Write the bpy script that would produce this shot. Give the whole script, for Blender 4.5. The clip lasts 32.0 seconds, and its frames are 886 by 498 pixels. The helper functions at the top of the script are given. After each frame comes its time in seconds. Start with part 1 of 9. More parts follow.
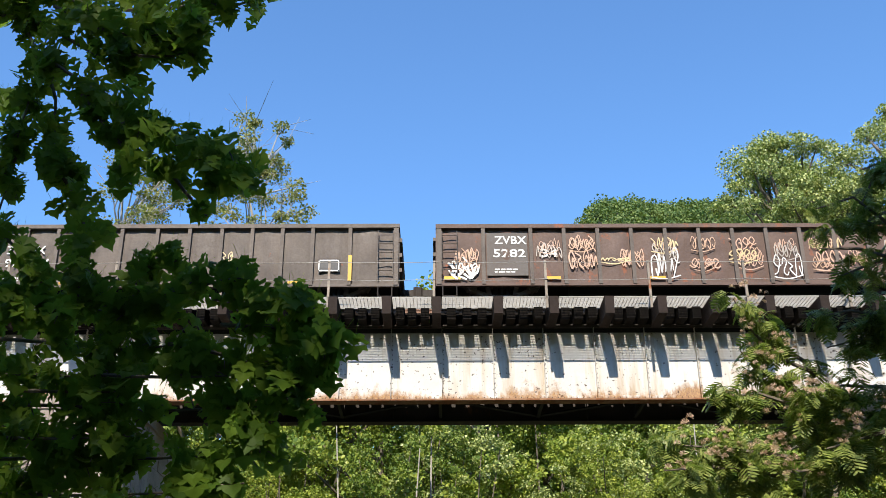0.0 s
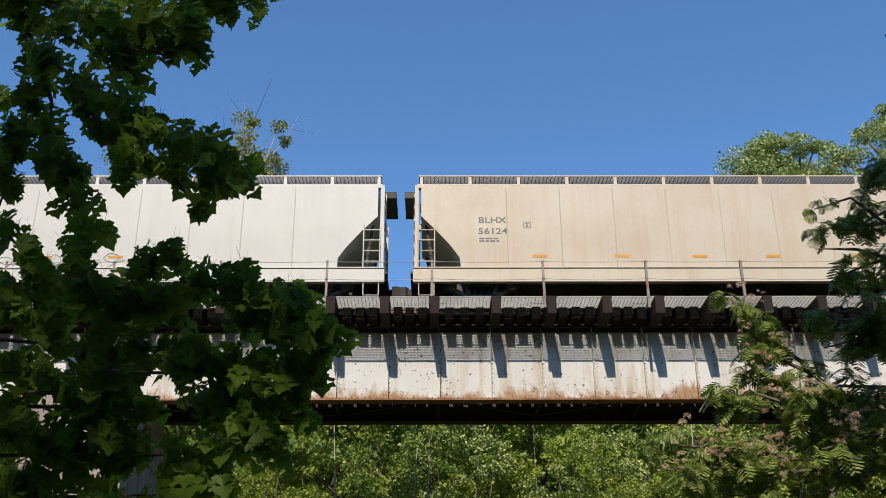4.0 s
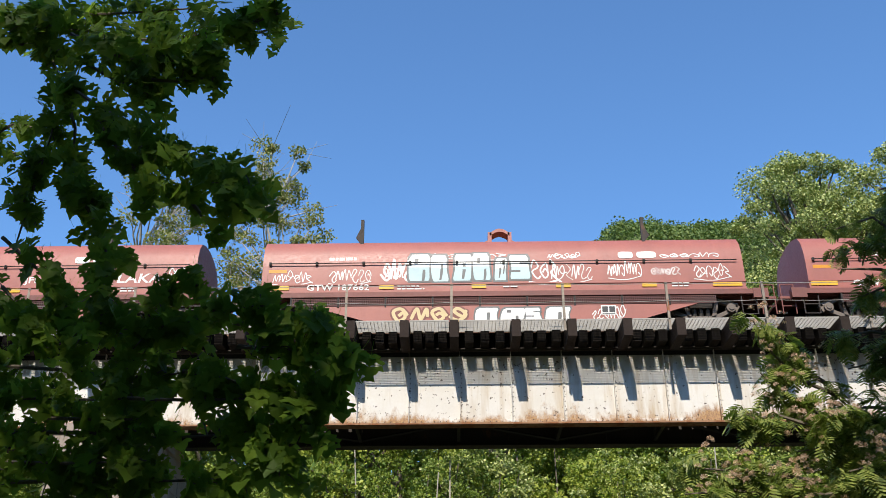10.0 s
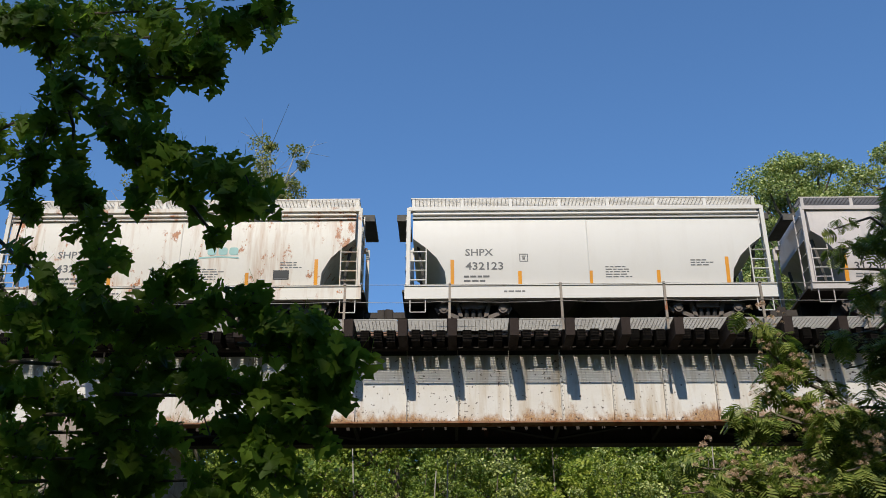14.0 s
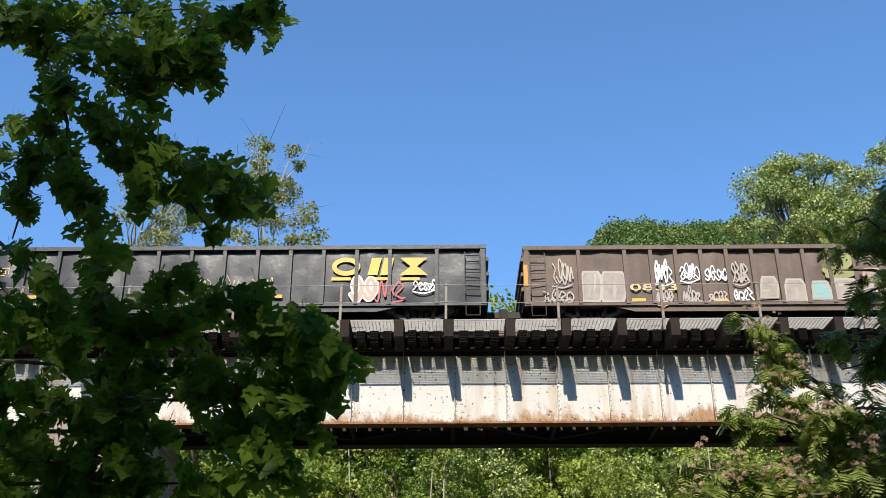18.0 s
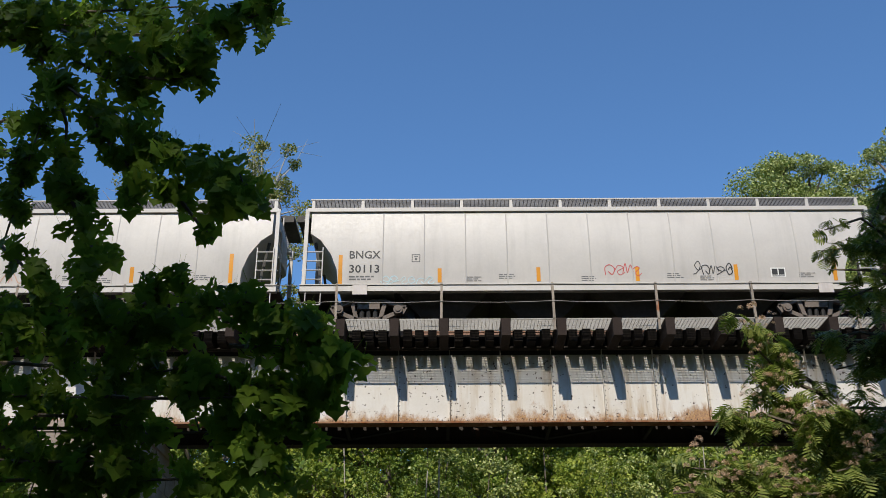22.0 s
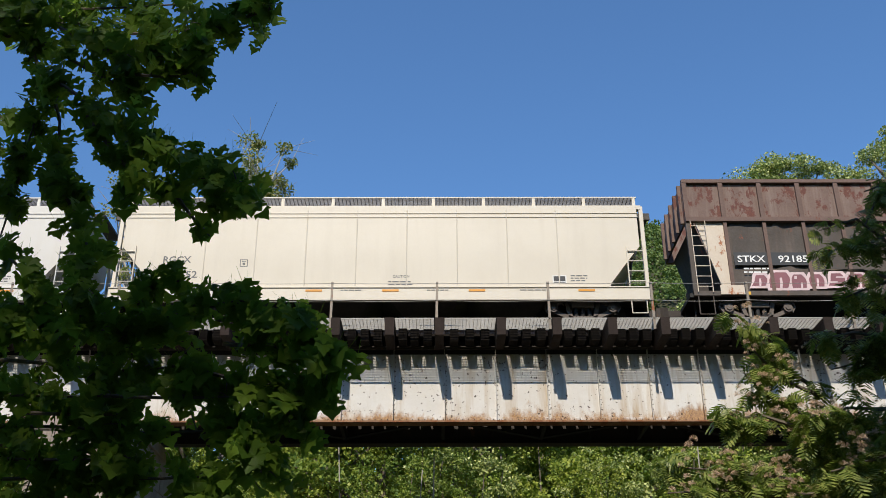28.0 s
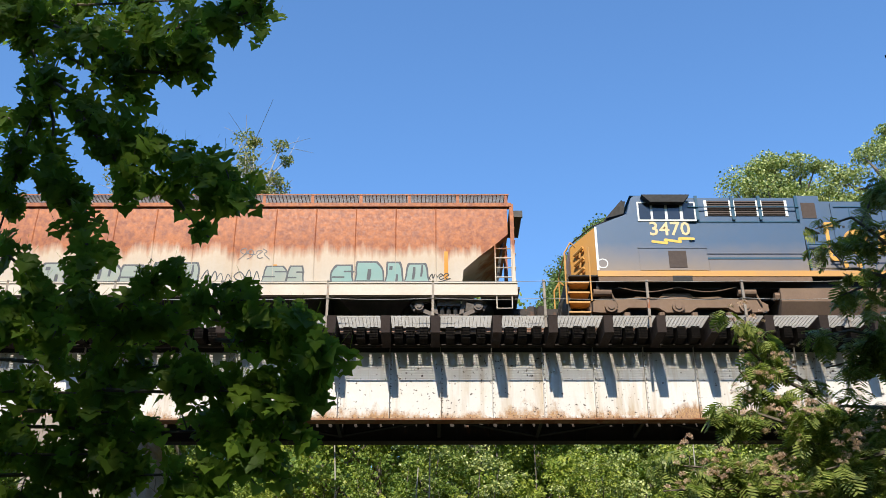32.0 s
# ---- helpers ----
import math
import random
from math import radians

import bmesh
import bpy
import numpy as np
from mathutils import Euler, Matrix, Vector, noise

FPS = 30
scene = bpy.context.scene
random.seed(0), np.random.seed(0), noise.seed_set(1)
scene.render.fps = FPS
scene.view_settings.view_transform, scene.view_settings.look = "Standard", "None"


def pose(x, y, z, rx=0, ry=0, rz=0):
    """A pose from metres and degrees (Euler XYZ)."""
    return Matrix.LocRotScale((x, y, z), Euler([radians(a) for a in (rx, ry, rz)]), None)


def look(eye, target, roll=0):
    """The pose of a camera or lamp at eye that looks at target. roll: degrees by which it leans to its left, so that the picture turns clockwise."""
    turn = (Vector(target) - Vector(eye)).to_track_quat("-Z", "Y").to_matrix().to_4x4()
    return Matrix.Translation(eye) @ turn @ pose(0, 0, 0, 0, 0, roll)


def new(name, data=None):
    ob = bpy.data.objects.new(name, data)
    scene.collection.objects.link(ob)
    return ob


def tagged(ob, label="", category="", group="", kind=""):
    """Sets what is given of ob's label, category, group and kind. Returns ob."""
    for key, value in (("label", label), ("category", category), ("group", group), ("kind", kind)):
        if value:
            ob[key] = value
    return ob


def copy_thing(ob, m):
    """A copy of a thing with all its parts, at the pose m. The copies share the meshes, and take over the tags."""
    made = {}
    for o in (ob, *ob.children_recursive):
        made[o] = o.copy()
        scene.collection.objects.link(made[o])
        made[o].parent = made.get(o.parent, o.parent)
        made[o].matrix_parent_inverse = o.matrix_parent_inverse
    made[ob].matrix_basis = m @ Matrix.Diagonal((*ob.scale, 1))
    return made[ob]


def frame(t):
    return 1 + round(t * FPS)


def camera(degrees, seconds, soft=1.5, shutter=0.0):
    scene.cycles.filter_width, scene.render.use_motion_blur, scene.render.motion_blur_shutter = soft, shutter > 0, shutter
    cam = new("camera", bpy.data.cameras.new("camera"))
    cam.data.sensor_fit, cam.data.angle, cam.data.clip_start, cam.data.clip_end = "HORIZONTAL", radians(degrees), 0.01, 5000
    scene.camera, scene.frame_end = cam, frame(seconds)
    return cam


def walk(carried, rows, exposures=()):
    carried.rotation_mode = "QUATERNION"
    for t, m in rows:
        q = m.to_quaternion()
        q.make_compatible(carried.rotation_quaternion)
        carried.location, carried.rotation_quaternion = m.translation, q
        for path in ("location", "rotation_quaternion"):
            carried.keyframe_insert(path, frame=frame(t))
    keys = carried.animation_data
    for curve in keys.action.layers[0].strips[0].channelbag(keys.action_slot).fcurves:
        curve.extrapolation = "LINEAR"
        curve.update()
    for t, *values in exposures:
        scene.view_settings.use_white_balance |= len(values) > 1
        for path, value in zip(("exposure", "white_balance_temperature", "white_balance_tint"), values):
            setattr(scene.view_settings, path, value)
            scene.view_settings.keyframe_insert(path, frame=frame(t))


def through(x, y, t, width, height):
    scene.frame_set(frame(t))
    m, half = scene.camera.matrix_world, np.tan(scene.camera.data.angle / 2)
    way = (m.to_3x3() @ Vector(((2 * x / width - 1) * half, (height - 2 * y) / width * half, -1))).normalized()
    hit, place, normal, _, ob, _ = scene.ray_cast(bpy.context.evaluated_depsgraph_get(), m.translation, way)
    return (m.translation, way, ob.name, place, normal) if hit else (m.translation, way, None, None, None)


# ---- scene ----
EYE = Vector((0.0, 0.0, 1.6))


def aim(tilt, turn, lean):
    """A pose at the eye: degrees up, degrees to the right, lean."""
    t, y = radians(tilt), radians(turn)
    way = Vector((math.sin(y) * math.cos(t), math.cos(y) * math.cos(t), math.sin(t)))
    return look(EYE, EYE + way, lean)


cam = camera(46.5, 32.0, 0.6)
walk(cam, [
    (0, aim(24.791, 0.450, -0.350)),
    (0.5, aim(24.791, 0.447, -0.323)),
    (1, aim(24.788, 0.447, -0.322)),
    (1.5, aim(24.779, 0.455, -0.315)),
    (2, aim(24.760, 0.486, -0.311)),
    (2.5, aim(24.753, 0.524, -0.319)),
    (3, aim(24.765, 0.540, -0.312)),
    (3.5, aim(24.769, 0.564, -0.298)),
    (5.5, aim(24.767, 0.626, -0.307)),
    (6, aim(24.762, 0.685, -0.331)),
    (6.5, aim(24.753, 0.708, -0.342)),
    (7, aim(24.750, 0.712, -0.328)),
    (7.5, aim(24.789, 0.733, -0.290)),
    (8, aim(24.995, 0.525, -0.112)),
    (8.5, aim(25.086, 0.555, -0.049)),
    (9, aim(25.088, 0.555, -0.058)),
    (9.5, aim(25.504, 0.072, -0.081)),
    (10, aim(26.088, -0.596, -0.301)),
    (10.5, aim(26.054, -0.593, -0.268)),
    (11, aim(26.058, -0.579, -0.254)),
    (11.5, aim(26.063, -0.548, -0.229)),
    (12, aim(26.065, -0.532, -0.209)),
    (12.5, aim(26.062, -0.553, -0.206)),
    (13, aim(26.054, -0.555, -0.205)),
    (13.5, aim(26.038, -0.529, -0.187)),
    (14, aim(26.019, -0.492, -0.180)),
    (14.5, aim(26.026, -0.453, -0.197)),
    (16.5, aim(26.045, -0.413, -0.210)),
    (17, aim(26.042, -0.358, -0.228)),
    (17.5, aim(26.040, -0.302, -0.249)),
    (18, aim(26.051, -0.270, -0.236)),
    (18.5, aim(26.053, -0.260, -0.215)),
    (19, aim(26.044, -0.237, -0.232)),
    (19.5, aim(26.036, -0.178, -0.251)),
    (20, aim(26.039, -0.126, -0.255)),
    (20.5, aim(26.029, -0.097, -0.265)),
    (21, aim(26.004, -0.054, -0.282)),
    (21.5, aim(26.000, -0.010, -0.284)),
    (22, aim(26.012, 0.007, -0.262)),
    (22.5, aim(26.016, 0.033, -0.256)),
    (23, aim(26.010, 0.076, -0.278)),
    (23.5, aim(26.005, 0.101, -0.287)),
    (24, aim(26.006, 0.105, -0.279)),
    (24.5, aim(26.006, 0.091, -0.274)),
    (25, aim(25.998, 0.087, -0.273)),
    (25.5, aim(25.986, 0.140, -0.259)),
    (27.5, aim(25.975, 0.228, -0.225)),
    (28, aim(25.964, 0.278, -0.191)),
    (28.5, aim(25.959, 0.303, -0.185)),
    (29, aim(25.961, 0.321, -0.178)),
    (29.5, aim(25.952, 0.328, -0.153)),
    (30, aim(25.944, 0.368, -0.155)),
    (30.5, aim(25.930, 0.447, -0.207)),
    (31, aim(25.890, 0.511, -0.254)),
    (31.5, aim(25.859, 0.528, -0.249)),
    (32, aim(25.848, 0.521, -0.232)),], exposures=[(0, 0.55), (1, 0.5), (2, 0.42), (3, 0.12), (4.5, -0.15), (6, -0.25), (7, -0.1), (7.5, 0.1),
              (8, 0.3), (9, 0.42), (10, 0.25), (11, 0.21), (12, 0.16), (13, -0.08), (14, -0.2), (15.5, 0.1),
              (17, 0.3), (18, 0.34), (19, 0.4), (20, 0.05), (21, -0.1), (22, -0.2), (23, -0.2), (24, 0.13),
              (25, 0.5), (26.5, 0.3), (28, -0.1), (29, -0.3), (30, -0.25), (31, 0.4), (32, 0.42)])

# ---- light ----
SUN_FROM = Vector((-0.15, -1.0, 0.98)).normalized()
world = bpy.data.worlds.new("world")
scene.world = world
world.use_nodes = True
wn = world.node_tree.nodes
sky = wn.new("ShaderNodeTexSky")
sky.sky_type, sky.sun_disc = "NISHITA", False
sky.sun_elevation = math.asin(SUN_FROM.z)
sky.sun_rotation = math.atan2(SUN_FROM.x, SUN_FROM.y)
sky.air_density, sky.dust_density, sky.ozone_density = 1.0, 0.3, 2.0
tint = wn.new("ShaderNodeMix")
tint.data_type, tint.blend_type = "RGBA", "MULTIPLY"
tint.inputs["Factor"].default_value = 1.0
tint.inputs["B"].default_value = (0.755, 1.065, 1.33, 1.0)
world.node_tree.links.new(sky.outputs[0], tint.inputs["A"])
world.node_tree.links.new(tint.outputs["Result"], wn["Background"].inputs[0])
wn["Background"].inputs[1].default_value = 0.147
sun = new("sun", bpy.data.lights.new("sun", "SUN"))
sun.data.energy, sun.data.angle, sun.data.color = 5.4, radians(0.53), (1.0, 0.92, 0.79)
sun.matrix_world = look(SUN_FROM * 60 + Vector((0, 30, 10)), (0, 30, 10))

# ---- mesh helpers ----


class MB:
    """Gathers faces for one mesh."""

    def __init__(self):
        self.v, self.f, self.smooth = [], [], False

    def add(self, pts, faces):
        n = len(self.v)
        self.v.extend(tuple(p) for p in pts)
        self.f.extend(tuple(n + i for i in f) for f in faces)
        return self

    def box(self, x0, x1, y0, y1, z0, z1):
        return self.add([(x, y, z) for x in (x0, x1) for y in (y0, y1) for z in (z0, z1)],
                        [(0, 1, 3, 2), (4, 6, 7, 5), (0, 4, 5, 1), (2, 3, 7, 6), (0, 2, 6, 4), (1, 5, 7, 3)])

    def prism(self, pts, a, b, axis="y"):
        """A polygon in x, z drawn out along y (or in y, z along x)."""
        n = len(pts)
        if axis == "y":
            ring = [[(p, s, q) for p, q in pts] for s in (a, b)]
        else:
            ring = [[(s, p, q) for p, q in pts] for s in (a, b)]
        faces = [tuple(range(n)), tuple(range(2 * n - 1, n - 1, -1))]
        faces += [(i, n + i, n + (i + 1) % n, (i + 1) % n) for i in range(n)]
        return self.add(ring[0] + ring[1], faces)

    def loft(self, rings, caps=True, closed=True):
        n = len(rings[0])
        faces = []
        for k in range(len(rings) - 1):
            for i in range(n if closed else n - 1):
                j = (i + 1) % n
                faces.append((k * n + i, k * n + j, (k + 1) * n + j, (k + 1) * n + i))
        if caps:
            faces += [tuple(range(n)), tuple(range(len(rings) * n - 1, (len(rings) - 1) * n - 1, -1))]
        return self.add([p for r in rings for p in r], faces)

    def tube(self, p, q, r, n=6, r2=None):
        p, q = Vector(p), Vector(q)
        d = (q - p).normalized()
        u = d.cross(Vector((0, 0, 1)) if abs(d.z) < 0.9 else Vector((1, 0, 0))).normalized()
        w = d.cross(u)
        rings = []
        for c, rad in ((p, r), (q, r if r2 is None else r2)):
            rings.append([c + (u * math.cos(2 * math.pi * i / n) + w * math.sin(2 * math.pi * i / n)) * rad for i in range(n)])
        return self.loft(rings)

    def path(self, pts, r, n=6):
        for a, b in zip(pts, pts[1:]):
            self.tube(a, b, r, n)
        return self

    def mesh(self, name):
        me = bpy.data.meshes.new(name)
        me.from_pydata(self.v, [], self.f)
        bm = bmesh.new()
        bm.from_mesh(me)
        bmesh.ops.recalc_face_normals(bm, faces=bm.faces)
        bm.to_mesh(me)
        bm.free()
        if self.smooth:
            me.polygons.foreach_set("use_smooth", [True] * len(me.polygons))
            me.set_sharp_from_angle(angle=radians(40))
        return me


def part(name, shape, material, parent, label=""):
    """Links a shape as one mesh object under a thing or a part."""
    me = shape.mesh(name) if isinstance(shape, MB) else shape
    if not me.materials:
        me.materials.append(material)
    ob = new(name, me)
    ob.parent = parent
    if label:
        ob["label"] = label
    return ob


def thing(name, label, category, group="", m=None, kind="", shape=None, material=None):
    if shape is None:
        ob = new(name)
        ob.empty_display_size = 0.3
    else:
        ob = part(name, shape, material, None)
    if m is not None:
        ob.matrix_world = m
    return tagged(ob, label, category, group, kind)


# ---- materials ----
MATS = {}


def nodes_for(name):
    m = bpy.data.materials.new(name)
    m.use_nodes = True
    return m, m.node_tree.nodes, m.node_tree.links


def noise_tex(nt, links, vec, scale, detail=4.0, rough=0.6, stretch=None):
    if stretch:
        mp = nt.new("ShaderNodeMapping")
        mp.inputs["Scale"].default_value = stretch
        links.new(vec, mp.inputs[0])
        vec = mp.outputs[0]
    n = nt.new("ShaderNodeTexNoise")
    n.inputs["Scale"].default_value, n.inputs["Detail"].default_value, n.inputs["Roughness"].default_value = scale, detail, rough
    links.new(vec, n.inputs["Vector"])
    return n.outputs["Fac"]


def ramp(nt, links, fac, a, b, lo=0.0, hi=1.0):
    r = nt.new("ShaderNodeMapRange")
    r.inputs["From Min"].default_value, r.inputs["From Max"].default_value = a, b
    r.inputs["To Min"].default_value, r.inputs["To Max"].default_value = lo, hi
    links.new(fac, r.inputs["Value"])
    return r.outputs["Result"]


def mixc(nt, links, fac, a, b):
    m = nt.new("ShaderNodeMix")
    m.data_type = "RGBA"
    for sock, val in ((m.inputs["Factor"], fac), (m.inputs["A"], a), (m.inputs["B"], b)):
        if isinstance(val, (int, float)):
            sock.default_value = val
        elif isinstance(val, tuple):
            sock.default_value = (*val, 1.0)
        else:
            links.new(val, sock)
    return m.outputs["Result"]


def surface(name, base, rough=0.6, metal=0.0, dirt=0.35, dirt_col=(0.05, 0.045, 0.04), rust=0.0, rust_col=(0.16, 0.055, 0.02),
            streak=0.0, streak_col=(0.09, 0.05, 0.03), size=1.0, bump=0.15, speck=0.0, second=None, second_at=0.5, spec=0.5):
    """Weathered paint, metal, wood or stone: a base colour with patches, streaks, rust spots, grain and fine relief."""
    if name in MATS:
        return MATS[name]
    m, nt, links = nodes_for(name)
    bsdf = nt["Principled BSDF"]
    tc, oi = nt.new("ShaderNodeTexCoord"), nt.new("ShaderNodeObjectInfo")
    shift = nt.new("ShaderNodeVectorMath")
    shift.operation = "MULTIPLY_ADD"
    links.new(oi.outputs["Random"], shift.inputs[0])
    shift.inputs[1].default_value = (37.0, 11.0, 23.0)
    links.new(tc.outputs["Object"], shift.inputs[2])
    vec = shift.outputs[0]
    big = noise_tex(nt, links, vec, 0.7 / size, 5.0)
    fine = noise_tex(nt, links, vec, 14.0 / size, 6.0, 0.7)
    col = base
    if second:
        col = mixc(nt, links, ramp(nt, links, big, second_at - 0.06, second_at + 0.06), base, second)
    col = mixc(nt, links, ramp(nt, links, big, 0.42, 0.72, 0.0, dirt), col, dirt_col)
    col = mixc(nt, links, ramp(nt, links, fine, 0.35, 0.8, 0.0, dirt * 0.5), col, dirt_col)
    if streak:
        st = noise_tex(nt, links, vec, 2.6 / size, 4.0, 0.65, (1.0, 1.0, 0.09))
        col = mixc(nt, links, ramp(nt, links, st, 0.5, 0.72, 0.0, streak), col, streak_col)
    if rust:
        r = noise_tex(nt, links, vec, 2.1 / size, 8.0, 0.72, (1.0, 1.0, 0.6))
        edge = 0.72 - 0.32 * rust
        col = mixc(nt, links, ramp(nt, links, r, edge, edge + 0.05), col, mixc(nt, links, ramp(nt, links, fine, 0.3, 0.7), rust_col, tuple(c * 2.2 for c in rust_col)))
    if speck:
        vo = noise_tex(nt, links, vec, 7.0 / size, 2.0, 0.5)
        col = mixc(nt, links, ramp(nt, links, vo, 0.76 - 0.06 * speck, 0.79 - 0.06 * speck, 0.0, 0.9), col, (0.035, 0.018, 0.012))
    if isinstance(col, tuple):
        bsdf.inputs["Base Color"].default_value = (*col, 1.0)
    else:
        links.new(col, bsdf.inputs["Base Color"])
    links.new(ramp(nt, links, fine, 0.3, 0.7, max(0.05, rough - 0.1), min(1.0, rough + 0.12)), bsdf.inputs["Roughness"])
    bsdf.inputs["Metallic"].default_value = metal
    bsdf.inputs["Specular IOR Level"].default_value = spec
    bp = nt.new("ShaderNodeBump")
    bp.inputs["Strength"].default_value, bp.inputs["Distance"].default_value = bump, 0.03 * size
    links.new(noise_tex(nt, links, vec, 5.0 / size, 8.0, 0.65), bp.inputs["Height"])
    links.new(bp.outputs[0], bsdf.inputs["Normal"])
    MATS[name] = m
    return m


def leafy(name, base, other, shine=0.4, through=0.35, rare=1.0):
    """Leaves: two greens shuffled leaf by leaf, light passing through the blade."""
    if name in MATS:
        return MATS[name]
    m, nt, links = nodes_for(name)
    bsdf = nt["Principled BSDF"]
    geo, oi = nt.new("ShaderNodeNewGeometry"), nt.new("ShaderNodeObjectInfo")
    add = nt.new("ShaderNodeMath")
    add.operation = "ADD"
    links.new(geo.outputs["Random Per Island"], add.inputs[0])
    links.new(oi.outputs["Random"], add.inputs[1])
    fr = nt.new("ShaderNodeMath")
    fr.operation = "FRACT"
    links.new(add.outputs[0], fr.inputs[0])
    pw = nt.new("ShaderNodeMath")
    pw.operation = "POWER"
    links.new(fr.outputs[0], pw.inputs[0])
    pw.inputs[1].default_value = rare
    col = mixc(nt, links, pw.outputs[0], base, other)
    tc = nt.new("ShaderNodeTexCoord")
    col = mixc(nt, links, ramp(nt, links, noise_tex(nt, links, tc.outputs["Object"], 30.0, 3.0), 0.4, 0.8, 0.0, 0.35), col, tuple(c * 0.5 for c in base))
    links.new(col, bsdf.inputs["Base Color"])
    bsdf.inputs["Roughness"].default_value = 0.45
    bsdf.inputs["Specular IOR Level"].default_value = shine
    tr = nt.new("ShaderNodeBsdfTranslucent")
    links.new(mixc(nt, links, 0.5, col, (0.25, 0.4, 0.03)), tr.inputs["Color"])
    mx = nt.new("ShaderNodeMixShader")
    mx.inputs[0].default_value = through
    links.new(bsdf.outputs[0], mx.inputs[1])
    links.new(tr.outputs[0], mx.inputs[2])
    links.new(mx.outputs[0], nt["Material Output"].inputs[0])
    MATS[name] = m
    return m


def plain(name, col, rough=0.5, metal=0.0):
    if name not in MATS:
        surface(name, col, rough, metal, dirt=0.25, bump=0.05)
    return MATS[name]


M_STEEL = surface("weathered_steel", (0.038, 0.029, 0.025), 0.75, 0.1, 0.4, rust=0.4, rust_col=(0.06, 0.03, 0.018))
M_DARK = surface("grimy_black_steel", (0.013, 0.0125, 0.012), 0.7, 0.1, 0.3, (0.03, 0.024, 0.018))
M_TRUCK = surface("dusty_cast_steel", (0.17, 0.14, 0.12), 0.85, 0.0, 0.5, (0.04, 0.032, 0.028))
M_WHEEL = surface("wheel_steel", (0.05, 0.042, 0.038), 0.6, 0.2, 0.4)
M_GIRDER = surface("white_girder_paint", (0.62, 0.60, 0.57), 0.7, 0.0, 0.28, (0.40, 0.33, 0.24), rust=0.16, rust_col=(0.15, 0.055, 0.02), streak=0.72, streak_col=(0.36, 0.25, 0.13), speck=0.9)


def rust_foot(m, z_foot):
    """Rust creeping up from the girder's foot, and small dark pits where the paint has gone."""
    nt, links = m.node_tree.nodes, m.node_tree.links
    bsdf = nt["Principled BSDF"]
    col = bsdf.inputs["Base Color"].links[0].from_socket
    tc, sep = nt.new("ShaderNodeTexCoord"), nt.new("ShaderNodeSeparateXYZ")
    links.new(tc.outputs["Object"], sep.inputs[0])
    patch_n = noise_tex(nt, links, tc.outputs["Object"], 0.9, 8.0, 0.75, (1.0, 1.0, 0.55))
    lift = nt.new("ShaderNodeMath")
    lift.operation = "MULTIPLY_ADD"
    links.new(patch_n, lift.inputs[0])
    lift.inputs[1].default_value = -2.6
    links.new(sep.outputs["Z"], lift.inputs[2])
    fine = noise_tex(nt, links, tc.outputs["Object"], 22.0, 6.0, 0.7)
    rust_c = mixc(nt, links, ramp(nt, links, fine, 0.35, 0.65), (0.42, 0.235, 0.075), (0.16, 0.06, 0.02))
    col = mixc(nt, links, ramp(nt, links, lift.outputs[0], z_foot - 1.42, z_foot - 1.12, 0.9, 0.0), col, rust_c)
    pits = noise_tex(nt, links, tc.outputs["Object"], 9.0, 3.0, 0.55)
    where = noise_tex(nt, links, tc.outputs["Object"], 0.8, 2.0, 0.5)
    both = nt.new("ShaderNodeMath")
    both.operation = "MULTIPLY_ADD"
    links.new(where, both.inputs[0])
    both.inputs[1].default_value = 0.22
    links.new(pits, both.inputs[2])
    col = mixc(nt, links, ramp(nt, links, both.outputs[0], 0.755, 0.78, 0.0, 0.92), col, (0.04, 0.018, 0.012))
    links.new(col, bsdf.inputs["Base Color"])


rust_foot(M_GIRDER, 10.3)
M_FLANGE = surface("rusted_flange", (0.30, 0.16, 0.085), 0.85, 0.0, 0.5, (0.10, 0.05, 0.03), rust=0.7, rust_col=(0.13, 0.05, 0.02))
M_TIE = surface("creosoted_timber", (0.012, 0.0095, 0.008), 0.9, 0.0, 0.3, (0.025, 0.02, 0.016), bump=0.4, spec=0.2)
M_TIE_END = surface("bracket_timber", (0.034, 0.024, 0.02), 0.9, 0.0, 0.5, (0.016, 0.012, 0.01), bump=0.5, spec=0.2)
M_GRATE = surface("galvanised_grating", (0.36, 0.34, 0.31), 0.6, 0.0, 0.3)
M_ROOFGRATE = surface("dull_roof_grating", (0.13, 0.13, 0.14), 0.6, 0.2, 0.3)
M_RAIL = surface("rail_steel", (0.16, 0.09, 0.06), 0.5, 0.7, 0.4)
M_STONE = surface("sandstone", (0.36, 0.30, 0.25), 0.9, 0.0, 0.55, (0.13, 0.10, 0.08), bump=0.9, size=0.6)
M_GROUND = surface("forest_floor", (0.038, 0.042, 0.018), 0.95, 0.0, 0.6, (0.05, 0.035, 0.02), size=3.0, bump=0.6)
M_BALLAST = surface("ballast_stone", (0.22, 0.20, 0.19), 0.9, 0.0, 0.5, (0.08, 0.07, 0.06), size=0.3, bump=1.0)
M_BARK = surface("grey_bark", (0.16, 0.13, 0.10), 0.9, 0.0, 0.5, (0.05, 0.04, 0.03), size=0.3, bump=0.8)
M_PALEBARK = surface("pale_bark", (0.42, 0.39, 0.34), 0.9, 0.0, 0.5, (0.15, 0.12, 0.10), size=0.3, bump=0.6)
M_POST = surface("railing_post_steel", (0.30, 0.25, 0.20), 0.7, 0.1, 0.5, rust=0.4)
M_WHITE = plain("white_marking", (0.78, 0.77, 0.74))
M_BLACKMARK = plain("black_marking", (0.03, 0.03, 0.032))
M_GREYMARK = plain("grey_marking", (0.13, 0.13, 0.13))
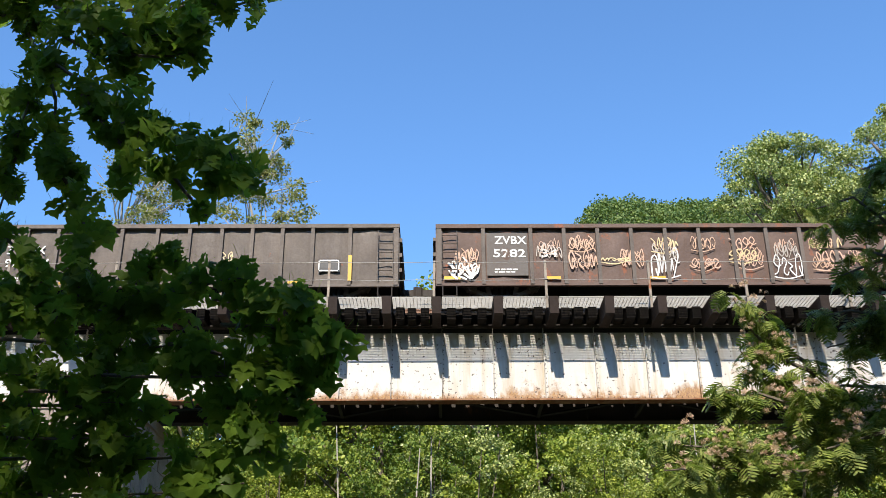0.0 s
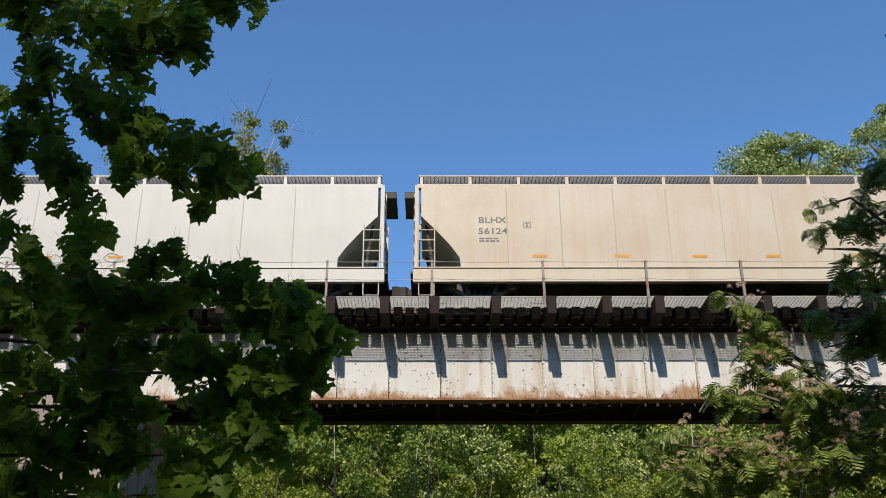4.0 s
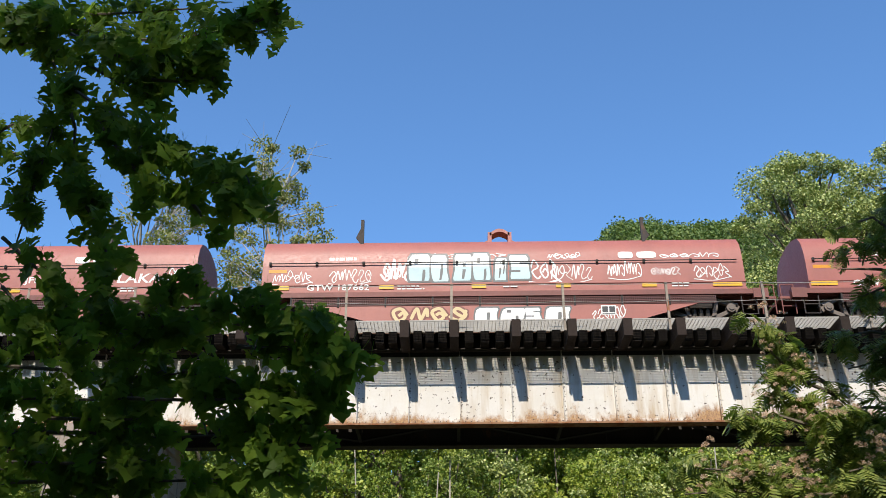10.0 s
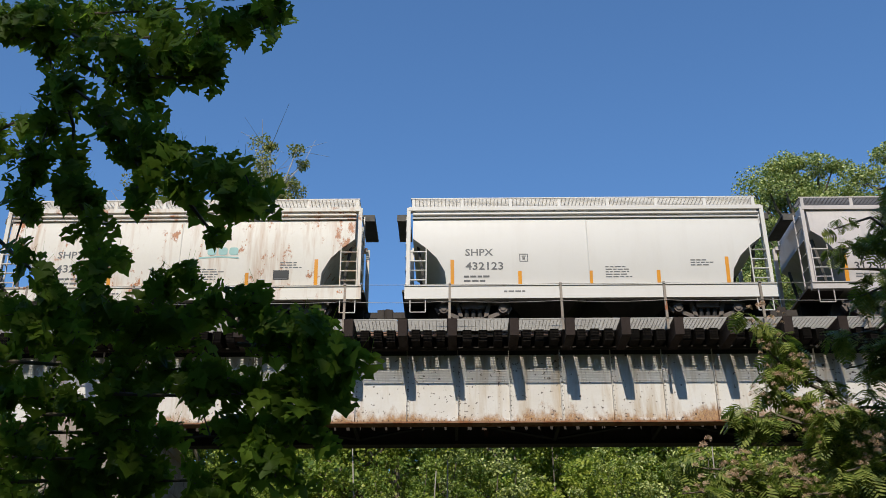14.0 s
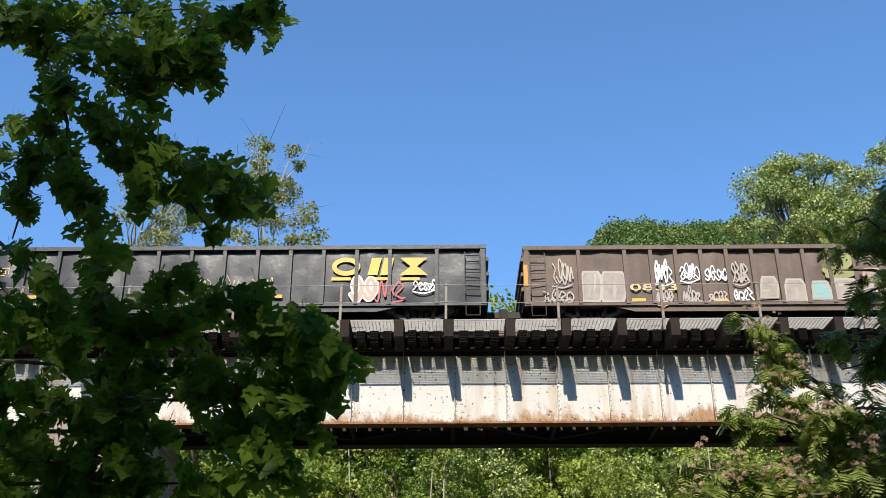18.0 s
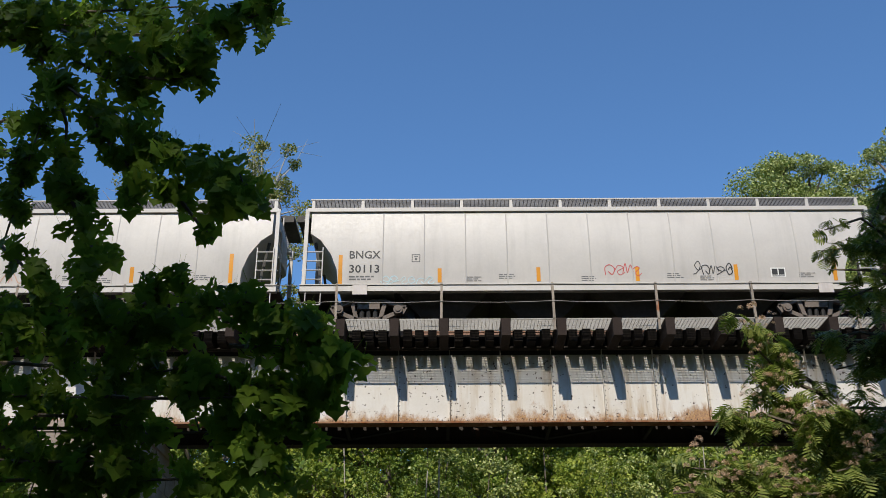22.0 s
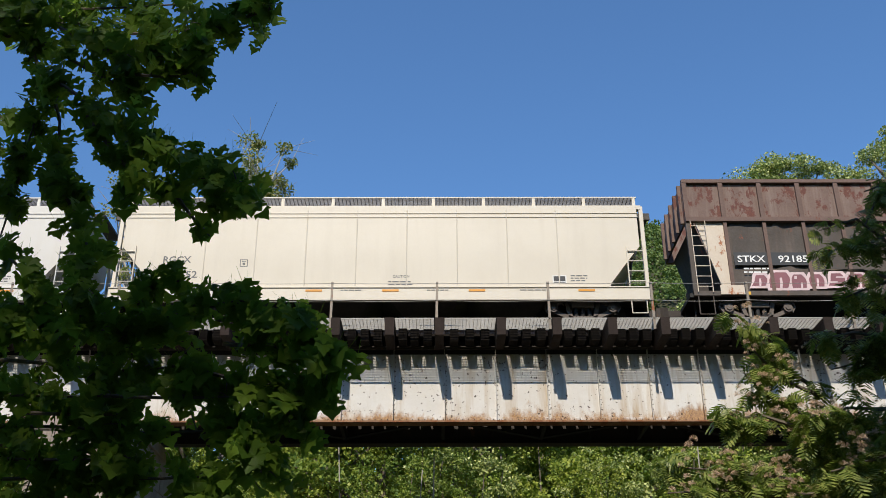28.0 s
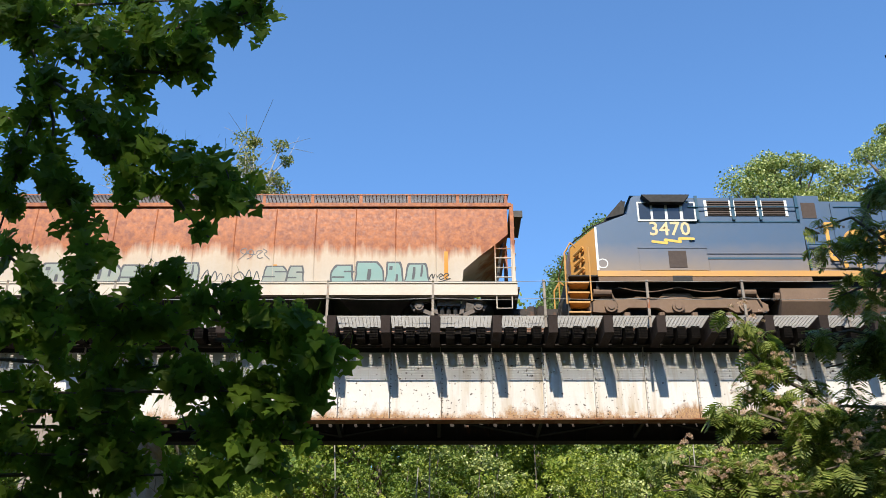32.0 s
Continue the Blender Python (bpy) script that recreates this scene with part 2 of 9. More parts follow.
M_YELLOWMARK = plain("yellow_reflector", (0.75, 0.42, 0.03), 0.35)
M_ORANGEMARK = plain("orange_reflector", (0.72, 0.30, 0.02), 0.35)
M_LEAF = leafy("maple_leaf", (0.072, 0.14, 0.020), (0.19, 0.30, 0.034), 0.14, 0.62)
M_WOODS = leafy("woodland_leaf", (0.145, 0.22, 0.03), (0.42, 0.45, 0.08), 0.3, 0.3)
M_WOODS_DARK = leafy("shrub_leaf", (0.08, 0.145, 0.026), (0.28, 0.345, 0.065), 0.3, 0.3)
# the palest leaves carry sun highlights in their colour
M_PALELEAF = leafy("leaf_with_pale_highlights", (0.10, 0.165, 0.032), (0.64, 0.66, 0.24), 0.6, 0.25, 1.2)
M_AIRY = leafy("airy_tree_leaf", (0.15, 0.18, 0.045), (0.42, 0.38, 0.14), 0.3, 0.3)
M_FERNY = leafy("silk_tree_leaf", (0.085, 0.13, 0.025), (0.32, 0.35, 0.09), 0.35, 0.35)
M_PINK = leafy("pink_blossom", (0.58, 0.34, 0.24), (0.74, 0.56, 0.42), 0.2, 0.3)
M_FAR = leafy("ridge_leaf", (0.075, 0.125, 0.035), (0.19, 0.24, 0.07), 0.2, 0.2)

# ---- the lie of the land ----
TRACK_Y, RAIL_Z = 30.0, 13.08


def smooth(a, b, x):
    t = min(1.0, max(0.0, (x - a) / (b - a)))
    return t * t * (3 - 2 * t)


def ridge(x):
    """Height of the far wooded ridge along x."""
    return 39.0 + 62.0 * smooth(-5, 46, x) - 18 * smooth(90, 260, x) + 1.5 * math.sin(x * 0.07) + 1.2 * math.sin(x * 0.19 + 1)


def land(x, y):
    z = 5.5 * smooth(36, 50, y) + 9 * smooth(50, 110, y)
    z += smooth(85, 235, y) * ridge(x) * (1 - 0.5 * smooth(260, 900, y))
    # unseen slope added behind the viewer to cut low skylight
    z += 55 * smooth(-28, -150, y)
    z += 0.25 * math.sin(x * 0.31 + y * 0.17) + 0.12 * math.sin(x * 0.9 - y * 0.7)
    z *= smooth(0.5, 6, abs(x) + abs(y))
    bank = smooth(44, 58, x) + smooth(31, 45, -x)
    side = max(0.0, abs(y - TRACK_Y) - 4.0)
    return max(z, bank * (RAIL_Z - 0.75) - side / 1.5) if bank > 0 else z


def land_sheet():
    xs = sorted({round(s * v, 2) for v in [0, 2, 4, 6, 8, 10, 13, 16, 20, 24, 28, 31, 34, 37, 40, 43, 46, 49, 52, 55, 58, 62, 70, 80, 95, 110, 130, 155, 180, 210, 250, 300, 360, 430, 480, 600, 900, 1600, 3000] for s in (-1, 1)})
    ys = [-3000, -1200, -500, -200, -100, -50, -25, -12, -6, -3, 0, 3, 6, 10, 14, 17, 20, 22, 24, 25, 26, 28, 30, 32, 34, 35, 36, 38, 40, 43, 46, 50, 55, 62, 70, 80, 90, 100, 112, 125, 140, 155, 170, 185, 200, 215, 228, 240, 260, 300, 400, 600, 1000, 3000]
    mb = MB()
    mb.v = [(x, y, land(x, y)) for y in ys for x in xs]
    n = len(xs)
    mb.f = [(j * n + i, j * n + i + 1, (j + 1) * n + i + 1, (j + 1) * n + i) for j in range(len(ys) - 1) for i in range(n - 1)]
    mb.smooth = True
    thing("ground", "leaf-littered green valley floor rising to a wooded ridge", "ground", kind="structure", shape=mb, material=M_GROUND)


land_sheet()

# ---- railway bridge ----
SPANS = [(-39.0, -9.7), (-9.5, 21.9), (22.1, 52.0)]
WEB_Y = (29.0, 31.3)
TIE_TOP, TIE_BOT = 12.90, 12.42
LONG_MID = [-2.96, -1.41, 0.02, 1.80, 3.40, 4.99, 6.51, 8.05]
LONG_TIES = [LONG_MID[0] - 1.573 * k for k in range(23, 0, -1)] + LONG_MID + [LONG_MID[-1] + 1.573 * k for k in range(1, 28)]
STIFF_X = [0.18 + 1.505 * k for k in range(-26, 35)]


def girder(x0, x1, y, out):
    """One riveted plate girder; out is the way its outer face looks (-1 or 1)."""
    g = thing("plate_girder", "white-painted riveted steel plate girder streaked with rust", "girder", "plate girders of the bridge")
    # the far girder's dark steel colour stands in for shade on white paint
    part("web_plate", MB().box(x0, x1, y - 0.008, y + 0.008, 10.16, 12.38), M_GIRDER if out < 0 else M_STEEL, g)
    # the top flange's dark colour stands for shade below the ties
    part("top_flange", MB().box(x0, x1, y - 0.19, y + 0.19, 12.375, 12.42).box(x0, x1, y - 0.15, y + 0.15, 12.35, 12.374), M_STEEL, g, "rusty top flange coloured dark for the shade under the ties")
    part("bottom_flange", MB().box(x0, x1, y - 0.21, y + 0.21, 10.10, 10.135).box(x0, x1, y - 0.17, y + 0.17, 10.136, 10.16), M_FLANGE if out < 0 else M_STEEL, g, "rusty bottom flange")
    a = MB()
    for s in (-1, 1):
        a.box(x0, x1, min(y + s * 0.009, y + s * 0.03), max(y + s * 0.009, y + s * 0.03), 10.16, 10.29)
    part("flange_angle", a, M_GIRDER if out < 0 else M_STEEL, g)
    # upper angles coloured near black to hold the shade under the deck
    a = MB()
    for s in (-1, 1):
        a.box(x0, x1, min(y + s * 0.009, y + s * 0.03), max(y + s * 0.009, y + s * 0.03), 12.22, 12.35)
    part("upper_flange_angle", a, M_DARK, g, "flange angle coloured black for the shade under the ties")
    rv = MB()
    near = x0 < 10 and x1 > -12 and out < 0
    for sx in STIFF_X:
        if not x0 + 0.2 < sx < x1 - 0.2:
            continue
        st = MB()
        for s in (-1, 1):
            ya, yb = sorted((y + s * 0.031, y + s * 0.15))
            st.box(sx - 0.006, sx + 0.006, ya, yb, 10.17, 12.34)
            ya, yb = sorted((y + s * 0.0095, y + s * 0.030))
            st.box(sx - 0.006, sx + 0.085, ya, yb, 10.295, 12.215)
        part("stiffener", st, M_GIRDER if out < 0 else M_STEEL, g)
        if near and abs(sx) < 16:
            for k in range(13):
                rv.box(sx + 0.03, sx + 0.055, y - 0.042, y - 0.03, 10.36 + k * 0.145, 10.385 + k * 0.145)
    if near:
        for k in range(int((x1 - x0) / 0.18)):
            xx = x0 + 0.1 + k * 0.18
            if abs(xx) < 16:
                rv.box(xx - 0.012, xx + 0.012, y - 0.042, y - 0.03, 10.21, 10.235)
                rv.box(xx - 0.012, xx + 0.012, y - 0.042, y - 0.03, 12.27, 12.295)
        tagged(part("rivets", rv, M_STEEL, g, "rows of rusty rivet heads"), kind="stuff")
    return g


for xa, xb in SPANS:
    girder(xa, xb, WEB_Y[0], -1)
    girder(xa, xb, WEB_Y[1], 1)
    br = thing("cross_bracing", "dark rusty steel lateral bracing between the girders", "bracing", "bracing of the bridge")
    k, xx = 0, xa + 0.6
    while xx + 3.0 < xb:
        lat = MB().box(xx - 0.05, xx + 0.05, 29.22, 31.08, 10.2, 10.21).box(xx - 0.006, xx + 0.006, 29.22, 31.08, 10.21, 10.30)
        part("strut", lat, M_DARK, br)
        ya, yb = (29.22, 31.08) if k % 2 else (31.08, 29.22)
        part("diagonal", MB().tube((xx, ya, 10.26), (xx + 3.01, yb, 10.26), 0.045, 4), M_DARK, br)
        part("cross_frame", MB().tube((xx, 29.2, 10.35), (xx, 31.1, 12.2), 0.045, 4).tube((xx, 31.1, 10.35), (xx, 29.2, 12.2), 0.045, 4), M_DARK, br)
        xx += 3.01
        k += 1

rng = random.Random(4)
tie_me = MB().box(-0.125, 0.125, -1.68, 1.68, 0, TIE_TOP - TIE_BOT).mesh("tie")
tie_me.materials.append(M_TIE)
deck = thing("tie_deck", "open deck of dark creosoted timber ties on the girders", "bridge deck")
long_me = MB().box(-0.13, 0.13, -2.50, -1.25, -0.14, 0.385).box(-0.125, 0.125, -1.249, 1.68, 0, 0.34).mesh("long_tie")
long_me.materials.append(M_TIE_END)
for a, b in zip(LONG_TIES, LONG_TIES[1:]):
    o = part("long_tie", long_me, M_TIE_END, deck, "longer weathered tie carrying the walkway")
    o.location = (a, TRACK_Y, TIE_BOT)
    for k in (1, 2, 3):
        o = part("tie", tie_me, M_TIE, deck)
        o.location = (a + (b - a) * k / 4 + rng.uniform(-0.02, 0.02), TRACK_Y + rng.uniform(-0.04, 0.04), TIE_BOT)
# dark blocks added between the ties to stop sun slits on the far web
gaps = sorted(o.location.x for o in deck.children)
for a, b in zip(gaps, gaps[1:]):
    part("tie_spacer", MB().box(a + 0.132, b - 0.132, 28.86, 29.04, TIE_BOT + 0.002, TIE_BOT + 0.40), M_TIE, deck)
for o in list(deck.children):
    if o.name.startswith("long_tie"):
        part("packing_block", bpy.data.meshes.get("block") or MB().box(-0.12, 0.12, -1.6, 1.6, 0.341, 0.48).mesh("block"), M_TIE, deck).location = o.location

walkway = thing("bridge_walkway", "galvanised grating walkway along the bridge edge", "walkway")
for a, b in zip(LONG_TIES, LONG_TIES[1:]):
    if abs((a + b) / 2) > 24:
        continue
    g = MB()
    x0, x1 = a + 0.15, b - 0.15
    for k in range(17):
        yy = 27.535 + k * 0.0515
        g.box(x0, x1, yy, yy + 0.008, 12.769, 12.791)
    n = int((x1 - x0) / 0.1)
    for k in range(n + 1):
        xx = x0 + (x1 - x0) * k / n
        g.box(xx - 0.004, xx + 0.004, 27.545, 28.30, 12.762, 12.785)
    g.box(x0, x1, 27.505, 27.525, 12.76, 12.795).box(x0, x1, 28.385, 28.40, 12.762, 12.80)
    part("grating_panel", g, M_GRATE, walkway)

railing = thing("cable_railing", "rusty steel posts with two sagging wire cables", "railing")
POSTS = [-3.1, -0.06, 3.2, 6.2, 9.0, 11.95]
POSTS = [-3.1 - 3.1 * k for k in range(7, 0, -1)] + POSTS + [11.95 + 3.1 * k for k in range(1, 5)]
for x in POSTS:
    lean = rng.uniform(-0.02, 0.02)
    part("post", MB().prism([(x - 0.035, 12.45), (x + 0.035, 12.45), (x + 0.035 + lean, 13.93), (x - 0.035 + lean, 13.93)], 27.505, 27.515).prism([(x - 0.035, 12.45), (x - 0.027, 12.45), (x - 0.027 + lean, 13.93), (x - 0.035 + lean, 13.93)], 27.516, 27.58), M_POST, railing)
for z, sag in ((13.88, 0.02), (13.34, 0.045)):
    for a, b in zip(POSTS, POSTS[1:]):
        pts = [(a + (b - a) * k / 6, 27.49, z - sag * 4 * (k / 6) * (1 - k / 6)) for k in range(7)]
        ring = [[(x, y + 0.0085 * math.cos(q * 1.2566), zz + 0.0085 * math.sin(q * 1.2566)) for q in range(5)] for x, y, zz in pts]
        part("cable", MB().loft(ring), M_GRATE, railing, "thin wire cable")

# unseen timbers, added so the near one shades the girder's top
for y in (28.44, 31.56):
    thing("guard_timber", "unseen long dark timber added along the tie ends", "timber", "guard timbers", shape=MB().box(-39, 52, y - 0.1, y + 0.1, TIE_TOP + 0.002, TIE_TOP + 0.17), material=M_TIE)
track = thing("railway_track", "pair of steel rails spiked to the ties", "railway track")
for y in (29.25, 30.75):
    prof = [(-0.075, 0), (0.075, 0), (0.075, 0.02), (0.012, 0.035), (0.012, 0.13), (0.036, 0.14), (0.036, 0.178), (-0.036, 0.178), (-0.036, 0.14), (-0.012, 0.13), (-0.012, 0.035), (-0.075, 0.02)]
    part("rail", MB().prism([(y + p, RAIL_Z - 0.178 + q) for p, q in prof], -470, 470, "x"), M_RAIL, track)
for y in (29.62, 30.38):
    part("guard_rail", MB().prism([(y + p * 0.9, RAIL_Z - 0.178 + q * 0.85) for p, q in prof], -39, 52, "x"), M_RAIL, track)
for xa, xb in ((-470, -39.5), (52.5, 470)):
    part("ballast_bed", MB().prism([(27.2, 12.2), (32.8, 12.2), (31.8, RAIL_Z - 0.19), (28.2, RAIL_Z - 0.19)], xa, xb, "x"), M_BALLAST, track, "grey crushed stone ballast")


def stone_pier(x, top, label):
    p = thing("stone_pier", label, "pier", "masonry piers")
    part("core", MB().box(x - 1.0, x + 1.0, 27.6, 32.4, -0.5, top - 0.12), M_STONE, p)
    rr = random.Random(int(x * 10))
    blocks = {}
    z, row = -0.4, 0
    while z < top - 0.5:
        h = 0.52
        w = 1.28 + (top - z) * 0.035
        for face, lo, hi in (("s", x - w, x + w), ("n", x - w, x + w), ("w", 27.4, 32.6), ("e", 27.4, 32.6)):
            a = lo + (0.0 if row % 2 else -0.35)
            while a < hi - 0.05:
                b = min(a + rr.uniform(0.65, 1.0), hi)
                a0 = max(a, lo)
                if b - a0 > 0.12:
                    d = rr.uniform(0.0, 0.05)
                    bx = MB()
                    off = w - 1.28
                    if face == "s":
                        bx.box(a0 + 0.012, b - 0.012, 27.3 - off - d, 27.9, z + 0.012, z + h - 0.012)
                    elif face == "n":
                        bx.box(a0 + 0.012, b - 0.012, 32.1, 32.7 + off + d, z + 0.012, z + h - 0.012)
                    elif face == "w":
                        bx.box(x - w - d, x - w + 0.4, a0 + 0.5, min(b + 0.49, 32.1), z + 0.012, z + h - 0.012)
                    else:
                        bx.box(x + w - 0.4, x + w + d, a0 + 0.5, min(b + 0.49, 32.1), z + 0.012, z + h - 0.012)
                    part("stone_block", bx, M_STONE, p)
                a = b
        z += h
        row += 1
    part("coping_stone", MB().box(x - 1.42, x + 1.42, 27.2, 32.8, top - 0.3, top), M_STONE, p)
    part("bearing_plate", MB().box(x - 0.9, x + 0.9, 28.7, 29.3, top, 10.10).box(x - 0.9, x + 0.9, 31.0, 31.6, top, 10.10), M_STEEL, p)


stone_pier(-9.6, 9.75, "weathered sandstone block pier under the girders")
for x in (-39.4, 22.0, 52.4):
    q = thing("stone_pier", "plain weathered sandstone pier under the girders", "pier", "masonry piers")
    part("shaft", MB().prism([(x - 1.7, -0.5), (x + 1.7, -0.5), (x + 1.3, 9.6), (x - 1.3, 9.6)], 27.3, 32.7), M_STONE, q)
    part("coping_stone", MB().box(x - 1.45, x + 1.45, 27.1, 32.9, 9.6, 9.75), M_STONE, q)
    part("bearing_plate", MB().box(x - 0.9, x + 0.9, 28.7, 29.3, 9.75, 10.10).box(x - 0.9, x + 0.9, 31.0, 31.6, 9.75, 10.10), M_STEEL, q)

# ---- rolling stock: shared pieces ----
SHARED = {}


def shared(key, make, material):
    if key not in SHARED:
        SHARED[key] = make().mesh(key)
        SHARED[key].materials.append(material)
    return SHARED[key]


def shape_side_frame():
    mb = MB()
    for a, b in (((-1.12, 0.60), (-0.45, 0.80)), ((-0.45, 0.80), (0.45, 0.80)), ((0.45, 0.80), (1.12, 0.60)), ((-0.85, 0.42), (-0.36, 0.20)), ((-0.36, 0.20), (0.36, 0.20)), ((0.36, 0.20), (0.85, 0.42)),
                 ((-0.36, 0.22), (-0.50, 0.78)), ((0.36, 0.22), (0.50, 0.78)), ((-1.12, 0.60), (-1.0, 0.40)), ((1.12, 0.60), (1.0, 0.40))):
        d = Vector((b[0] - a[0], b[1] - a[1]))
        n = Vector((-d.y, d.x)).normalized() * 0.062
        mb.prism([(a[0] - n.x, a[1] - n.y), (b[0] - n.x, b[1] - n.y), (b[0] + n.x, b[1] + n.y), (a[0] + n.x, a[1] + n.y)], -0.07, 0.07)
    for s in (-1, 1):
        mb.tube((s * 0.89, -0.16, 0.5), (s * 0.89, 0.1, 0.5), 0.14, 12).tube((s * 0.89, -0.19, 0.5), (s * 0.89, -0.15, 0.5), 0.08, 10)
    mb.box(-0.34, 0.34, -0.12, 0.12, 0.52, 0.70)
    return mb


def shape_wheelset(r=0.48):
    mb = MB()
    for s in (-1, 1):
        y = s * 0.75
        mb.tube((0, y - s * 0.07, 0), (0, y - s * 0.045, 0), r + 0.028, 24)
        mb.tube((0, y - s * 0.05, 0), (0, y + s * 0.065, 0), r, 24)
        mb.tube((0, y + s * 0.06, 0), (0, y + s * 0.075, 0), r * 0.8, 24, r * 0.3)
        for k in range(4):
            a = k * math.pi / 2
            mb.box(0.2 * math.cos(a) - 0.03, 0.2 * math.cos(a) + 0.03, min(y + s * 0.06, y + s * 0.1), max(y + s * 0.06, y + s * 0.1), 0.2 * math.sin(a) - 0.03, 0.2 * math.sin(a) + 0.03)
    return mb.tube((0, -1.15, 0), (0, 1.15, 0), 0.08, 10)


def shape_bolster():
    mb = MB().box(-0.2, 0.2, -1.15, 1.15, 0.45, 0.74).tube((0, 0, 0.7), (0, 0, 0.86), 0.3, 12)
    for s in (-1, 1):
        mb.box(s * 0.42 - 0.05, s * 0.42 + 0.05, -0.9, 0.9, 0.35, 0.45)
        for x in (-0.2, 0.0, 0.2):
            mb.tube((x, s * 1.2, 0.24), (x, s * 1.2, 0.52), 0.075, 8)
    return mb


WHEELS = []


def bogie(car, x):
    b = part("bogie", shared("bolster", shape_bolster, M_DARK), M_DARK, car)
    b.location = (x, 0, 0)
    for s in (-1, 1):
        f = part("side_frame", shared("side_frame", shape_side_frame, M_TRUCK), M_TRUCK, b, "dusty cast steel side frame")
        f.location = (0, s * 1.2, 0)
        if s > 0:
            f.rotation_euler = (0, 0, math.pi)
    for s in (-1, 1):
        w = part("wheelset", shared("wheelset", shape_wheelset, M_WHEEL), M_WHEEL, b)
        w.location = (s * 0.89, 0, 0.48)
        WHEELS.append(w)
    return b


def shape_coupler():
    mb = MB().box(-0.1, 0.45, -0.09, 0.09, 0.72, 0.92).prism([(0.42, -0.13), (0.62, -0.17), (0.72, -0.05), (0.66, 0.02), (0.60, -0.02), (0.58, 0.12), (0.70, 0.16), (0.62, 0.22), (0.45, 0.16)], 0.64, 0.98, "y")
    mb.v = mb.v[:8] + [(x, z, y) for x, y, z in mb.v[8:]]
    mb.path([(0.1, -0.22, 0.74), (0.28, -0.26, 0.5), (0.5, -0.24, 0.42), (0.72, -0.2, 0.5)], 0.025, 6)
    return mb


def couplers(car, half, reach=0.0):
    for s in (-1, 1):
        c = part("coupler", shared("coupler", shape_coupler, M_STEEL), M_STEEL, car, "rusty steel coupler")
        c.location = (s * (half + reach), 0, 0)
        if s < 0:
            c.rotation_euler = (0, 0, math.pi)


def ladder(car, x, y, z0, z1, w, n, material, name="ladder", r=0.016):
    mb = MB().tube((x - w / 2, y, z0), (x - w / 2, y, z1), r, 5).tube((x + w / 2, y, z0), (x + w / 2, y, z1), r, 5)
    for k in range(n):
        z = z0 + (z1 - z0) * (k + 0.5) / n
        mb.tube((x - w / 2, y, z), (x + w / 2, y, z), r, 5)
    return part(name, mb, material, car)


def stirrup(car, x, y, z0, z1, w, material):
    return part("step", MB().path([(x - w / 2, y, z1), (x - w / 2, y, z0), (x + w / 2, y, z0), (x + w / 2, y, z1)], 0.018, 5), material, car)


# ---- markings ----


def flat(y):
    return lambda z: y


def lettering(car, txt, x, z, h, material, surf, width=0.0, name="lettering", slant=0.0):
    cu = bpy.data.curves.new("text", "FONT")
    cu.body, cu.size, cu.shear = txt, h / 0.7, slant
    cu.resolution_u, cu.offset = 2, 0.022 * h
    ob = bpy.data.objects.new("text", cu)
    scene.collection.objects.link(ob)
    dg = bpy.context.evaluated_depsgraph_get()
    me = bpy.data.meshes.new_from_object(ob.evaluated_get(dg))
    bpy.data.objects.remove(ob)
    bpy.data.curves.remove(cu)
    xs = [v.co.x for v in me.vertices]
    k = width / (max(xs) - min(xs)) if width else 1.0
    for v in me.vertices:
        zz = z + v.co.y
        v.co = (x + (v.co.x - min(xs)) * k, surf(zz) - 0.005, zz)
    me.materials.clear()
    me.materials.append(material)
    o = new(name, me)
    o.parent = car
    return o


def patch(car, x0, x1, z0, z1, material, surf, name="marking", off=0.004):
    n = 4
    mb = MB()
    for k in range(n):
        a, b = z0 + (z1 - z0) * k / n, z0 + (z1 - z0) * (k + 1) / n
        mb.add([(x0, surf(a) - off, a), (x1, surf(a) - off, a), (x1, surf(b) - off, b), (x0, surf(b) - off, b)], [(0, 1, 2, 3)])
    return part(name, mb, material, car)


def reflector(car, x, z, w, h, surf, material=None):
    return patch(car, x - w / 2, x + w / 2, z - h / 2, z + h / 2, material or M_YELLOWMARK, surf, "reflector", 0.006)


def small_print(car, x, z, w, rows, material, surf, seed, h=0.045, gap=0.085):
    """Lines of print too small to read: short plain bars."""
    rr = random.Random(seed)
    mb = MB()
    for r in range(rows):
        zz, a = z - r * gap, x
        end = x + w * rr.uniform(0.7, 1.0)
        while a < end - 0.03:
            b = min(end, a + rr.uniform(0.08, 0.22))
            mb.add([(a, surf(zz) - 0.005, zz), (b, surf(zz) - 0.005, zz), (b, surf(zz + h) - 0.005, zz + h), (a, surf(zz + h) - 0.005, zz + h)], [(0, 1, 2, 3)])
            a = b + 0.035
    return part("small_print", mb, material, car)


def curve_through(pts, n=4):
    out = []
    for i in range(len(pts) - 1):
        p0, p1, p2, p3 = pts[max(i - 1, 0)], pts[i], pts[i + 1], pts[min(i + 2, len(pts) - 1)]
        for k in range(n):
            t = k / n
            out.append(tuple(0.5 * (2 * b + (c - a) * t + (2 * a - 5 * b + 4 * c - d) * t * t + (3 * b - a - 3 * c + d) * t ** 3) for a, b, c, d in zip(p0, p1, p2, p3)))
    return out + [pts[-1]]


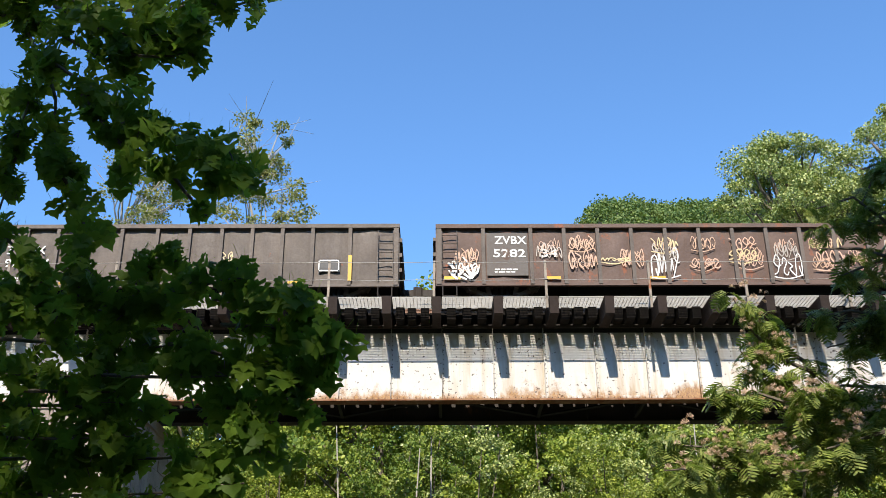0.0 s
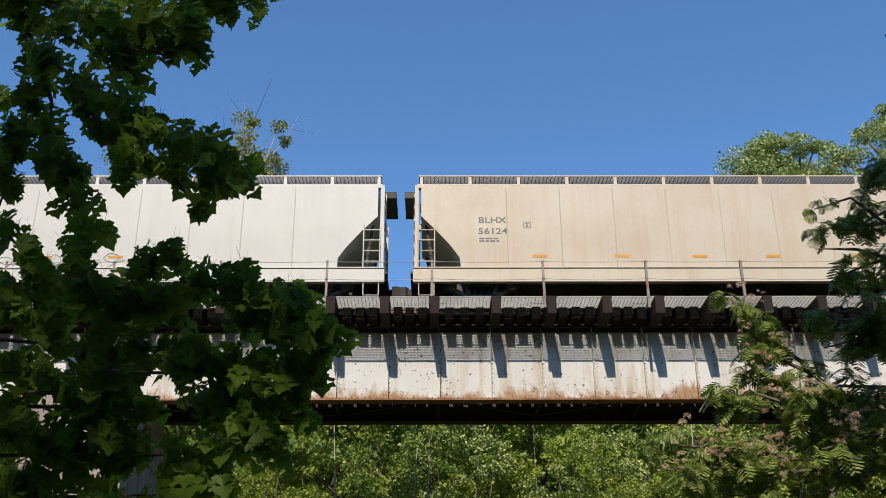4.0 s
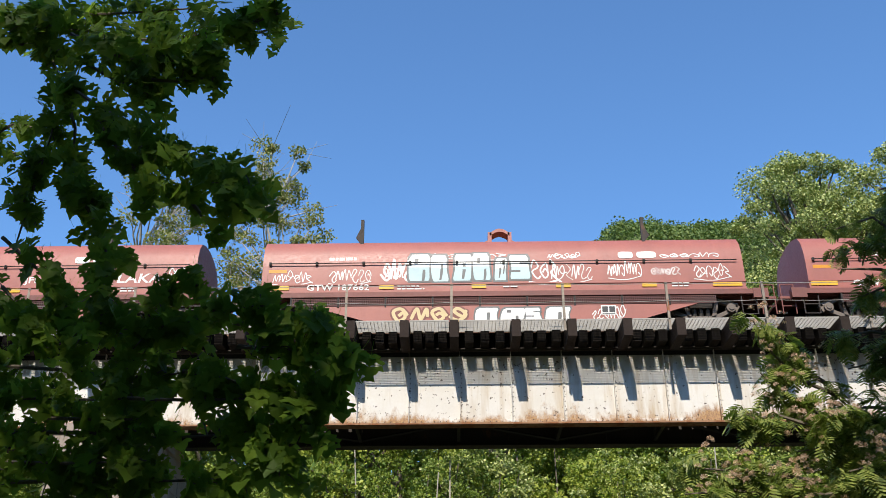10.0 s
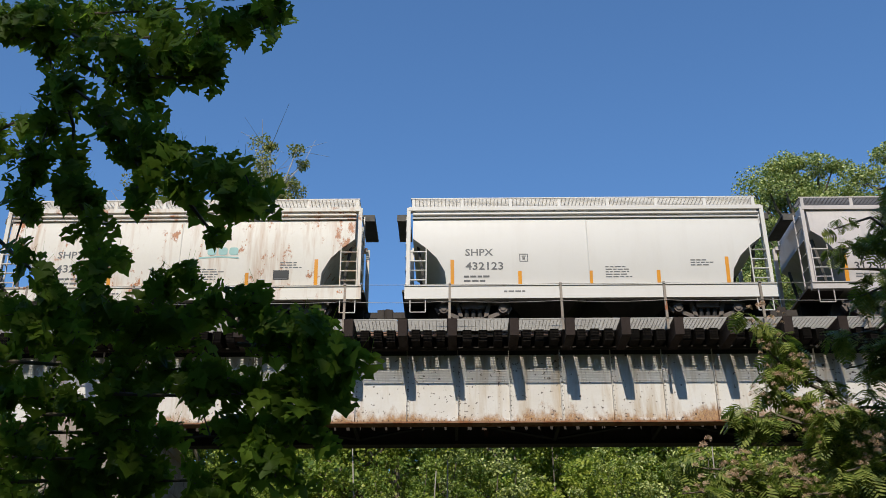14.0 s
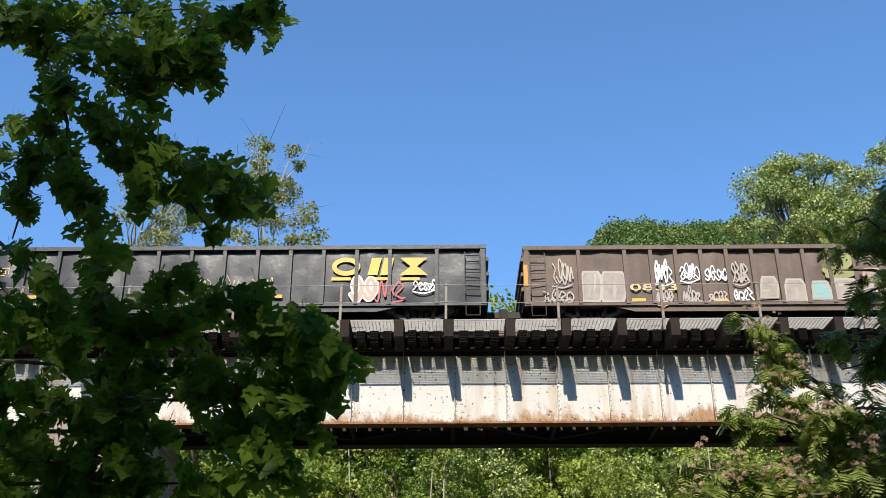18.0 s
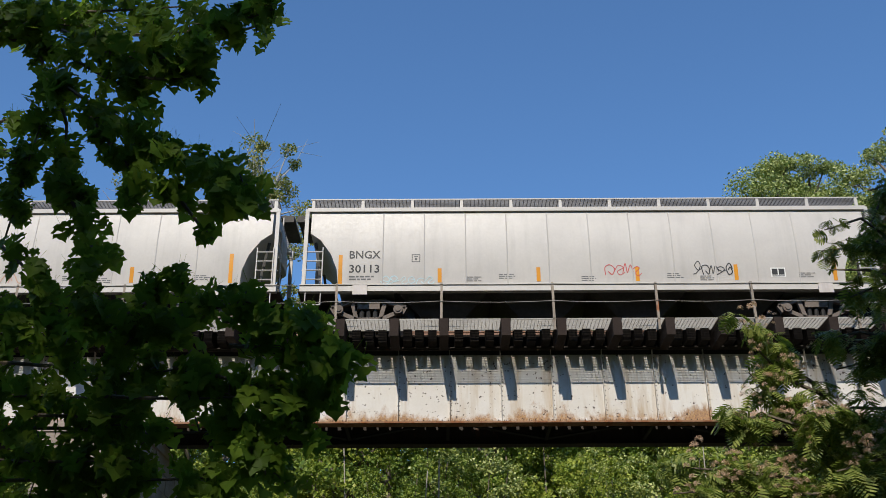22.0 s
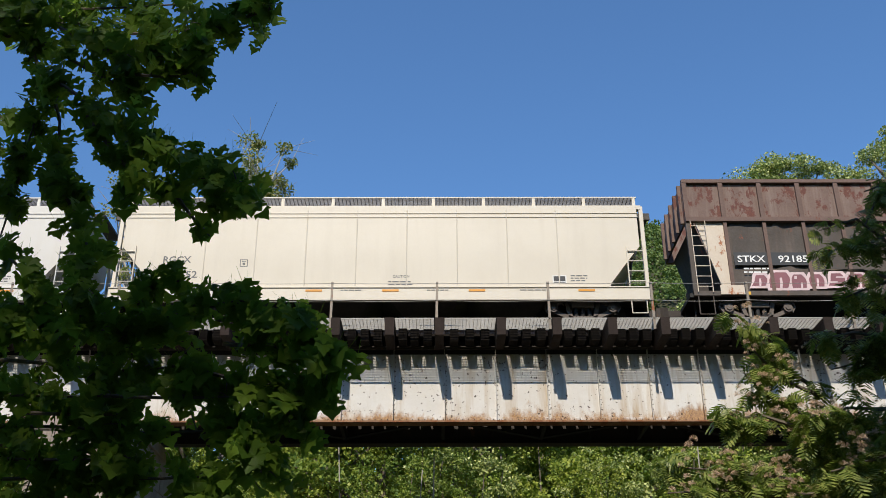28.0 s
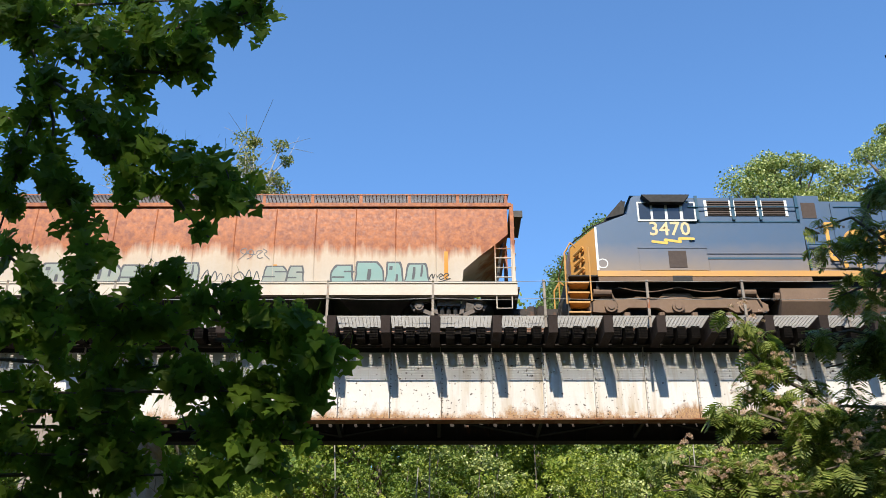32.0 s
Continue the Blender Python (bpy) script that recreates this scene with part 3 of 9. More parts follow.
def ribbon(mb, pts, width, surf, off):
    """A painted stroke on the side."""
    for (ax, az), (bx, bz) in zip(pts, pts[1:]):
        d = Vector((bx - ax, bz - az))
        if d.length < 1e-4:
            continue
        n = Vector((-d.y, d.x)).normalized() * width / 2
        e = d.normalized() * width * 0.28
        q = [(ax - e.x - n.x * 0.6, az - e.y - n.y * 0.6), (ax - n.x, az - n.y), (bx - n.x, bz - n.y), (bx + e.x - n.x * 0.6, bz + e.y - n.y * 0.6), (bx + e.x + n.x * 0.6, bz + e.y + n.y * 0.6), (bx + n.x, bz + n.y), (ax + n.x, az + n.y), (ax - e.x + n.x * 0.6, az - e.y + n.y * 0.6)]
        mb.add([(x, surf(z) - off - 0.00002 * len(mb.f), z) for x, z in q], [tuple(range(8))])


SCRAWLS = [
    [(-0.1, 0.2), (0.25, 0.95), (0.5, 0.15), (0.85, 0.9), (1.1, 0.35)],
    [(0.95, 0.5), (0.6, 0.95), (0.12, 0.6), (0.4, 0.08), (0.85, 0.3), (0.65, 0.62), (0.42, 0.45)],
    [(0.05, 1.0), (0.7, 0.68), (0.25, 0.42), (1.1, 0.0)],
    [(-0.1, 0.05), (0.45, 0.25), (0.9, 0.72), (0.5, 1.05), (0.1, 0.75), (0.6, 0.45), (1.15, 0.55)],
    [(-0.15, 0.35), (0.5, 0.05), (1.0, 0.5), (0.6, 1.0), (0.2, 0.62), (0.7, 0.3), (1.2, 0.75)],
    [(0.0, 0.1), (0.15, 0.8), (0.65, 1.0), (1.05, 0.6), (0.9, 0.05), (0.5, 0.4)],
    [(0.1, 0.55), (0.5, 0.95), (0.95, 0.75), (0.35, 0.3), (0.7, 0.0), (1.15, 0.2)],
]


def scrawl(car, x0, x1, z0, z1, material, surf, seed, n=5, width=0.04, name="graffiti_tag"):
    """A quick one-line spray tag of looping strokes that spell nothing."""
    rr = random.Random(seed)
    mb = MB()
    w = (x1 - x0) / n
    for k in range(n):
        h = rr.uniform(0.7, 1.15)
        pts = [(x0 + w * (k + 0.08 + 0.95 * (px + rr.gauss(0, 0.06))), z0 + (z1 - z0) * h * (pz + rr.gauss(0, 0.05))) for px, pz in rr.choice(SCRAWLS)]
        ribbon(mb, curve_through(pts, 5), width * rr.uniform(0.8, 1.2), surf, 0.006)
    if rr.random() < 0.6:
        ribbon(mb, curve_through([(x0, z0 - 0.04), ((x0 + x1) / 2, z0 - 0.1), (x1, z0 + 0.02)], 4), width, surf, 0.006)
    return part(name, mb, material, car)


def mural(car, x0, x1, z0, z1, fills, edge, surf, seed, n=6, fat=0.2, glow=None, name="graffiti_mural"):
    """Fat rounded block shapes with an outline and a halo, painted side by side."""
    rr = random.Random(seed)
    layers = [(glow, fat + 0.30, 0.005), (edge, fat + 0.11, 0.009)] if glow else [(edge, fat + 0.11, 0.009)]
    w = (x1 - x0) / n
    shapes = []
    for k in range(n):
        shapes.append(curve_through([(x0 + w * (k + 0.1 + 0.84 * min(1, max(0, px + rr.gauss(0, 0.07)))), z0 + fat * 0.4 + (z1 - z0 - fat * 0.8) * min(1.05, max(0, pz + rr.gauss(0, 0.04)))) for px, pz in rr.choice(SCRAWLS)], 4))
    top = None
    for material, wide, off in layers:
        mb = MB()
        for s in shapes:
            ribbon(mb, s, wide, surf, off)
        top = part(name, mb, material, car) if top is None else part("outline", mb, material, car)
    for i, material in enumerate(fills):
        mb = MB()
        for s in shapes[i::len(fills)]:
            ribbon(mb, s, fat, surf, 0.016)
        part("fill", mb, material, car)
    return top


def blob(mb, x, z, w, h, surf, off):
    """A filled rounded block."""
    pts = []
    for k in range(24):
        c, s = math.cos(k * math.pi / 12), math.sin(k * math.pi / 12)
        pts.append((x + w / 2 * math.copysign(abs(c) ** 0.55, c), z + h / 2 * math.copysign(abs(s) ** 0.55, s)))
    mb.add([(px, surf(pz) - off, pz) for px, pz in pts], [tuple(range(24))])


def emblem_row(car, x, z, w, h, material, surf, fat=0.16):
    """Three bold plain shapes of one height: a ring, a stack of bars and a cross."""
    cell = w / 3
    mb = MB()
    c = [(x + cell * (0.46 + 0.36 * math.cos(a)), z + h * (0.5 + 0.40 * math.sin(a))) for a in (k * math.pi / 10 for k in range(21))]
    ribbon(mb, c, fat, surf, 0.008)
    part("emblem_ring", mb, material, car)
    for f in (1.12, 1.5):
        p = [(x + cell * f, z), (x + cell * (f + 0.3), z), (x + cell * (f + 0.42), z + h), (x + cell * (f + 0.12), z + h)]
        part("emblem_bar", MB().add([(px, surf(pz) - 0.008, pz) for px, pz in p], [(0, 1, 2, 3)]), material, car)
    p = [(x + cell * 2.1, z), (x + cell * 2.95, z), (x + cell * 2.62, z + h * 0.5), (x + cell * 2.95, z + h), (x + cell * 2.1, z + h), (x + cell * 2.42, z + h * 0.5)]
    part("emblem_hourglass", MB().add([(px, surf(pz) - 0.008, pz) for px, pz in p], [(0, 1, 2, 5), (5, 2, 3, 4)]), material, car)


def painted_blocks(car, x0, x1, z0, z1, fills, edge, surf, seed, n=6, lower=None, halo=None, round_top=False, line=0.075):
    """A graffiti piece of bold outlined blocks that spell nothing: each block has a fill, often a second tone below, and dark slots."""
    rr = random.Random(seed)

    def poly(pts, off, material, name, parent):
        """pts: rows of (left, right, z) from foot to head."""
        mb = MB()
        for (la, ra, za), (lb, rb, zb) in zip(pts, pts[1:]):
            mb.add([(la, surf(za) - off, za), (ra, surf(za) - off, za), (rb, surf(zb) - off, zb), (lb, surf(zb) - off, zb)], [(0, 1, 2, 3)])
        return part(name, mb, material, parent)

    cuts = [x0 + (x1 - x0) * (k + (rr.uniform(-0.16, 0.16) if 0 < k < n else 0)) / n for k in range(n + 1)]
    if halo:
        top = [(cuts[0] - 0.15, cuts[-1] + 0.15, z0 + 0.1), (cuts[0] - 0.2, cuts[-1] + 0.2, (z0 + z1) / 2), (cuts[0] + 0.1, cuts[-1] - 0.1, z1 + 0.12)]
        poly(top, 0.005, halo, "spray_halo", car)
    for k, (a, b) in enumerate(zip(cuts, cuts[1:])):
        lo, hi = z0 + rr.uniform(-0.02, 0.06), z1 - rr.uniform(0.0, 0.2) * (z1 - z0)
        lean, ta, tb = rr.uniform(-0.12, 0.18) * (b - a), rr.uniform(-0.08, 0.12) * (b - a), rr.uniform(-0.08, 0.12) * (b - a)
        h, e = hi - lo, line

        def rows(m):
            """The block's outline, drawn in by m."""
            out = []
            for f in (0.0, 0.1, 0.35, 0.5, 0.68, 0.86, 0.95, 1.0):
                tuck = (0.16 * max(0.0, f - 0.5) ** 2 * 4 if round_top else 0.10 * max(0.0, f - 0.86) / 0.14 + 0.05 * max(0.0, 0.1 - f) / 0.1) * (b - a)
                out.append((a + lean * f + ta * math.sin(3.1 * f) + tuck + m, b + lean * f - tb * math.sin(3.1 * f) - tuck - m, lo + m + (h - 2 * m) * f))
            return out

        blk = poly(rows(-0.01), 0.009 + 0.0004 * k, edge, "graffiti_block", car)
        inner = rows(e)
        tone = fills[k % len(fills)]
        poly(inner, 0.0125 + 0.0004 * k, tone, "fill", blk)
        if lower:
            poly(inner[:4], 0.014 + 0.0004 * k, lower, "lower_fill", blk)
        w, kind = (b - a) - 2 * e, rr.choice((0, 1, 2, 3))
        xm = (a + b) / 2 + lean * 0.5
        if kind == 0:
            slots = [(xm - 0.22 * w, xm - 0.12 * w, lo + 0.15 * h, lo + 0.8 * h), (xm + 0.14 * w, xm + 0.22 * w, lo + 0.3 * h, lo + 0.9 * h)]
        elif kind == 1:
            slots = [(xm - 0.05 * w, xm + 0.08 * w, lo + 0.1 * h, lo + 0.62 * h)]
        elif kind == 2:
            slots = [(xm - 0.28 * w, xm - 0.1 * w, lo + 0.62 * h, lo + 0.8 * h), (xm + 0.08 * w, xm + 0.2 * w, lo, lo + 0.42 * h)]
        else:
            slots = [(xm + 0.02 * w, b + lean * 0.6 - e * 0.6, lo + 0.6 * h, lo + 0.68 * h), (a + lean * 0.3 + e * 0.6, xm + 0.05 * w, lo + 0.3 * h, lo + 0.38 * h)]
        for sa, sb, za, zb in slots:
            d = 0.05 * (zb - za)
            poly([(sa, sb, za), (sa + d, sb + d * 2, (za + zb) / 2), (sa + 2 * d, sb + 2 * d, zb)], 0.0155 + 0.0004 * k, edge, "slot", blk)


CARS = []


def car_thing(name, label, category, uc, group="cars of the freight train"):
    c = thing(name, label, category, group, Matrix.Translation((uc, TRACK_Y, RAIL_Z)))
    CARS.append((c, uc))
    return c


# ---- gondolas ----


def gondola(label, u0, u1, zb, zt, ribs, paint, rib_paint, chord, seed, belly=0.0):
    uc, half = (u0 + u1) / 2, (u1 - u0) / 2
    car = car_thing("gondola_car", label, "gondola car", uc)
    rr = random.Random(seed)
    ph = [rr.uniform(0, 50) for _ in range(2)]
    for s in (-1, 1):
        xs = [-half] + sorted(ribs) + [half]
        for a, b in zip(xs, xs[1:]):
            mb = MB()
            n, m = 8, 7
            rows = []
            for j in range(m + 1):
                z = zb + 0.1 + (zt - 0.15 - zb) * j / m
                row = []
                for i in range(n + 1):
                    x = a + (b - a) * i / n
                    edge = min(i, n - i) / n * 2
                    bulge = 0.08 * edge * math.sin(math.pi * j / m) * (0.5 + noise.noise((x * 0.9 + ph[0], z + ph[1], s)))
                    dent = 0.06 * noise.noise((x * 2.3 + ph[1], z * 2.3, s * 3.0 + ph[0])) * edge
                    row.append((x, s * (1.47 + bulge + dent), z))
                rows.append(row)
            mb.loft(rows, False, False)
            mb.loft([[(x, s * 1.435, z) for x, y, z in r] for r in (rows[0], rows[-1])], False, False)
            mb.smooth = True
            part("side_panel", mb, paint, car)
        for k, x in enumerate(xs):
            w = 0.075 if 0 < k <= len(ribs) else 0.1
            x = min(half - w, max(-half + w, x))
            ya, yb = sorted((s * 1.48, s * 1.585))
            part("rib", MB().box(x - w * 0.75, x + w * 0.75, ya, yb, zb + 0.05, zt - 0.12), rib_paint, car)
        ya, yb = sorted((s * 1.42, s * 1.60))
        part("top_chord", MB().box(-half, half, ya, yb, zt - 0.13, zt), chord, car)
        ya, yb = sorted((s * 1.42, s * 1.56))
        bt = MB().box(-half, half, ya, yb, zb, zb + 0.09)
        if belly:
            bt.prism([(-half + 2.6, zb), (half - 2.6, zb), (half - 3.3, zb - belly), (-half + 3.3, zb - belly)], s * 1.44, s * 1.50)
        part("side_sill", bt, paint, car)
    for s in (-1, 1):
        e = MB().box(min(s * half, s * (half - 0.06)), max(s * half, s * (half - 0.06)), -1.42, 1.42, zb + 0.1, zt)
        for z in (zb + 0.5, zb + 1.0, zb + 1.5):
            e.box(min(s * (half + 0.08), s * half), max(s * (half + 0.08), s * half), -1.5, 1.5, z, z + 0.12)
        part("end_wall", e, rib_paint, car)
        ladder(car, s * (half - 0.42), -1.63, zb + 0.35, zt - 0.25, 0.46, 5, rib_paint)
        stirrup(car, s * (half - 0.42), -1.55, zb - 0.32, zb + 0.02, 0.42, M_STEEL)
    part("floor", MB().box(-half, half, -1.42, 1.42, zb + 0.1, zb + 0.2), M_DARK, car)
    part("underframe", MB().box(-half, half, -0.35, 0.35, zb - 0.05, zb + 0.09).box(-half * 0.5, half * 0.5, -1.2, -0.9, zb - 0.15, zb + 0.09), M_DARK, car)
    for s in (-1, 1):
        bogie(car, s * (half - 2.0))
    couplers(car, half)
    return car


# ---- covered hoppers ----


def hopper(label, u0, u1, paint, under, rounded=True, eave=3.85, sill=(0.72, 1.15), cut=None, bays=3, walk_paint=None, seams=11, roof_lines=False):
    """A covered hopper car. cut: how far the side's lower corners are cut back, as (distance from the end, height)."""
    uc, half = (u0 + u1) / 2, (u1 - u0) / 2
    car = car_thing("covered_hopper_car", label, "hopper car", uc)
    s0, s1 = sill
    cut = cut or [(0.12, 2.95), (0.45, 2.70), (0.78, 2.22), (0.97, 1.72), (1.02, s1)]

    def wide(z):
        if rounded:
            f = (z - s1) / (eave - s1)
            return 1.44 + 0.15 * math.sin(math.pi * min(1.0, max(0.0, 0.12 + 0.8 * f)))
        return 1.54 + 0.03 * min(1.0, max(0.0, (z - s1) / 1.2))

    def ring(x, lo):
        near = []
        for k in range(13):
            z = lo + (eave - lo) * k / 12
            near.append((-wide(z), z))
        roof = [(-1.30, eave + 0.10), (-0.8, eave + 0.27), (0.0, eave + 0.36)]
        left = near + roof
        right = [(-y, z) for y, z in left[-2::-1]]
        return [(x, y, z) for y, z in left + right]

    stations = [(d, z) for d, z in cut]
    xs = [(-half + d, z) for d, z in stations] + [(-half + 2 * half * k / 10, s1) for k in range(2, 9)] + [(half - d, z) for d, z in stations[::-1]]
    mb = MB().loft([ring(x, z) for x, z in xs])
    mb.smooth = True
    part("body", mb, paint, car)
    surf = lambda z: -wide(z)
    sm = []
    for k in range(1, seams):
        x = -half + 1.1 + (2 * half - 2.2) * k / seams
        for sd in (-1, 1):
            s = MB()
            pts = [(x, sd * (wide(z) + 0.004), z) for z in (s1 + (eave - 0.15 - s1) * j / 8 for j in range(9))]
            for a, b in zip(pts, pts[1:]):
                s.add([(a[0] - 0.018, a[1], a[2]), (a[0] + 0.018, a[1], a[2]), (b[0] + 0.018, b[1], b[2]), (b[0] - 0.018, b[1], b[2]), (a[0], a[1] + sd * 0.012, a[2]), (b[0], b[1] + sd * 0.012, b[2])], [(0, 4, 5, 3), (4, 1, 2, 5)])
            part("weld_seam", s, paint, car)
    for sd in (-1, 1):
        ya, yb = sorted((sd * 1.42, sd * 1.61))
        part("side_sill", MB().box(-half - 0.12, half + 0.12, ya, yb, s0, s1 - 0.03).box(-half - 0.12, half + 0.12, min(sd * 1.42, sd * 1.64), max(sd * 1.42, sd * 1.64), s1 - 0.03, s1), paint, car)
        ya, yb = sorted((sd * 1.36, sd * 1.56))
        ev = MB().box(-half - 0.02, half + 0.02, ya, yb, eave - 0.10, eave + 0.03)
        if roof_lines:
            for dz in (0.26, 0.40):
                part("roof_bead", MB().box(-half + 0.1, half - 0.1, min(sd * 1.5, sd * 1.59), max(sd * 1.5, sd * 1.59), eave - dz, eave - dz + 0.03), paint, car)
        part("eave_rail", ev, paint, car)
        g = MB()
        y0, y1 = sorted((sd * 0.62, sd * 1.30))
        for k in range(9):
            yy = y0 + (y1 - y0) * k / 9
            g.box(-half + 0.05, half - 0.05, yy, yy + 0.02, eave + 0.44, eave + 0.47)
        n = int(2 * half / 0.12)
        for k in range(n + 1):
            xx = -half + 0.05 + (2 * half - 0.1) * k / n
            g.box(xx - 0.01, xx + 0.01, y0, y1, eave + 0.445, eave + 0.465)
        part("roof_walkway", g, walk_paint or M_ROOFGRATE, car, "see-through metal grating walkway")
        part("walkway_edge", MB().box(-half + 0.03, half - 0.03, sd * 1.30 - 0.012, sd * 1.30 + 0.012, eave + 0.44, eave + 0.475), paint, car)
        nb = max(5, round(2 * half / 1.55))
        for k in range(nb + 1):
            xx = -half + 0.12 + (2 * half - 0.24) * k / nb
            part("walkway_bracket", MB().prism([(xx - 0.055, eave + 0.02), (xx + 0.055, eave + 0.02), (xx + 0.045, eave + 0.44), (xx - 0.045, eave + 0.44)], sd * 1.30, sd * 1.24), paint, car)
    for e in (-1, 1):
        x = e * (half + 0.02)
        for sd in (-1, 1):
            part("corner_post", MB().box(x - 0.06, x + 0.06, sd * 1.5 - 0.05, sd * 1.5 + 0.05, s1, eave), paint, car)
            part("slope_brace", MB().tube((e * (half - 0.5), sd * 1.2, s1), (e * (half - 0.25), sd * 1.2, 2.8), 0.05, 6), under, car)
        ladder(car, e * (half - 0.28), -1.60, s1 + 0.02, 2.45, 0.50, 4, paint, r=0.022)
        stirrup(car, e * (half - 0.28), -1.56, s0 - 0.42, s0, 0.46, paint)
        end = MB()
        for z in (1.3, 1.75, 2.2, 2.65, 3.1, 3.5):
            end.tube((e * (half + 0.1), -1.45, z), (e * (half + 0.1), -0.95, z), 0.018, 5)
        end.tube((e * (half + 0.1), -0.95, s1), (e * (half + 0.1), -0.95, eave), 0.025, 5)
        part("end_ladder", end, paint, car)
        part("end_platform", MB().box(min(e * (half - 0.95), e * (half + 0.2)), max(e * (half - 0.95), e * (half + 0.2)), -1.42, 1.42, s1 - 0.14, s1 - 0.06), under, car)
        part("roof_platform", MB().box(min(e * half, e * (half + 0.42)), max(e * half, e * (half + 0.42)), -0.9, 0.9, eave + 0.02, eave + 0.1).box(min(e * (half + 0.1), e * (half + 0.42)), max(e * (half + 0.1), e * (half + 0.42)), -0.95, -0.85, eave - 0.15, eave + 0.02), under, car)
        part("brake_gear", MB().box(min(e * (half - 0.7), e * (half - 0.2)), max(e * (half - 0.7), e * (half - 0.2)), -0.5, 0.1, s1 - 0.06, s1 + 0.35).tube((e * (half - 0.4), -1.0, s1 + 0.2), (e * (half - 0.4), 0.6, s1 + 0.2), 0.12, 8), M_DARK, car)
        part("stub_sill", MB().box(min(e * (half - 2.4), e * (half + 0.1)), max(e * (half - 2.4), e * (half + 0.1)), -0.3, 0.3, 0.62, s1 - 0.15), M_DARK, car)
        bogie(car, e * (half - 1.95))
    run = 2 * half - 5.4
    for k in range(bays):
        xc = -run / 2 + run * (k + 0.5) / bays
        w = run / bays / 2
        top = [(xc - w, -1.40, s1 - 0.02), (xc + w, -1.40, s1 - 0.02), (xc + w, 1.40, s1 - 0.02), (xc - w, 1.40, s1 - 0.02)]
        bot = [(xc - 0.35, -0.5, 0.16), (xc + 0.35, -0.5, 0.16), (xc + 0.35, 0.5, 0.16), (xc - 0.35, 0.5, 0.16)]
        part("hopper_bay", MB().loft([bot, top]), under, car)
        part("outlet_gate", MB().box(xc - 0.45, xc + 0.45, -0.65, 0.65, 0.08, 0.16).tube((xc, -0.9, 0.14), (xc, -0.6, 0.14), 0.05, 8), M_DARK, car)
    couplers(car, half, 0.1)
    return car, surf


# ---- boxcars ----


def boxcar(label, u0, u1, zb, zt, panels, paint_of, post_paint, door, end_paint, seed):
    """panels: count of side panels, or where their edges are; door: (x0, x1) or a pair of leaves."""
    uc, half = (u0 + u1) / 2, (u1 - u0) / 2
    car = car_thing("boxcar", label, "boxcar", uc)
    rr = random.Random(seed)
    for s in (-1, 1):
        xs = panels if isinstance(panels, list) else [-half + 2 * half * k / panels for k in range(panels + 1)]
        for i, (a, b) in enumerate(zip(xs, xs[1:])):
            ya, yb = sorted((s * 1.50, s * 1.535))
            part("side_panel", MB().box(a + 0.003, b - 0.003, ya, yb, zb + 0.12, zt - 0.16), paint_of(i), car)
        for k, x in enumerate(xs):
            if door[0] < x < door[1]:
                continue
            w = 0.05
            x = min(half - w, max(-half + w, x))
            ya, yb = sorted((s * 1.536, s * 1.586))
            part("side_post", MB().box(x - w, x + w, ya, yb, zb + 0.10, zt - 0.15), post_paint(k) if callable(post_paint) else post_paint, car)
        ya, yb = sorted((s * 1.48, s * 1.59))
        part("eave_rail", MB().box(-half, half, ya, yb, zt - 0.15, zt), end_paint, car)
        part("side_sill", MB().box(-half, half, min(s * 1.44, s * 1.56), max(s * 1.44, s * 1.56), zb, zb + 0.11), post_paint(0) if callable(post_paint) else post_paint, car)
    roof = MB()
    prof = [(-1.52, zt), (-0.8, zt + 0.12), (0, zt + 0.18), (0.8, zt + 0.12), (1.52, zt), (1.52, zt - 0.06), (-1.52, zt - 0.06)]
    roof.prism(prof, -half, half, "x")
    k = -half + 0.6
    while k < half:
        roof.prism([(y, z + 0.02) for y, z in prof[:5]] + [(1.5, zt), (-1.5, zt)], k - 0.04, k + 0.04, "x")
        k += 1.25
    part("roof", roof, end_paint, car)
    part("floor", MB().box(-half, half, -1.44, 1.44, zb + 0.3, zb + 0.42), M_DARK, car)
    part("underframe", MB().box(-half, half, -0.32, 0.32, zb - 0.05, zb + 0.28).box(-half * 0.6, half * 0.6, -1.1, -0.8, zb - 0.12, zb + 0.1), M_DARK, car)
    for e in (-1, 1):
        w = MB().box(min(e * half, e * (half - 0.05)), max(e * half, e * (half - 0.05)), -1.5, 1.5, zb + 0.1, zt - 0.02)
        n = 9
        for j in range(n):
            z = zb + 0.45 + (zt - zb - 0.75) * j / (n - 1)
            w.prism([(e * half, z - 0.12), (e * (half + 0.09), z - 0.05), (e * (half + 0.09), z + 0.05), (e * half, z + 0.12)], -1.38, 1.38)
        part("corrugated_end", w, end_paint, car)
        part("corner_post", MB().box(min(e * (half - 0.03), e * (half + 0.05)), max(e * (half - 0.03), e * (half + 0.05)), -1.56, -1.46, zb + 0.1, zt), end_paint, car)
        stirrup(car, e * (half - 0.45), -1.55, zb - 0.35, zb + 0.05, 0.45, M_WHITE)
        ladder(car, e * (half - 0.45), -1.62, zb + 0.35, zb + 2.0, 0.5, 5, end_paint, r=0.018)
        el = MB()
        for j in range(5):
            z = zb + 0.4 + j * 0.36
            el.tube((e * (half + 0.14), -1.45, z), (e * (half + 0.14), -0.95, z), 0.018, 5)
        el.tube((e * (half + 0.14), -0.95, zb + 0.2), (e * (half + 0.14), -0.95, zb + 2.0), 0.02, 5).tube((e * (half + 0.14), -1.45, zb + 0.2), (e * (half + 0.14), -1.45, zb + 2.0), 0.02, 5)
        part("end_ladder", el, end_paint, car)
        bogie(car, e * (half - 2.3))
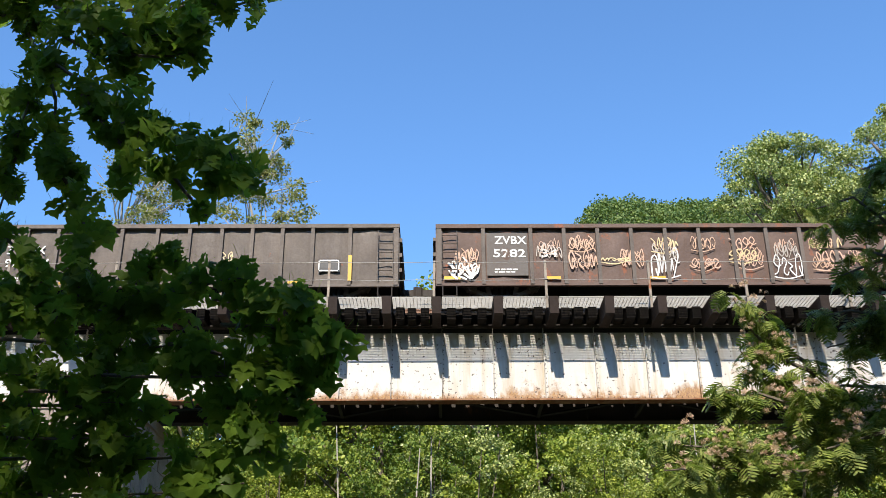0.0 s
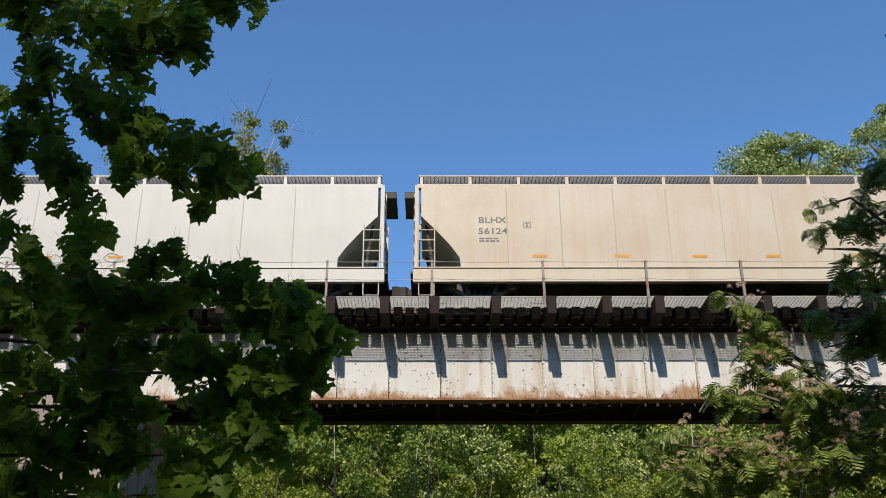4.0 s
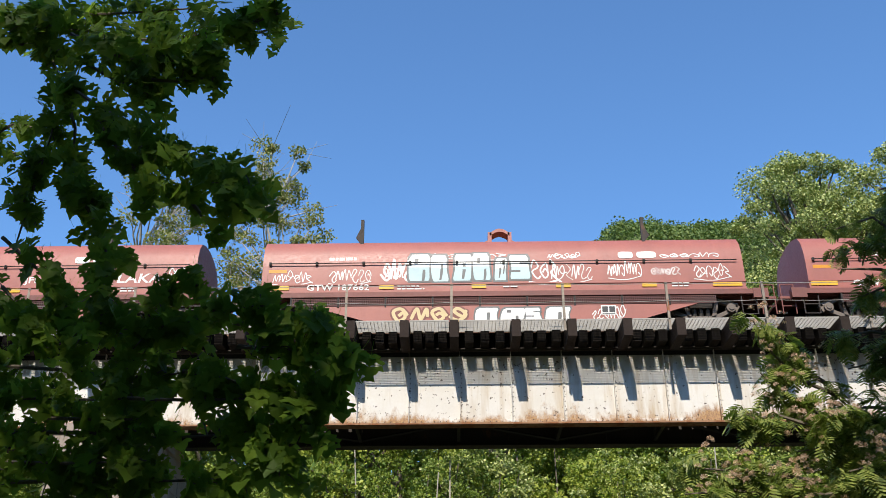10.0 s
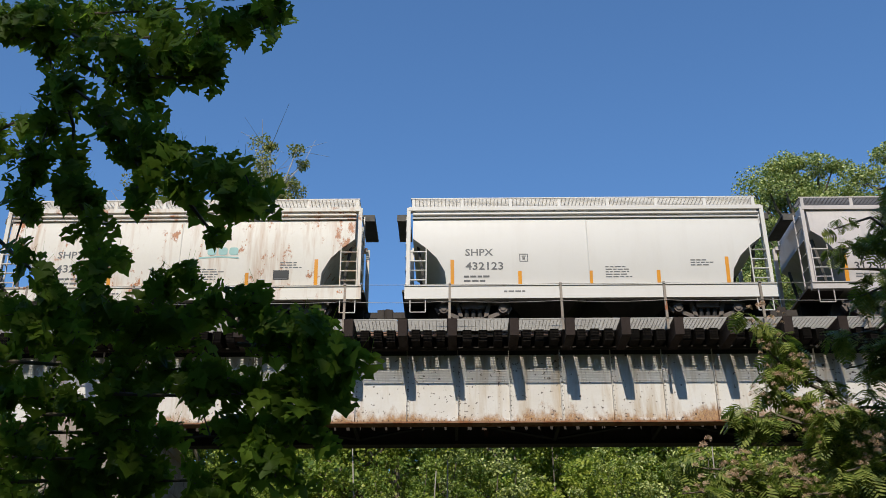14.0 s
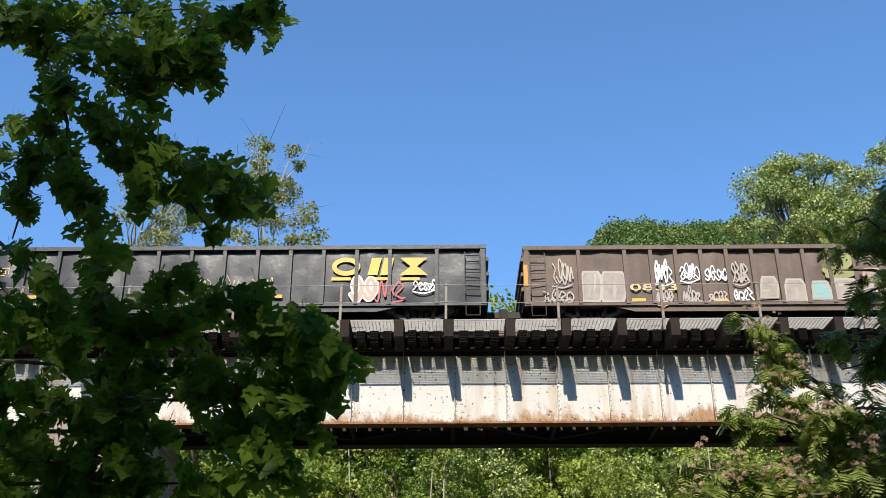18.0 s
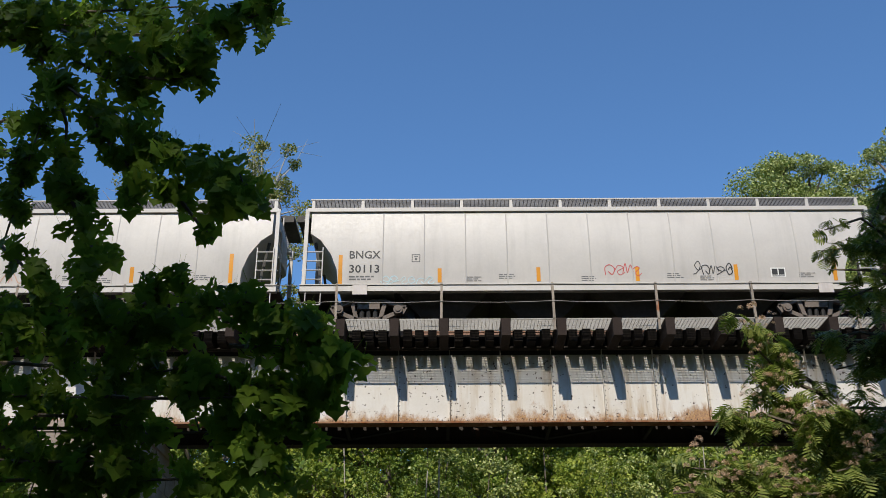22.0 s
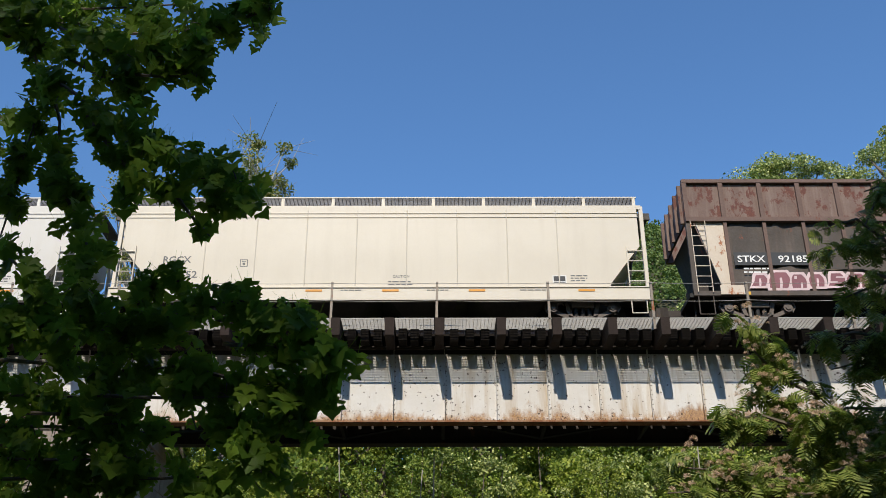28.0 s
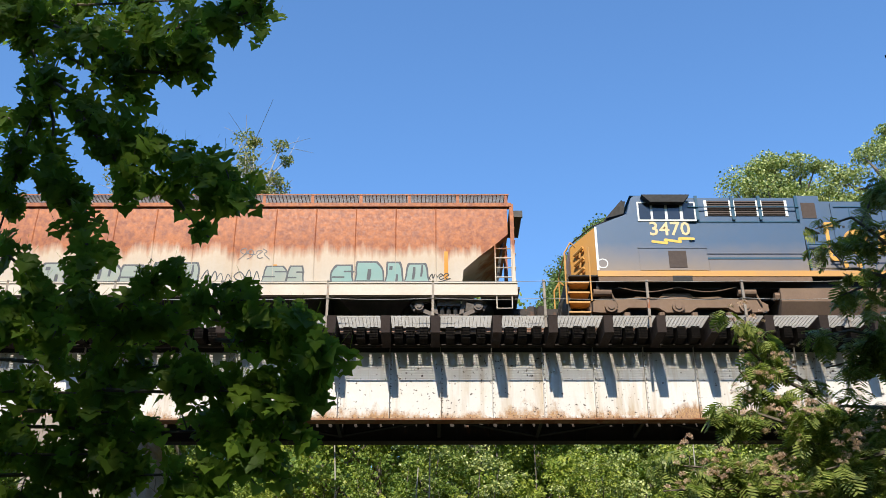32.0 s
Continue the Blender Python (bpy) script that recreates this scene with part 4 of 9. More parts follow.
    couplers(car, half, 0.1)
    return car


# ---- coil cars ----
HOOD = [(-1.45, 1.05), (-1.45, 1.95), (-1.40, 2.35), (-1.28, 2.68), (-1.05, 2.93), (-0.6, 3.09), (0.0, 3.15)]
HOOD = HOOD + [(-y, z) for y, z in HOOD[-2::-1]]


def hood_side(z):
    for (y0, z0), (y1, z1) in zip(HOOD[:6], HOOD[1:7]):
        if z <= z1:
            return y0 + (y1 - y0) * max(0.0, (z - z0) / (z1 - z0))
    return 0.0


def coil_hood(car, x0, x1, paint, end_paint=None, rail=2.02):
    w = 0.45
    prof = HOOD
    hm = MB()
    hm.smooth = True
    h = part("hood", hm.prism(prof, x0 + (w if end_paint else 0), x1 - (w if end_paint else 0), "x"), paint, car)
    if end_paint:
        part("hood_end_band", MB().prism(prof, x0, x0 + w - 0.002, "x").prism(prof, x1 - w + 0.002, x1, "x"), end_paint, h)
    n = max(2, round((x1 - x0) / 1.45))
    for k in range(n):
        a, b = x0 + 0.2 + (x1 - x0 - 0.4) * k / n, x0 + 0.2 + (x1 - x0 - 0.4) * (k + 1) / n
        for s in (-1, 1):
            y = s * (abs(hood_side(rail)) + 0.07)
            part("grab_rail", MB().tube((a + 0.02, y, rail), (b, y, rail), 0.016, 5).box(a, a + 0.07, min(s * 1.40, y), max(s * 1.40, y), rail - 0.05, rail + 0.05), M_DARK, h)
    part("hood_lip", MB().box(x0 - 0.01, x1 + 0.01, -1.49, -1.40, 1.05, 1.12).box(x0 - 0.01, x1 + 0.01, 1.40, 1.49, 1.05, 1.12).box(x0, x1, -1.475, -1.455, 1.30, 1.34), paint, h)
    return h


def lift_post(car, x, s, paint):
    part("lifting_post", MB().box(x - 0.05, x + 0.05, -1.12, -1.0, 2.55, 3.72).prism([(x - s * 0.05, 2.9), (x - s * 0.20, 3.1), (x - s * 0.05, 3.45)], -1.08, -1.04), paint, car)


def lift_bail(car, x, paint, fins=True):
    mb = MB()
    for s in (-1, 1):
        mb.box(x + s * 0.32 - 0.06, x + s * 0.32 + 0.06, -0.4, 0.0, 3.05, 3.60)
        if fins:
            mb.prism([(x + s * 0.38, 3.08), (x + s * 1.0, 3.10), (x + s * 0.38, 3.38)], -0.25, -0.15)
    pts = [(x - 0.32 + 0.64 * k / 8, -0.2, 3.52 + 0.16 * math.sin(math.pi * k / 8)) for k in range(9)]
    for a, b in zip(pts, pts[1:]):
        mb.prism([(a[0], a[2] - 0.06), (b[0], b[2] - 0.06), (b[0], b[2] + 0.05), (a[0], a[2] + 0.05)], -0.4, 0.0)
    part("lifting_bail", mb, paint, car)


def shape_mesh_step():
    mb = MB()
    for j in range(5):
        mb.box(-0.67, 0.67, -0.006, 0.006, j * 0.055, j * 0.055 + 0.022)
    for k in range(25):
        x = -0.67 + 1.34 * k / 24
        mb.box(x - 0.011, x + 0.011, -0.005, 0.005, 0, 0.24)
    return mb


P_MAROON = surface("maroon_step_paint", (0.10, 0.03, 0.026), 0.7, 0.0, 0.4)


def coil_car(label, u0, u1, paint, hoods, deck_paint, fish=True, hood_paints=None, posts=(), bails=()):
    uc, half = (u0 + u1) / 2, (u1 - u0) / 2
    car = car_thing("coil_car", label, "coil car", uc)
    for i, (a, b) in enumerate(hoods):
        hp = hood_paints[i] if hood_paints else (paint, None)
        coil_hood(car, a - uc, b - uc, hp[0], hp[1])
    part("deck", MB().box(-half, half, -1.4, 1.4, 0.86, 1.03), deck_paint, car)
    for s in (-1, 1):
        ya, yb = sorted((s * 1.40, s * 1.53))
        part("side_sill", MB().box(-half, half, ya, yb, 0.88, 1.04), deck_paint, car)
        if fish:
            part("belly_sill", MB().prism([(-5.8, 0.59), (5.8, 0.59), (3.7, -0.02), (-3.7, -0.02)], s * 1.42, s * 1.49), paint, car)
        else:
            part("belly_sill", MB().box(-half + 0.4, half - 0.4, min(s * 1.2, s * 1.3), max(s * 1.2, s * 1.3), 0.42, 0.86), deck_paint, car)
        n = int((2 * half - 1.4) / 1.42)
        for k in range(n):
            x = -n * 0.71 + 1.42 * (k + 0.5)
            if s < 0:
                o = part("mesh_step", shared("mesh_step_red" if fish else "mesh_step", shape_mesh_step, P_MAROON if fish else M_STEEL), M_STEEL, car, "perforated side step")
                o.location = (x, -1.5, 0.60)
            part("step_bracket", MB().box(x - 0.735, x - 0.685, min(s * 1.3, s * 1.52), max(s * 1.3, s * 1.52), 0.56, 0.88), M_DARK, car)
        for e in (-1, 1):
            part("end_step", MB().path([(e * (half - 0.1), s * 1.45, 0.9), (e * (half - 0.1), s * 1.45, 0.25), (e * (half - 0.55), s * 1.45, 0.25), (e * (half - 0.55), s * 1.45, 0.9)], 0.02, 5).tube((e * (half - 0.1), s * 1.45, 0.55), (e * (half - 0.55), s * 1.45, 0.55), 0.02, 5), M_STEEL, car)
    for e in (-1, 1):
        part("end_platform", MB().box(min(e * half, e * (half + 0.55)), max(e * half, e * (half + 0.55)), -1.3, 1.3, 0.80, 0.88), deck_paint, car)
        rl = MB().path([(e * (half + 0.5), -1.3, 0.3), (e * (half + 0.5), -1.3, 1.25), (e * (half + 0.1), -1.3, 1.25)], 0.02, 5).tube((e * (half + 0.5), -1.3, 0.55), (e * (half + 0.1), -1.3, 0.55), 0.02, 5).tube((e * (half + 0.1), -1.3, 0.3), (e * (half + 0.1), -1.3, 1.25), 0.02, 5)
        part("end_railing", rl, deck_paint, car)
        part("junction_box", MB().box(min(e * (half - 0.2), e * (half + 0.25)), max(e * (half - 0.2), e * (half + 0.25)), -1.56, -1.30, 0.74, 1.05), deck_paint, car)
        bogie(car, e * (half - 1.75))
    part("centre_sill", MB().box(-half, half, -0.3, 0.3, 0.45, 0.86), M_DARK, car)
    couplers(car, half, 0.45)
    for x, s in posts:
        lift_post(car, x, s, M_STEEL)
    for x in bails:
        lift_bail(car, x, paint if not hood_paints else M_DARK, fish)
    return car

# ---- paints of the cars ----
P_BROWN = surface("brown_gondola_paint", (0.128, 0.099, 0.080), 0.65, 0.0, 0.5, (0.03, 0.024, 0.02), rust=0.3, rust_col=(0.11, 0.04, 0.02), streak=0.4, streak_col=(0.04, 0.025, 0.02), bump=0.4)
P_BROWN2 = surface("rusty_brown_gondola_paint", (0.128, 0.078, 0.060), 0.7, 0.0, 0.45, (0.03, 0.02, 0.018), rust=0.45, rust_col=(0.13, 0.045, 0.022), streak=0.35, bump=0.4)
P_UMBER = surface("umber_gondola_paint", (0.165, 0.118, 0.092), 0.7, 0.0, 0.45, (0.08, 0.058, 0.046), rust=0.3, streak=0.4, bump=0.4)
P_BLACK = surface("black_gondola_paint", (0.030, 0.031, 0.034), 0.45, 0.0, 0.3, (0.06, 0.055, 0.05), streak=0.2, streak_col=(0.09, 0.08, 0.07), bump=0.35)
P_BLACKTANK = surface("black_tank_paint", (0.030, 0.031, 0.031), 0.55, 0.0, 0.35, (0.07, 0.065, 0.055), streak=0.25, streak_col=(0.08, 0.07, 0.06), bump=0.1)
P_CREAM = surface("cream_hopper_paint", (0.55, 0.47, 0.365), 0.5, 0.0, 0.3, (0.38, 0.26, 0.15), streak=0.35, streak_col=(0.45, 0.27, 0.13), bump=0.08)
P_SAND = surface("pale_sand_hopper_paint", (0.62, 0.56, 0.46), 0.5, 0.0, 0.15, (0.40, 0.34, 0.26), streak=0.15, streak_col=(0.42, 0.36, 0.28), bump=0.06)
P_LIGHT = surface("light_grey_hopper_paint", (0.56, 0.53, 0.475), 0.5, 0.0, 0.15, (0.35, 0.32, 0.29), streak=0.2, streak_col=(0.36, 0.33, 0.30), bump=0.06)
P_WHITE = surface("white_hopper_paint", (0.60, 0.575, 0.53), 0.5, 0.0, 0.12, (0.45, 0.41, 0.36), streak=0.15, streak_col=(0.45, 0.40, 0.34), bump=0.05)
P_WHITERUST = surface("rust_stained_white_paint", (0.64, 0.60, 0.53), 0.55, 0.0, 0.2, (0.42, 0.36, 0.28), rust=0.46, rust_col=(0.22, 0.085, 0.03), streak=0.75, streak_col=(0.36, 0.18, 0.07), bump=0.08)
P_SILVER = surface("weathered_silver_paint", (0.53, 0.48, 0.445), 0.5, 0.0, 0.4, (0.28, 0.25, 0.24), streak=0.4, streak_col=(0.27, 0.25, 0.24), bump=0.06)
P_SILVER2 = surface("clean_silver_paint", (0.52, 0.49, 0.455), 0.48, 0.0, 0.3, (0.30, 0.28, 0.27), streak=0.35, streak_col=(0.34, 0.32, 0.30), bump=0.06)
# dark colour stands in for the shade under the hopper bodies
P_UNDER = surface("shade_toned_hopper_steel", (0.10, 0.092, 0.082), 0.8, 0.0, 0.7, (0.022, 0.02, 0.018), size=2.0)
P_RED = surface("faded_red_coil_paint", (0.35, 0.115, 0.09), 0.5, 0.0, 0.3, (0.17, 0.06, 0.05), streak=0.3, streak_col=(0.20, 0.07, 0.055), bump=0.15)
P_REDDECK = surface("dull_red_frame_paint", (0.20, 0.062, 0.050), 0.6, 0.0, 0.45, (0.07, 0.035, 0.03), bump=0.15)
P_GREYHOOD = surface("charcoal_hood_paint", (0.085, 0.092, 0.104), 0.5, 0.0, 0.35, (0.04, 0.04, 0.04), bump=0.12)
P_TAUPE = surface("taupe_hood_paint", (0.26, 0.205, 0.175), 0.55, 0.0, 0.4, (0.15, 0.10, 0.085), rust=0.3, bump=0.12)
P_CREAMBAND = surface("cream_hood_band", (0.68, 0.55, 0.34), 0.5, 0.0, 0.2, (0.35, 0.22, 0.12), rust=0.15)
P_COILDECK = surface("grey_coil_frame", (0.22, 0.215, 0.215), 0.6, 0.0, 0.45, (0.14, 0.12, 0.11), rust=0.32, rust_col=(0.16, 0.06, 0.025))
P_BLUEBOX = surface("sky_blue_panel", (0.155, 0.40, 0.72), 0.5, 0.0, 0.4, (0.36, 0.47, 0.58), rust=0.1, rust_col=(0.2, 0.09, 0.04), streak=0.45, streak_col=(0.40, 0.42, 0.43), bump=0.12)
P_GREYBOX = surface("chalky_grey_panel", (0.42, 0.435, 0.445), 0.55, 0.0, 0.5, (0.36, 0.30, 0.23), rust=0.42, rust_col=(0.20, 0.09, 0.035), streak=0.7, streak_col=(0.36, 0.25, 0.16), bump=0.15)
P_YELLOW = surface("yellow_boxcar_paint", (0.57, 0.355, 0.125), 0.5, 0.0, 0.15, (0.45, 0.27, 0.10), streak=0.12, streak_col=(0.50, 0.30, 0.12), bump=0.05)
P_YELLOWEND = surface("tan_boxcar_end", (0.33, 0.24, 0.13), 0.6, 0.0, 0.3)
P_DOORBLACK = surface("black_door_paint", (0.035, 0.035, 0.036), 0.5, 0.0, 0.3, (0.07, 0.06, 0.05), bump=0.15)
P_CHIP = surface("weathered_brown_chip_car", (0.088, 0.070, 0.058), 0.75, 0.0, 0.5, (0.035, 0.03, 0.026), rust=0.35, rust_col=(0.12, 0.04, 0.022), streak=0.5, streak_col=(0.14, 0.10, 0.08), bump=0.5)
P_CHIPTOP = surface("rust_blotched_chip_car_top", (0.175, 0.115, 0.092), 0.8, 0.0, 0.4, (0.09, 0.055, 0.045), rust=0.62, rust_col=(0.075, 0.026, 0.018), streak=0.35, streak_col=(0.34, 0.27, 0.23), size=0.7, bump=0.5)
P_CHIPRIB = surface("brown_chip_car_frame", (0.155, 0.098, 0.078), 0.8, 0.0, 0.45, (0.07, 0.045, 0.036), rust=0.3, rust_col=(0.10, 0.035, 0.02), bump=0.4)
P_CHIPTAN = surface("scratched_tan_chip_car", (0.19, 0.15, 0.13), 0.75, 0.0, 0.6, (0.09, 0.065, 0.055), rust=0.34, rust_col=(0.10, 0.04, 0.025), streak=0.75, streak_col=(0.25, 0.20, 0.175), size=0.8, bump=0.8)
P_CHIPTOP2 = surface("scraped_red_chip_car_top", (0.20, 0.075, 0.055), 0.8, 0.0, 0.5, (0.12, 0.05, 0.04), rust=0.25, streak=0.95, streak_col=(0.40, 0.31, 0.27), size=0.55, bump=0.6)
P_CHIPRIB2 = surface("tan_chip_car_frame", (0.26, 0.165, 0.13), 0.8, 0.0, 0.45, (0.13, 0.08, 0.065), rust=0.25, bump=0.4)
P_PEEL = surface("peeling_cream_end_panel", (0.60, 0.52, 0.42), 0.7, 0.0, 0.2, (0.35, 0.22, 0.13), rust=0.5, rust_col=(0.22, 0.08, 0.03), bump=0.3)
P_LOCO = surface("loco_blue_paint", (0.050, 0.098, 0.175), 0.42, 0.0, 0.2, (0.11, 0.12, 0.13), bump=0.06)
P_LOCODARK = surface("loco_dark_blue_paint", (0.014, 0.070, 0.118), 0.4, 0.0, 0.15, (0.05, 0.08, 0.10), bump=0.05)
P_LOCOYEL = surface("loco_yellow_paint", (0.56, 0.275, 0.06), 0.5, 0.0, 0.35, (0.28, 0.19, 0.11))
P_LOCODUST = surface("brown_road_dust", (0.20, 0.13, 0.085), 0.9, 0.0, 0.5, (0.09, 0.06, 0.045), bump=0.2)
P_LOCOGREY = surface("loco_grille_frame", (0.17, 0.165, 0.16), 0.6, 0.0, 0.4)
P_GRILLE = surface("dark_brown_screen", (0.075, 0.052, 0.042), 0.8, 0.2, 0.4)
P_YELLOWLOGO = plain("yellow_emblem_paint", (0.74, 0.47, 0.07))
P_GOLDLOGO = plain("golden_emblem_paint", (0.66, 0.34, 0.06))
P_BEIGEMARK = plain("pale_yellow_marking", (0.62, 0.48, 0.25))
P_PALETAG = plain("pale_tan_spray", (0.46, 0.40, 0.34))
P_OLIVESPRAY = plain("yellow_green_spray", (0.33, 0.34, 0.12))
P_TANSPRAY = surface("tan_pink_spray", (0.52, 0.33, 0.20), 0.6, 0.0, 0.4, (0.50, 0.30, 0.26), size=0.5)
P_GREYPATCH = surface("dull_grey_patch_paint", (0.115, 0.102, 0.093), 0.7, 0.0, 0.5, (0.09, 0.06, 0.045), rust=0.2)
P_TEAL = plain("teal_spray", (0.26, 0.45, 0.42))
P_MIST = surface("thin_grey_green_spray", (0.26, 0.31, 0.27), 0.6, 0.0, 0.6, (0.40, 0.36, 0.29), size=0.5)
P_TEALMIST = surface("thin_teal_spray", (0.20, 0.34, 0.31), 0.6, 0.0, 0.5, (0.34, 0.38, 0.33), size=0.5)
P_PINKSPRAY = plain("maroon_spray", (0.24, 0.085, 0.10))
P_PINKLINE = plain("pale_pink_spray", (0.68, 0.52, 0.52))
P_CHALK = plain("chalky_white_spray", (0.56, 0.55, 0.50))
P_BLUEPALE = plain("light_blue_spray", (0.30, 0.47, 0.58))
P_CYAN = plain("pale_cyan_spray", (0.48, 0.64, 0.68))
P_GREENSPRAY = plain("green_spray", (0.22, 0.30, 0.18))
P_ORANGESPRAY = plain("orange_spray", (0.75, 0.20, 0.04))
P_LEMON = plain("lemon_spray", (0.75, 0.62, 0.06))
P_REDSPRAY = plain("red_spray", (0.55, 0.07, 0.07))
P_BLUESPRAY = plain("blue_spray", (0.10, 0.16, 0.45))
P_LILAC = plain("salmon_spray", (0.58, 0.36, 0.25))
P_CHARCOAL = plain("charcoal_spray", (0.09, 0.095, 0.105))
P_FADED = surface("faded_pale_spray", (0.40, 0.345, 0.295), 0.7, 0.0, 0.6, (0.2, 0.15, 0.12), rust=0.3, rust_col=(0.10, 0.07, 0.055), size=0.35)
P_GLASS = surface("dark_cab_glass", (0.02, 0.025, 0.035), 0.08, 0.0, 0.05, bump=0.0, spec=0.8)


def gradient_rust():
    m = surface("rust_washed_hopper_paint", (0.56, 0.49, 0.40), 0.6, 0.0, 0.3, (0.36, 0.26, 0.17), bump=0.1)
    nt, links = m.node_tree.nodes, m.node_tree.links
    bsdf = nt["Principled BSDF"]
    old = bsdf.inputs["Base Color"].links[0].from_socket
    tc, sep = nt.new("ShaderNodeTexCoord"), nt.new("ShaderNodeSeparateXYZ")
    links.new(tc.outputs["Object"], sep.inputs[0])
    wob = noise_tex(nt, links, tc.outputs["Object"], 2.2, 4.0, 0.6, (1.0, 1.0, 0.12))
    add = nt.new("ShaderNodeMath")
    add.operation = "MULTIPLY_ADD"
    links.new(wob, add.inputs[0])
    add.inputs[1].default_value = 1.5
    links.new(sep.outputs["Z"], add.inputs[2])
    rusty = mixc(nt, links, ramp(nt, links, noise_tex(nt, links, tc.outputs["Object"], 6.0, 6.0), 0.35, 0.7), (0.20, 0.045, 0.011), (0.43, 0.125, 0.024))
    links.new(mixc(nt, links, ramp(nt, links, add.outputs[0], 2.78, 3.16, 0.0, 0.98), mixc(nt, links, ramp(nt, links, add.outputs[0], 2.1, 3.2, 0.0, 0.5), old, (0.47, 0.26, 0.10)), rusty), bsdf.inputs["Base Color"])
    return m


P_RUSTWASH = gradient_rust()


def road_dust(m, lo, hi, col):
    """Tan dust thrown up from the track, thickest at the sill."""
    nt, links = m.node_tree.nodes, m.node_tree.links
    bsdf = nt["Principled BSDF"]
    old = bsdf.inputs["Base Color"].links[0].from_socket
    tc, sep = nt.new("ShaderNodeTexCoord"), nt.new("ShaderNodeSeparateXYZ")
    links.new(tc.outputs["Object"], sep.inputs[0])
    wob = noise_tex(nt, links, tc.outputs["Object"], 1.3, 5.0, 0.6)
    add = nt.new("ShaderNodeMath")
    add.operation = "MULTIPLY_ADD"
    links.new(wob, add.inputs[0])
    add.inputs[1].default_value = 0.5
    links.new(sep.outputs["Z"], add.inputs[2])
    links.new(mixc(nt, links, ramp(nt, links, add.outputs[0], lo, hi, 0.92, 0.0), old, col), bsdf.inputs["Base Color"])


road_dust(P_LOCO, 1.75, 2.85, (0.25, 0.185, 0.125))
ON_PANEL = flat(-1.545)


def car_number(car, mark, number, x, z, surf, material, h=0.24, w=0.85, seed=1):
    """Reporting mark over a number, with the load lines under them."""
    lettering(car, mark, x, z, h, material, surf, w, "reporting_mark")
    lettering(car, number, x - 0.02, z - 0.45 * h / 0.24, h, material, surf, w * 1.05, "car_number")
    small_print(car, x, z - 0.66 * h / 0.24, w * 0.85, 2, material, surf, seed)


def stencil(car, x, z, surf, material, s=0.22):
    """A small outlined square with a mark in it."""
    for a, b, c, d in ((0, 1, 0, 0.1), (0, 1, 0.9, 1), (0, 0.1, 0.1, 0.9), (0.9, 1, 0.1, 0.9), (0.35, 0.65, 0.25, 0.55), (0.25, 0.75, 0.65, 0.75)):
        patch(car, x + a * s, x + b * s, z + c * s, z + d * s, material, surf, "stencil_mark")


def data_plate(car, x, z, surf, light=None, w=0.5, h=0.32):
    patch(car, x, x + w, z, z + h, light or M_BLACKMARK, surf, "data_plate", 0.005)
    for k in (0.08, 0.54):
        patch(car, x + w * k, x + w * (k + 0.38), z + h * 0.25, z + h * 0.88, M_BLACKMARK if light else M_GREYMARK, surf, "data_field", 0.008)
    patch(car, x + w * 0.08, x + w * 0.92, z + h * 0.06, z + h * 0.16, M_GREYMARK, surf, "data_field", 0.008)


# ---- the train, rear first ----
g1 = gondola("rusty brown gondola car covered in faint graffiti tags", 0.0, 16.1, 0.45, 2.48, [-6.6, -5.15, -4.13, -3.1, -2.07, -1.03, 0.0, 1.03, 2.07, 3.1, 4.13, 5.15, 6.6], P_BROWN2, P_BROWN, P_BROWN2, 1)
patch(g1, -6.5, -5.26, 0.78, 2.2, P_GREYPATCH, flat(-1.538), "repainted_patch")
lettering(g1, "ZVBX", -6.26, 1.83, 0.26, M_WHITE, ON_PANEL, 0.98, "reporting_mark")
lettering(g1, "5282", -6.30, 1.39, 0.26, M_WHITE, ON_PANEL, 0.98, "car_number")
lettering(g1, "34", -4.84, 1.39, 0.26, M_WHITE, ON_PANEL, 0.48, "car_number")
small_print(g1, -6.27, 0.96, 0.9, 2, M_WHITE, ON_PANEL, 3)
for k, (xx, zz) in enumerate([(-7.55, 0.71), (-4.54, 0.70), (-1.39, 0.69)]):
    reflector(g1, xx, zz, 0.5, 0.1, ON_PANEL)
for k, x in enumerate((-7.2, -3.6, -2.6, -1.1, 0.1, 1.3, 2.6, 3.9, 5.2, 6.6)):
    scrawl(g1, x - 0.45, x + 0.42, 0.75 + 0.25 * (k % 3), 1.35 + 0.3 * (k % 2), (M_WHITE, P_LILAC, P_BEIGEMARK)[k % 3], ON_PANEL, 40 + k, 4, 0.035)
    if k % 2:
        scrawl(g1, x - 0.4, x + 0.4, 1.6, 2.05, (P_LILAC, P_BEIGEMARK)[k % 4 // 2], ON_PANEL, 60 + k, 4, 0.03)
for k, x in enumerate((-7.1, -4.6, -3.6, -2.1, -1.1, 0.1, 1.5, 2.6, 3.7, 4.8, 6.0)):
    scrawl(g1, x - 0.38, x + 0.36, 1.05 + 0.3 * (k % 3), 1.6 + 0.22 * (k % 3), (P_LILAC, P_PALETAG, P_TANSPRAY)[k % 3], ON_PANEL, 140 + k, 5, 0.026)
    scrawl(g1, x - 0.34, x + 0.3, 1.0 + 0.3 * ((k + 1) % 3), 1.35 + 0.3 * ((k + 1) % 3), (P_TANSPRAY, P_LILAC)[k % 2], ON_PANEL, 160 + k, 4, 0.02)
scrawl(g1, -7.7, -6.9, 0.65, 1.15, M_WHITE, ON_PANEL, 77, 3, 0.07)

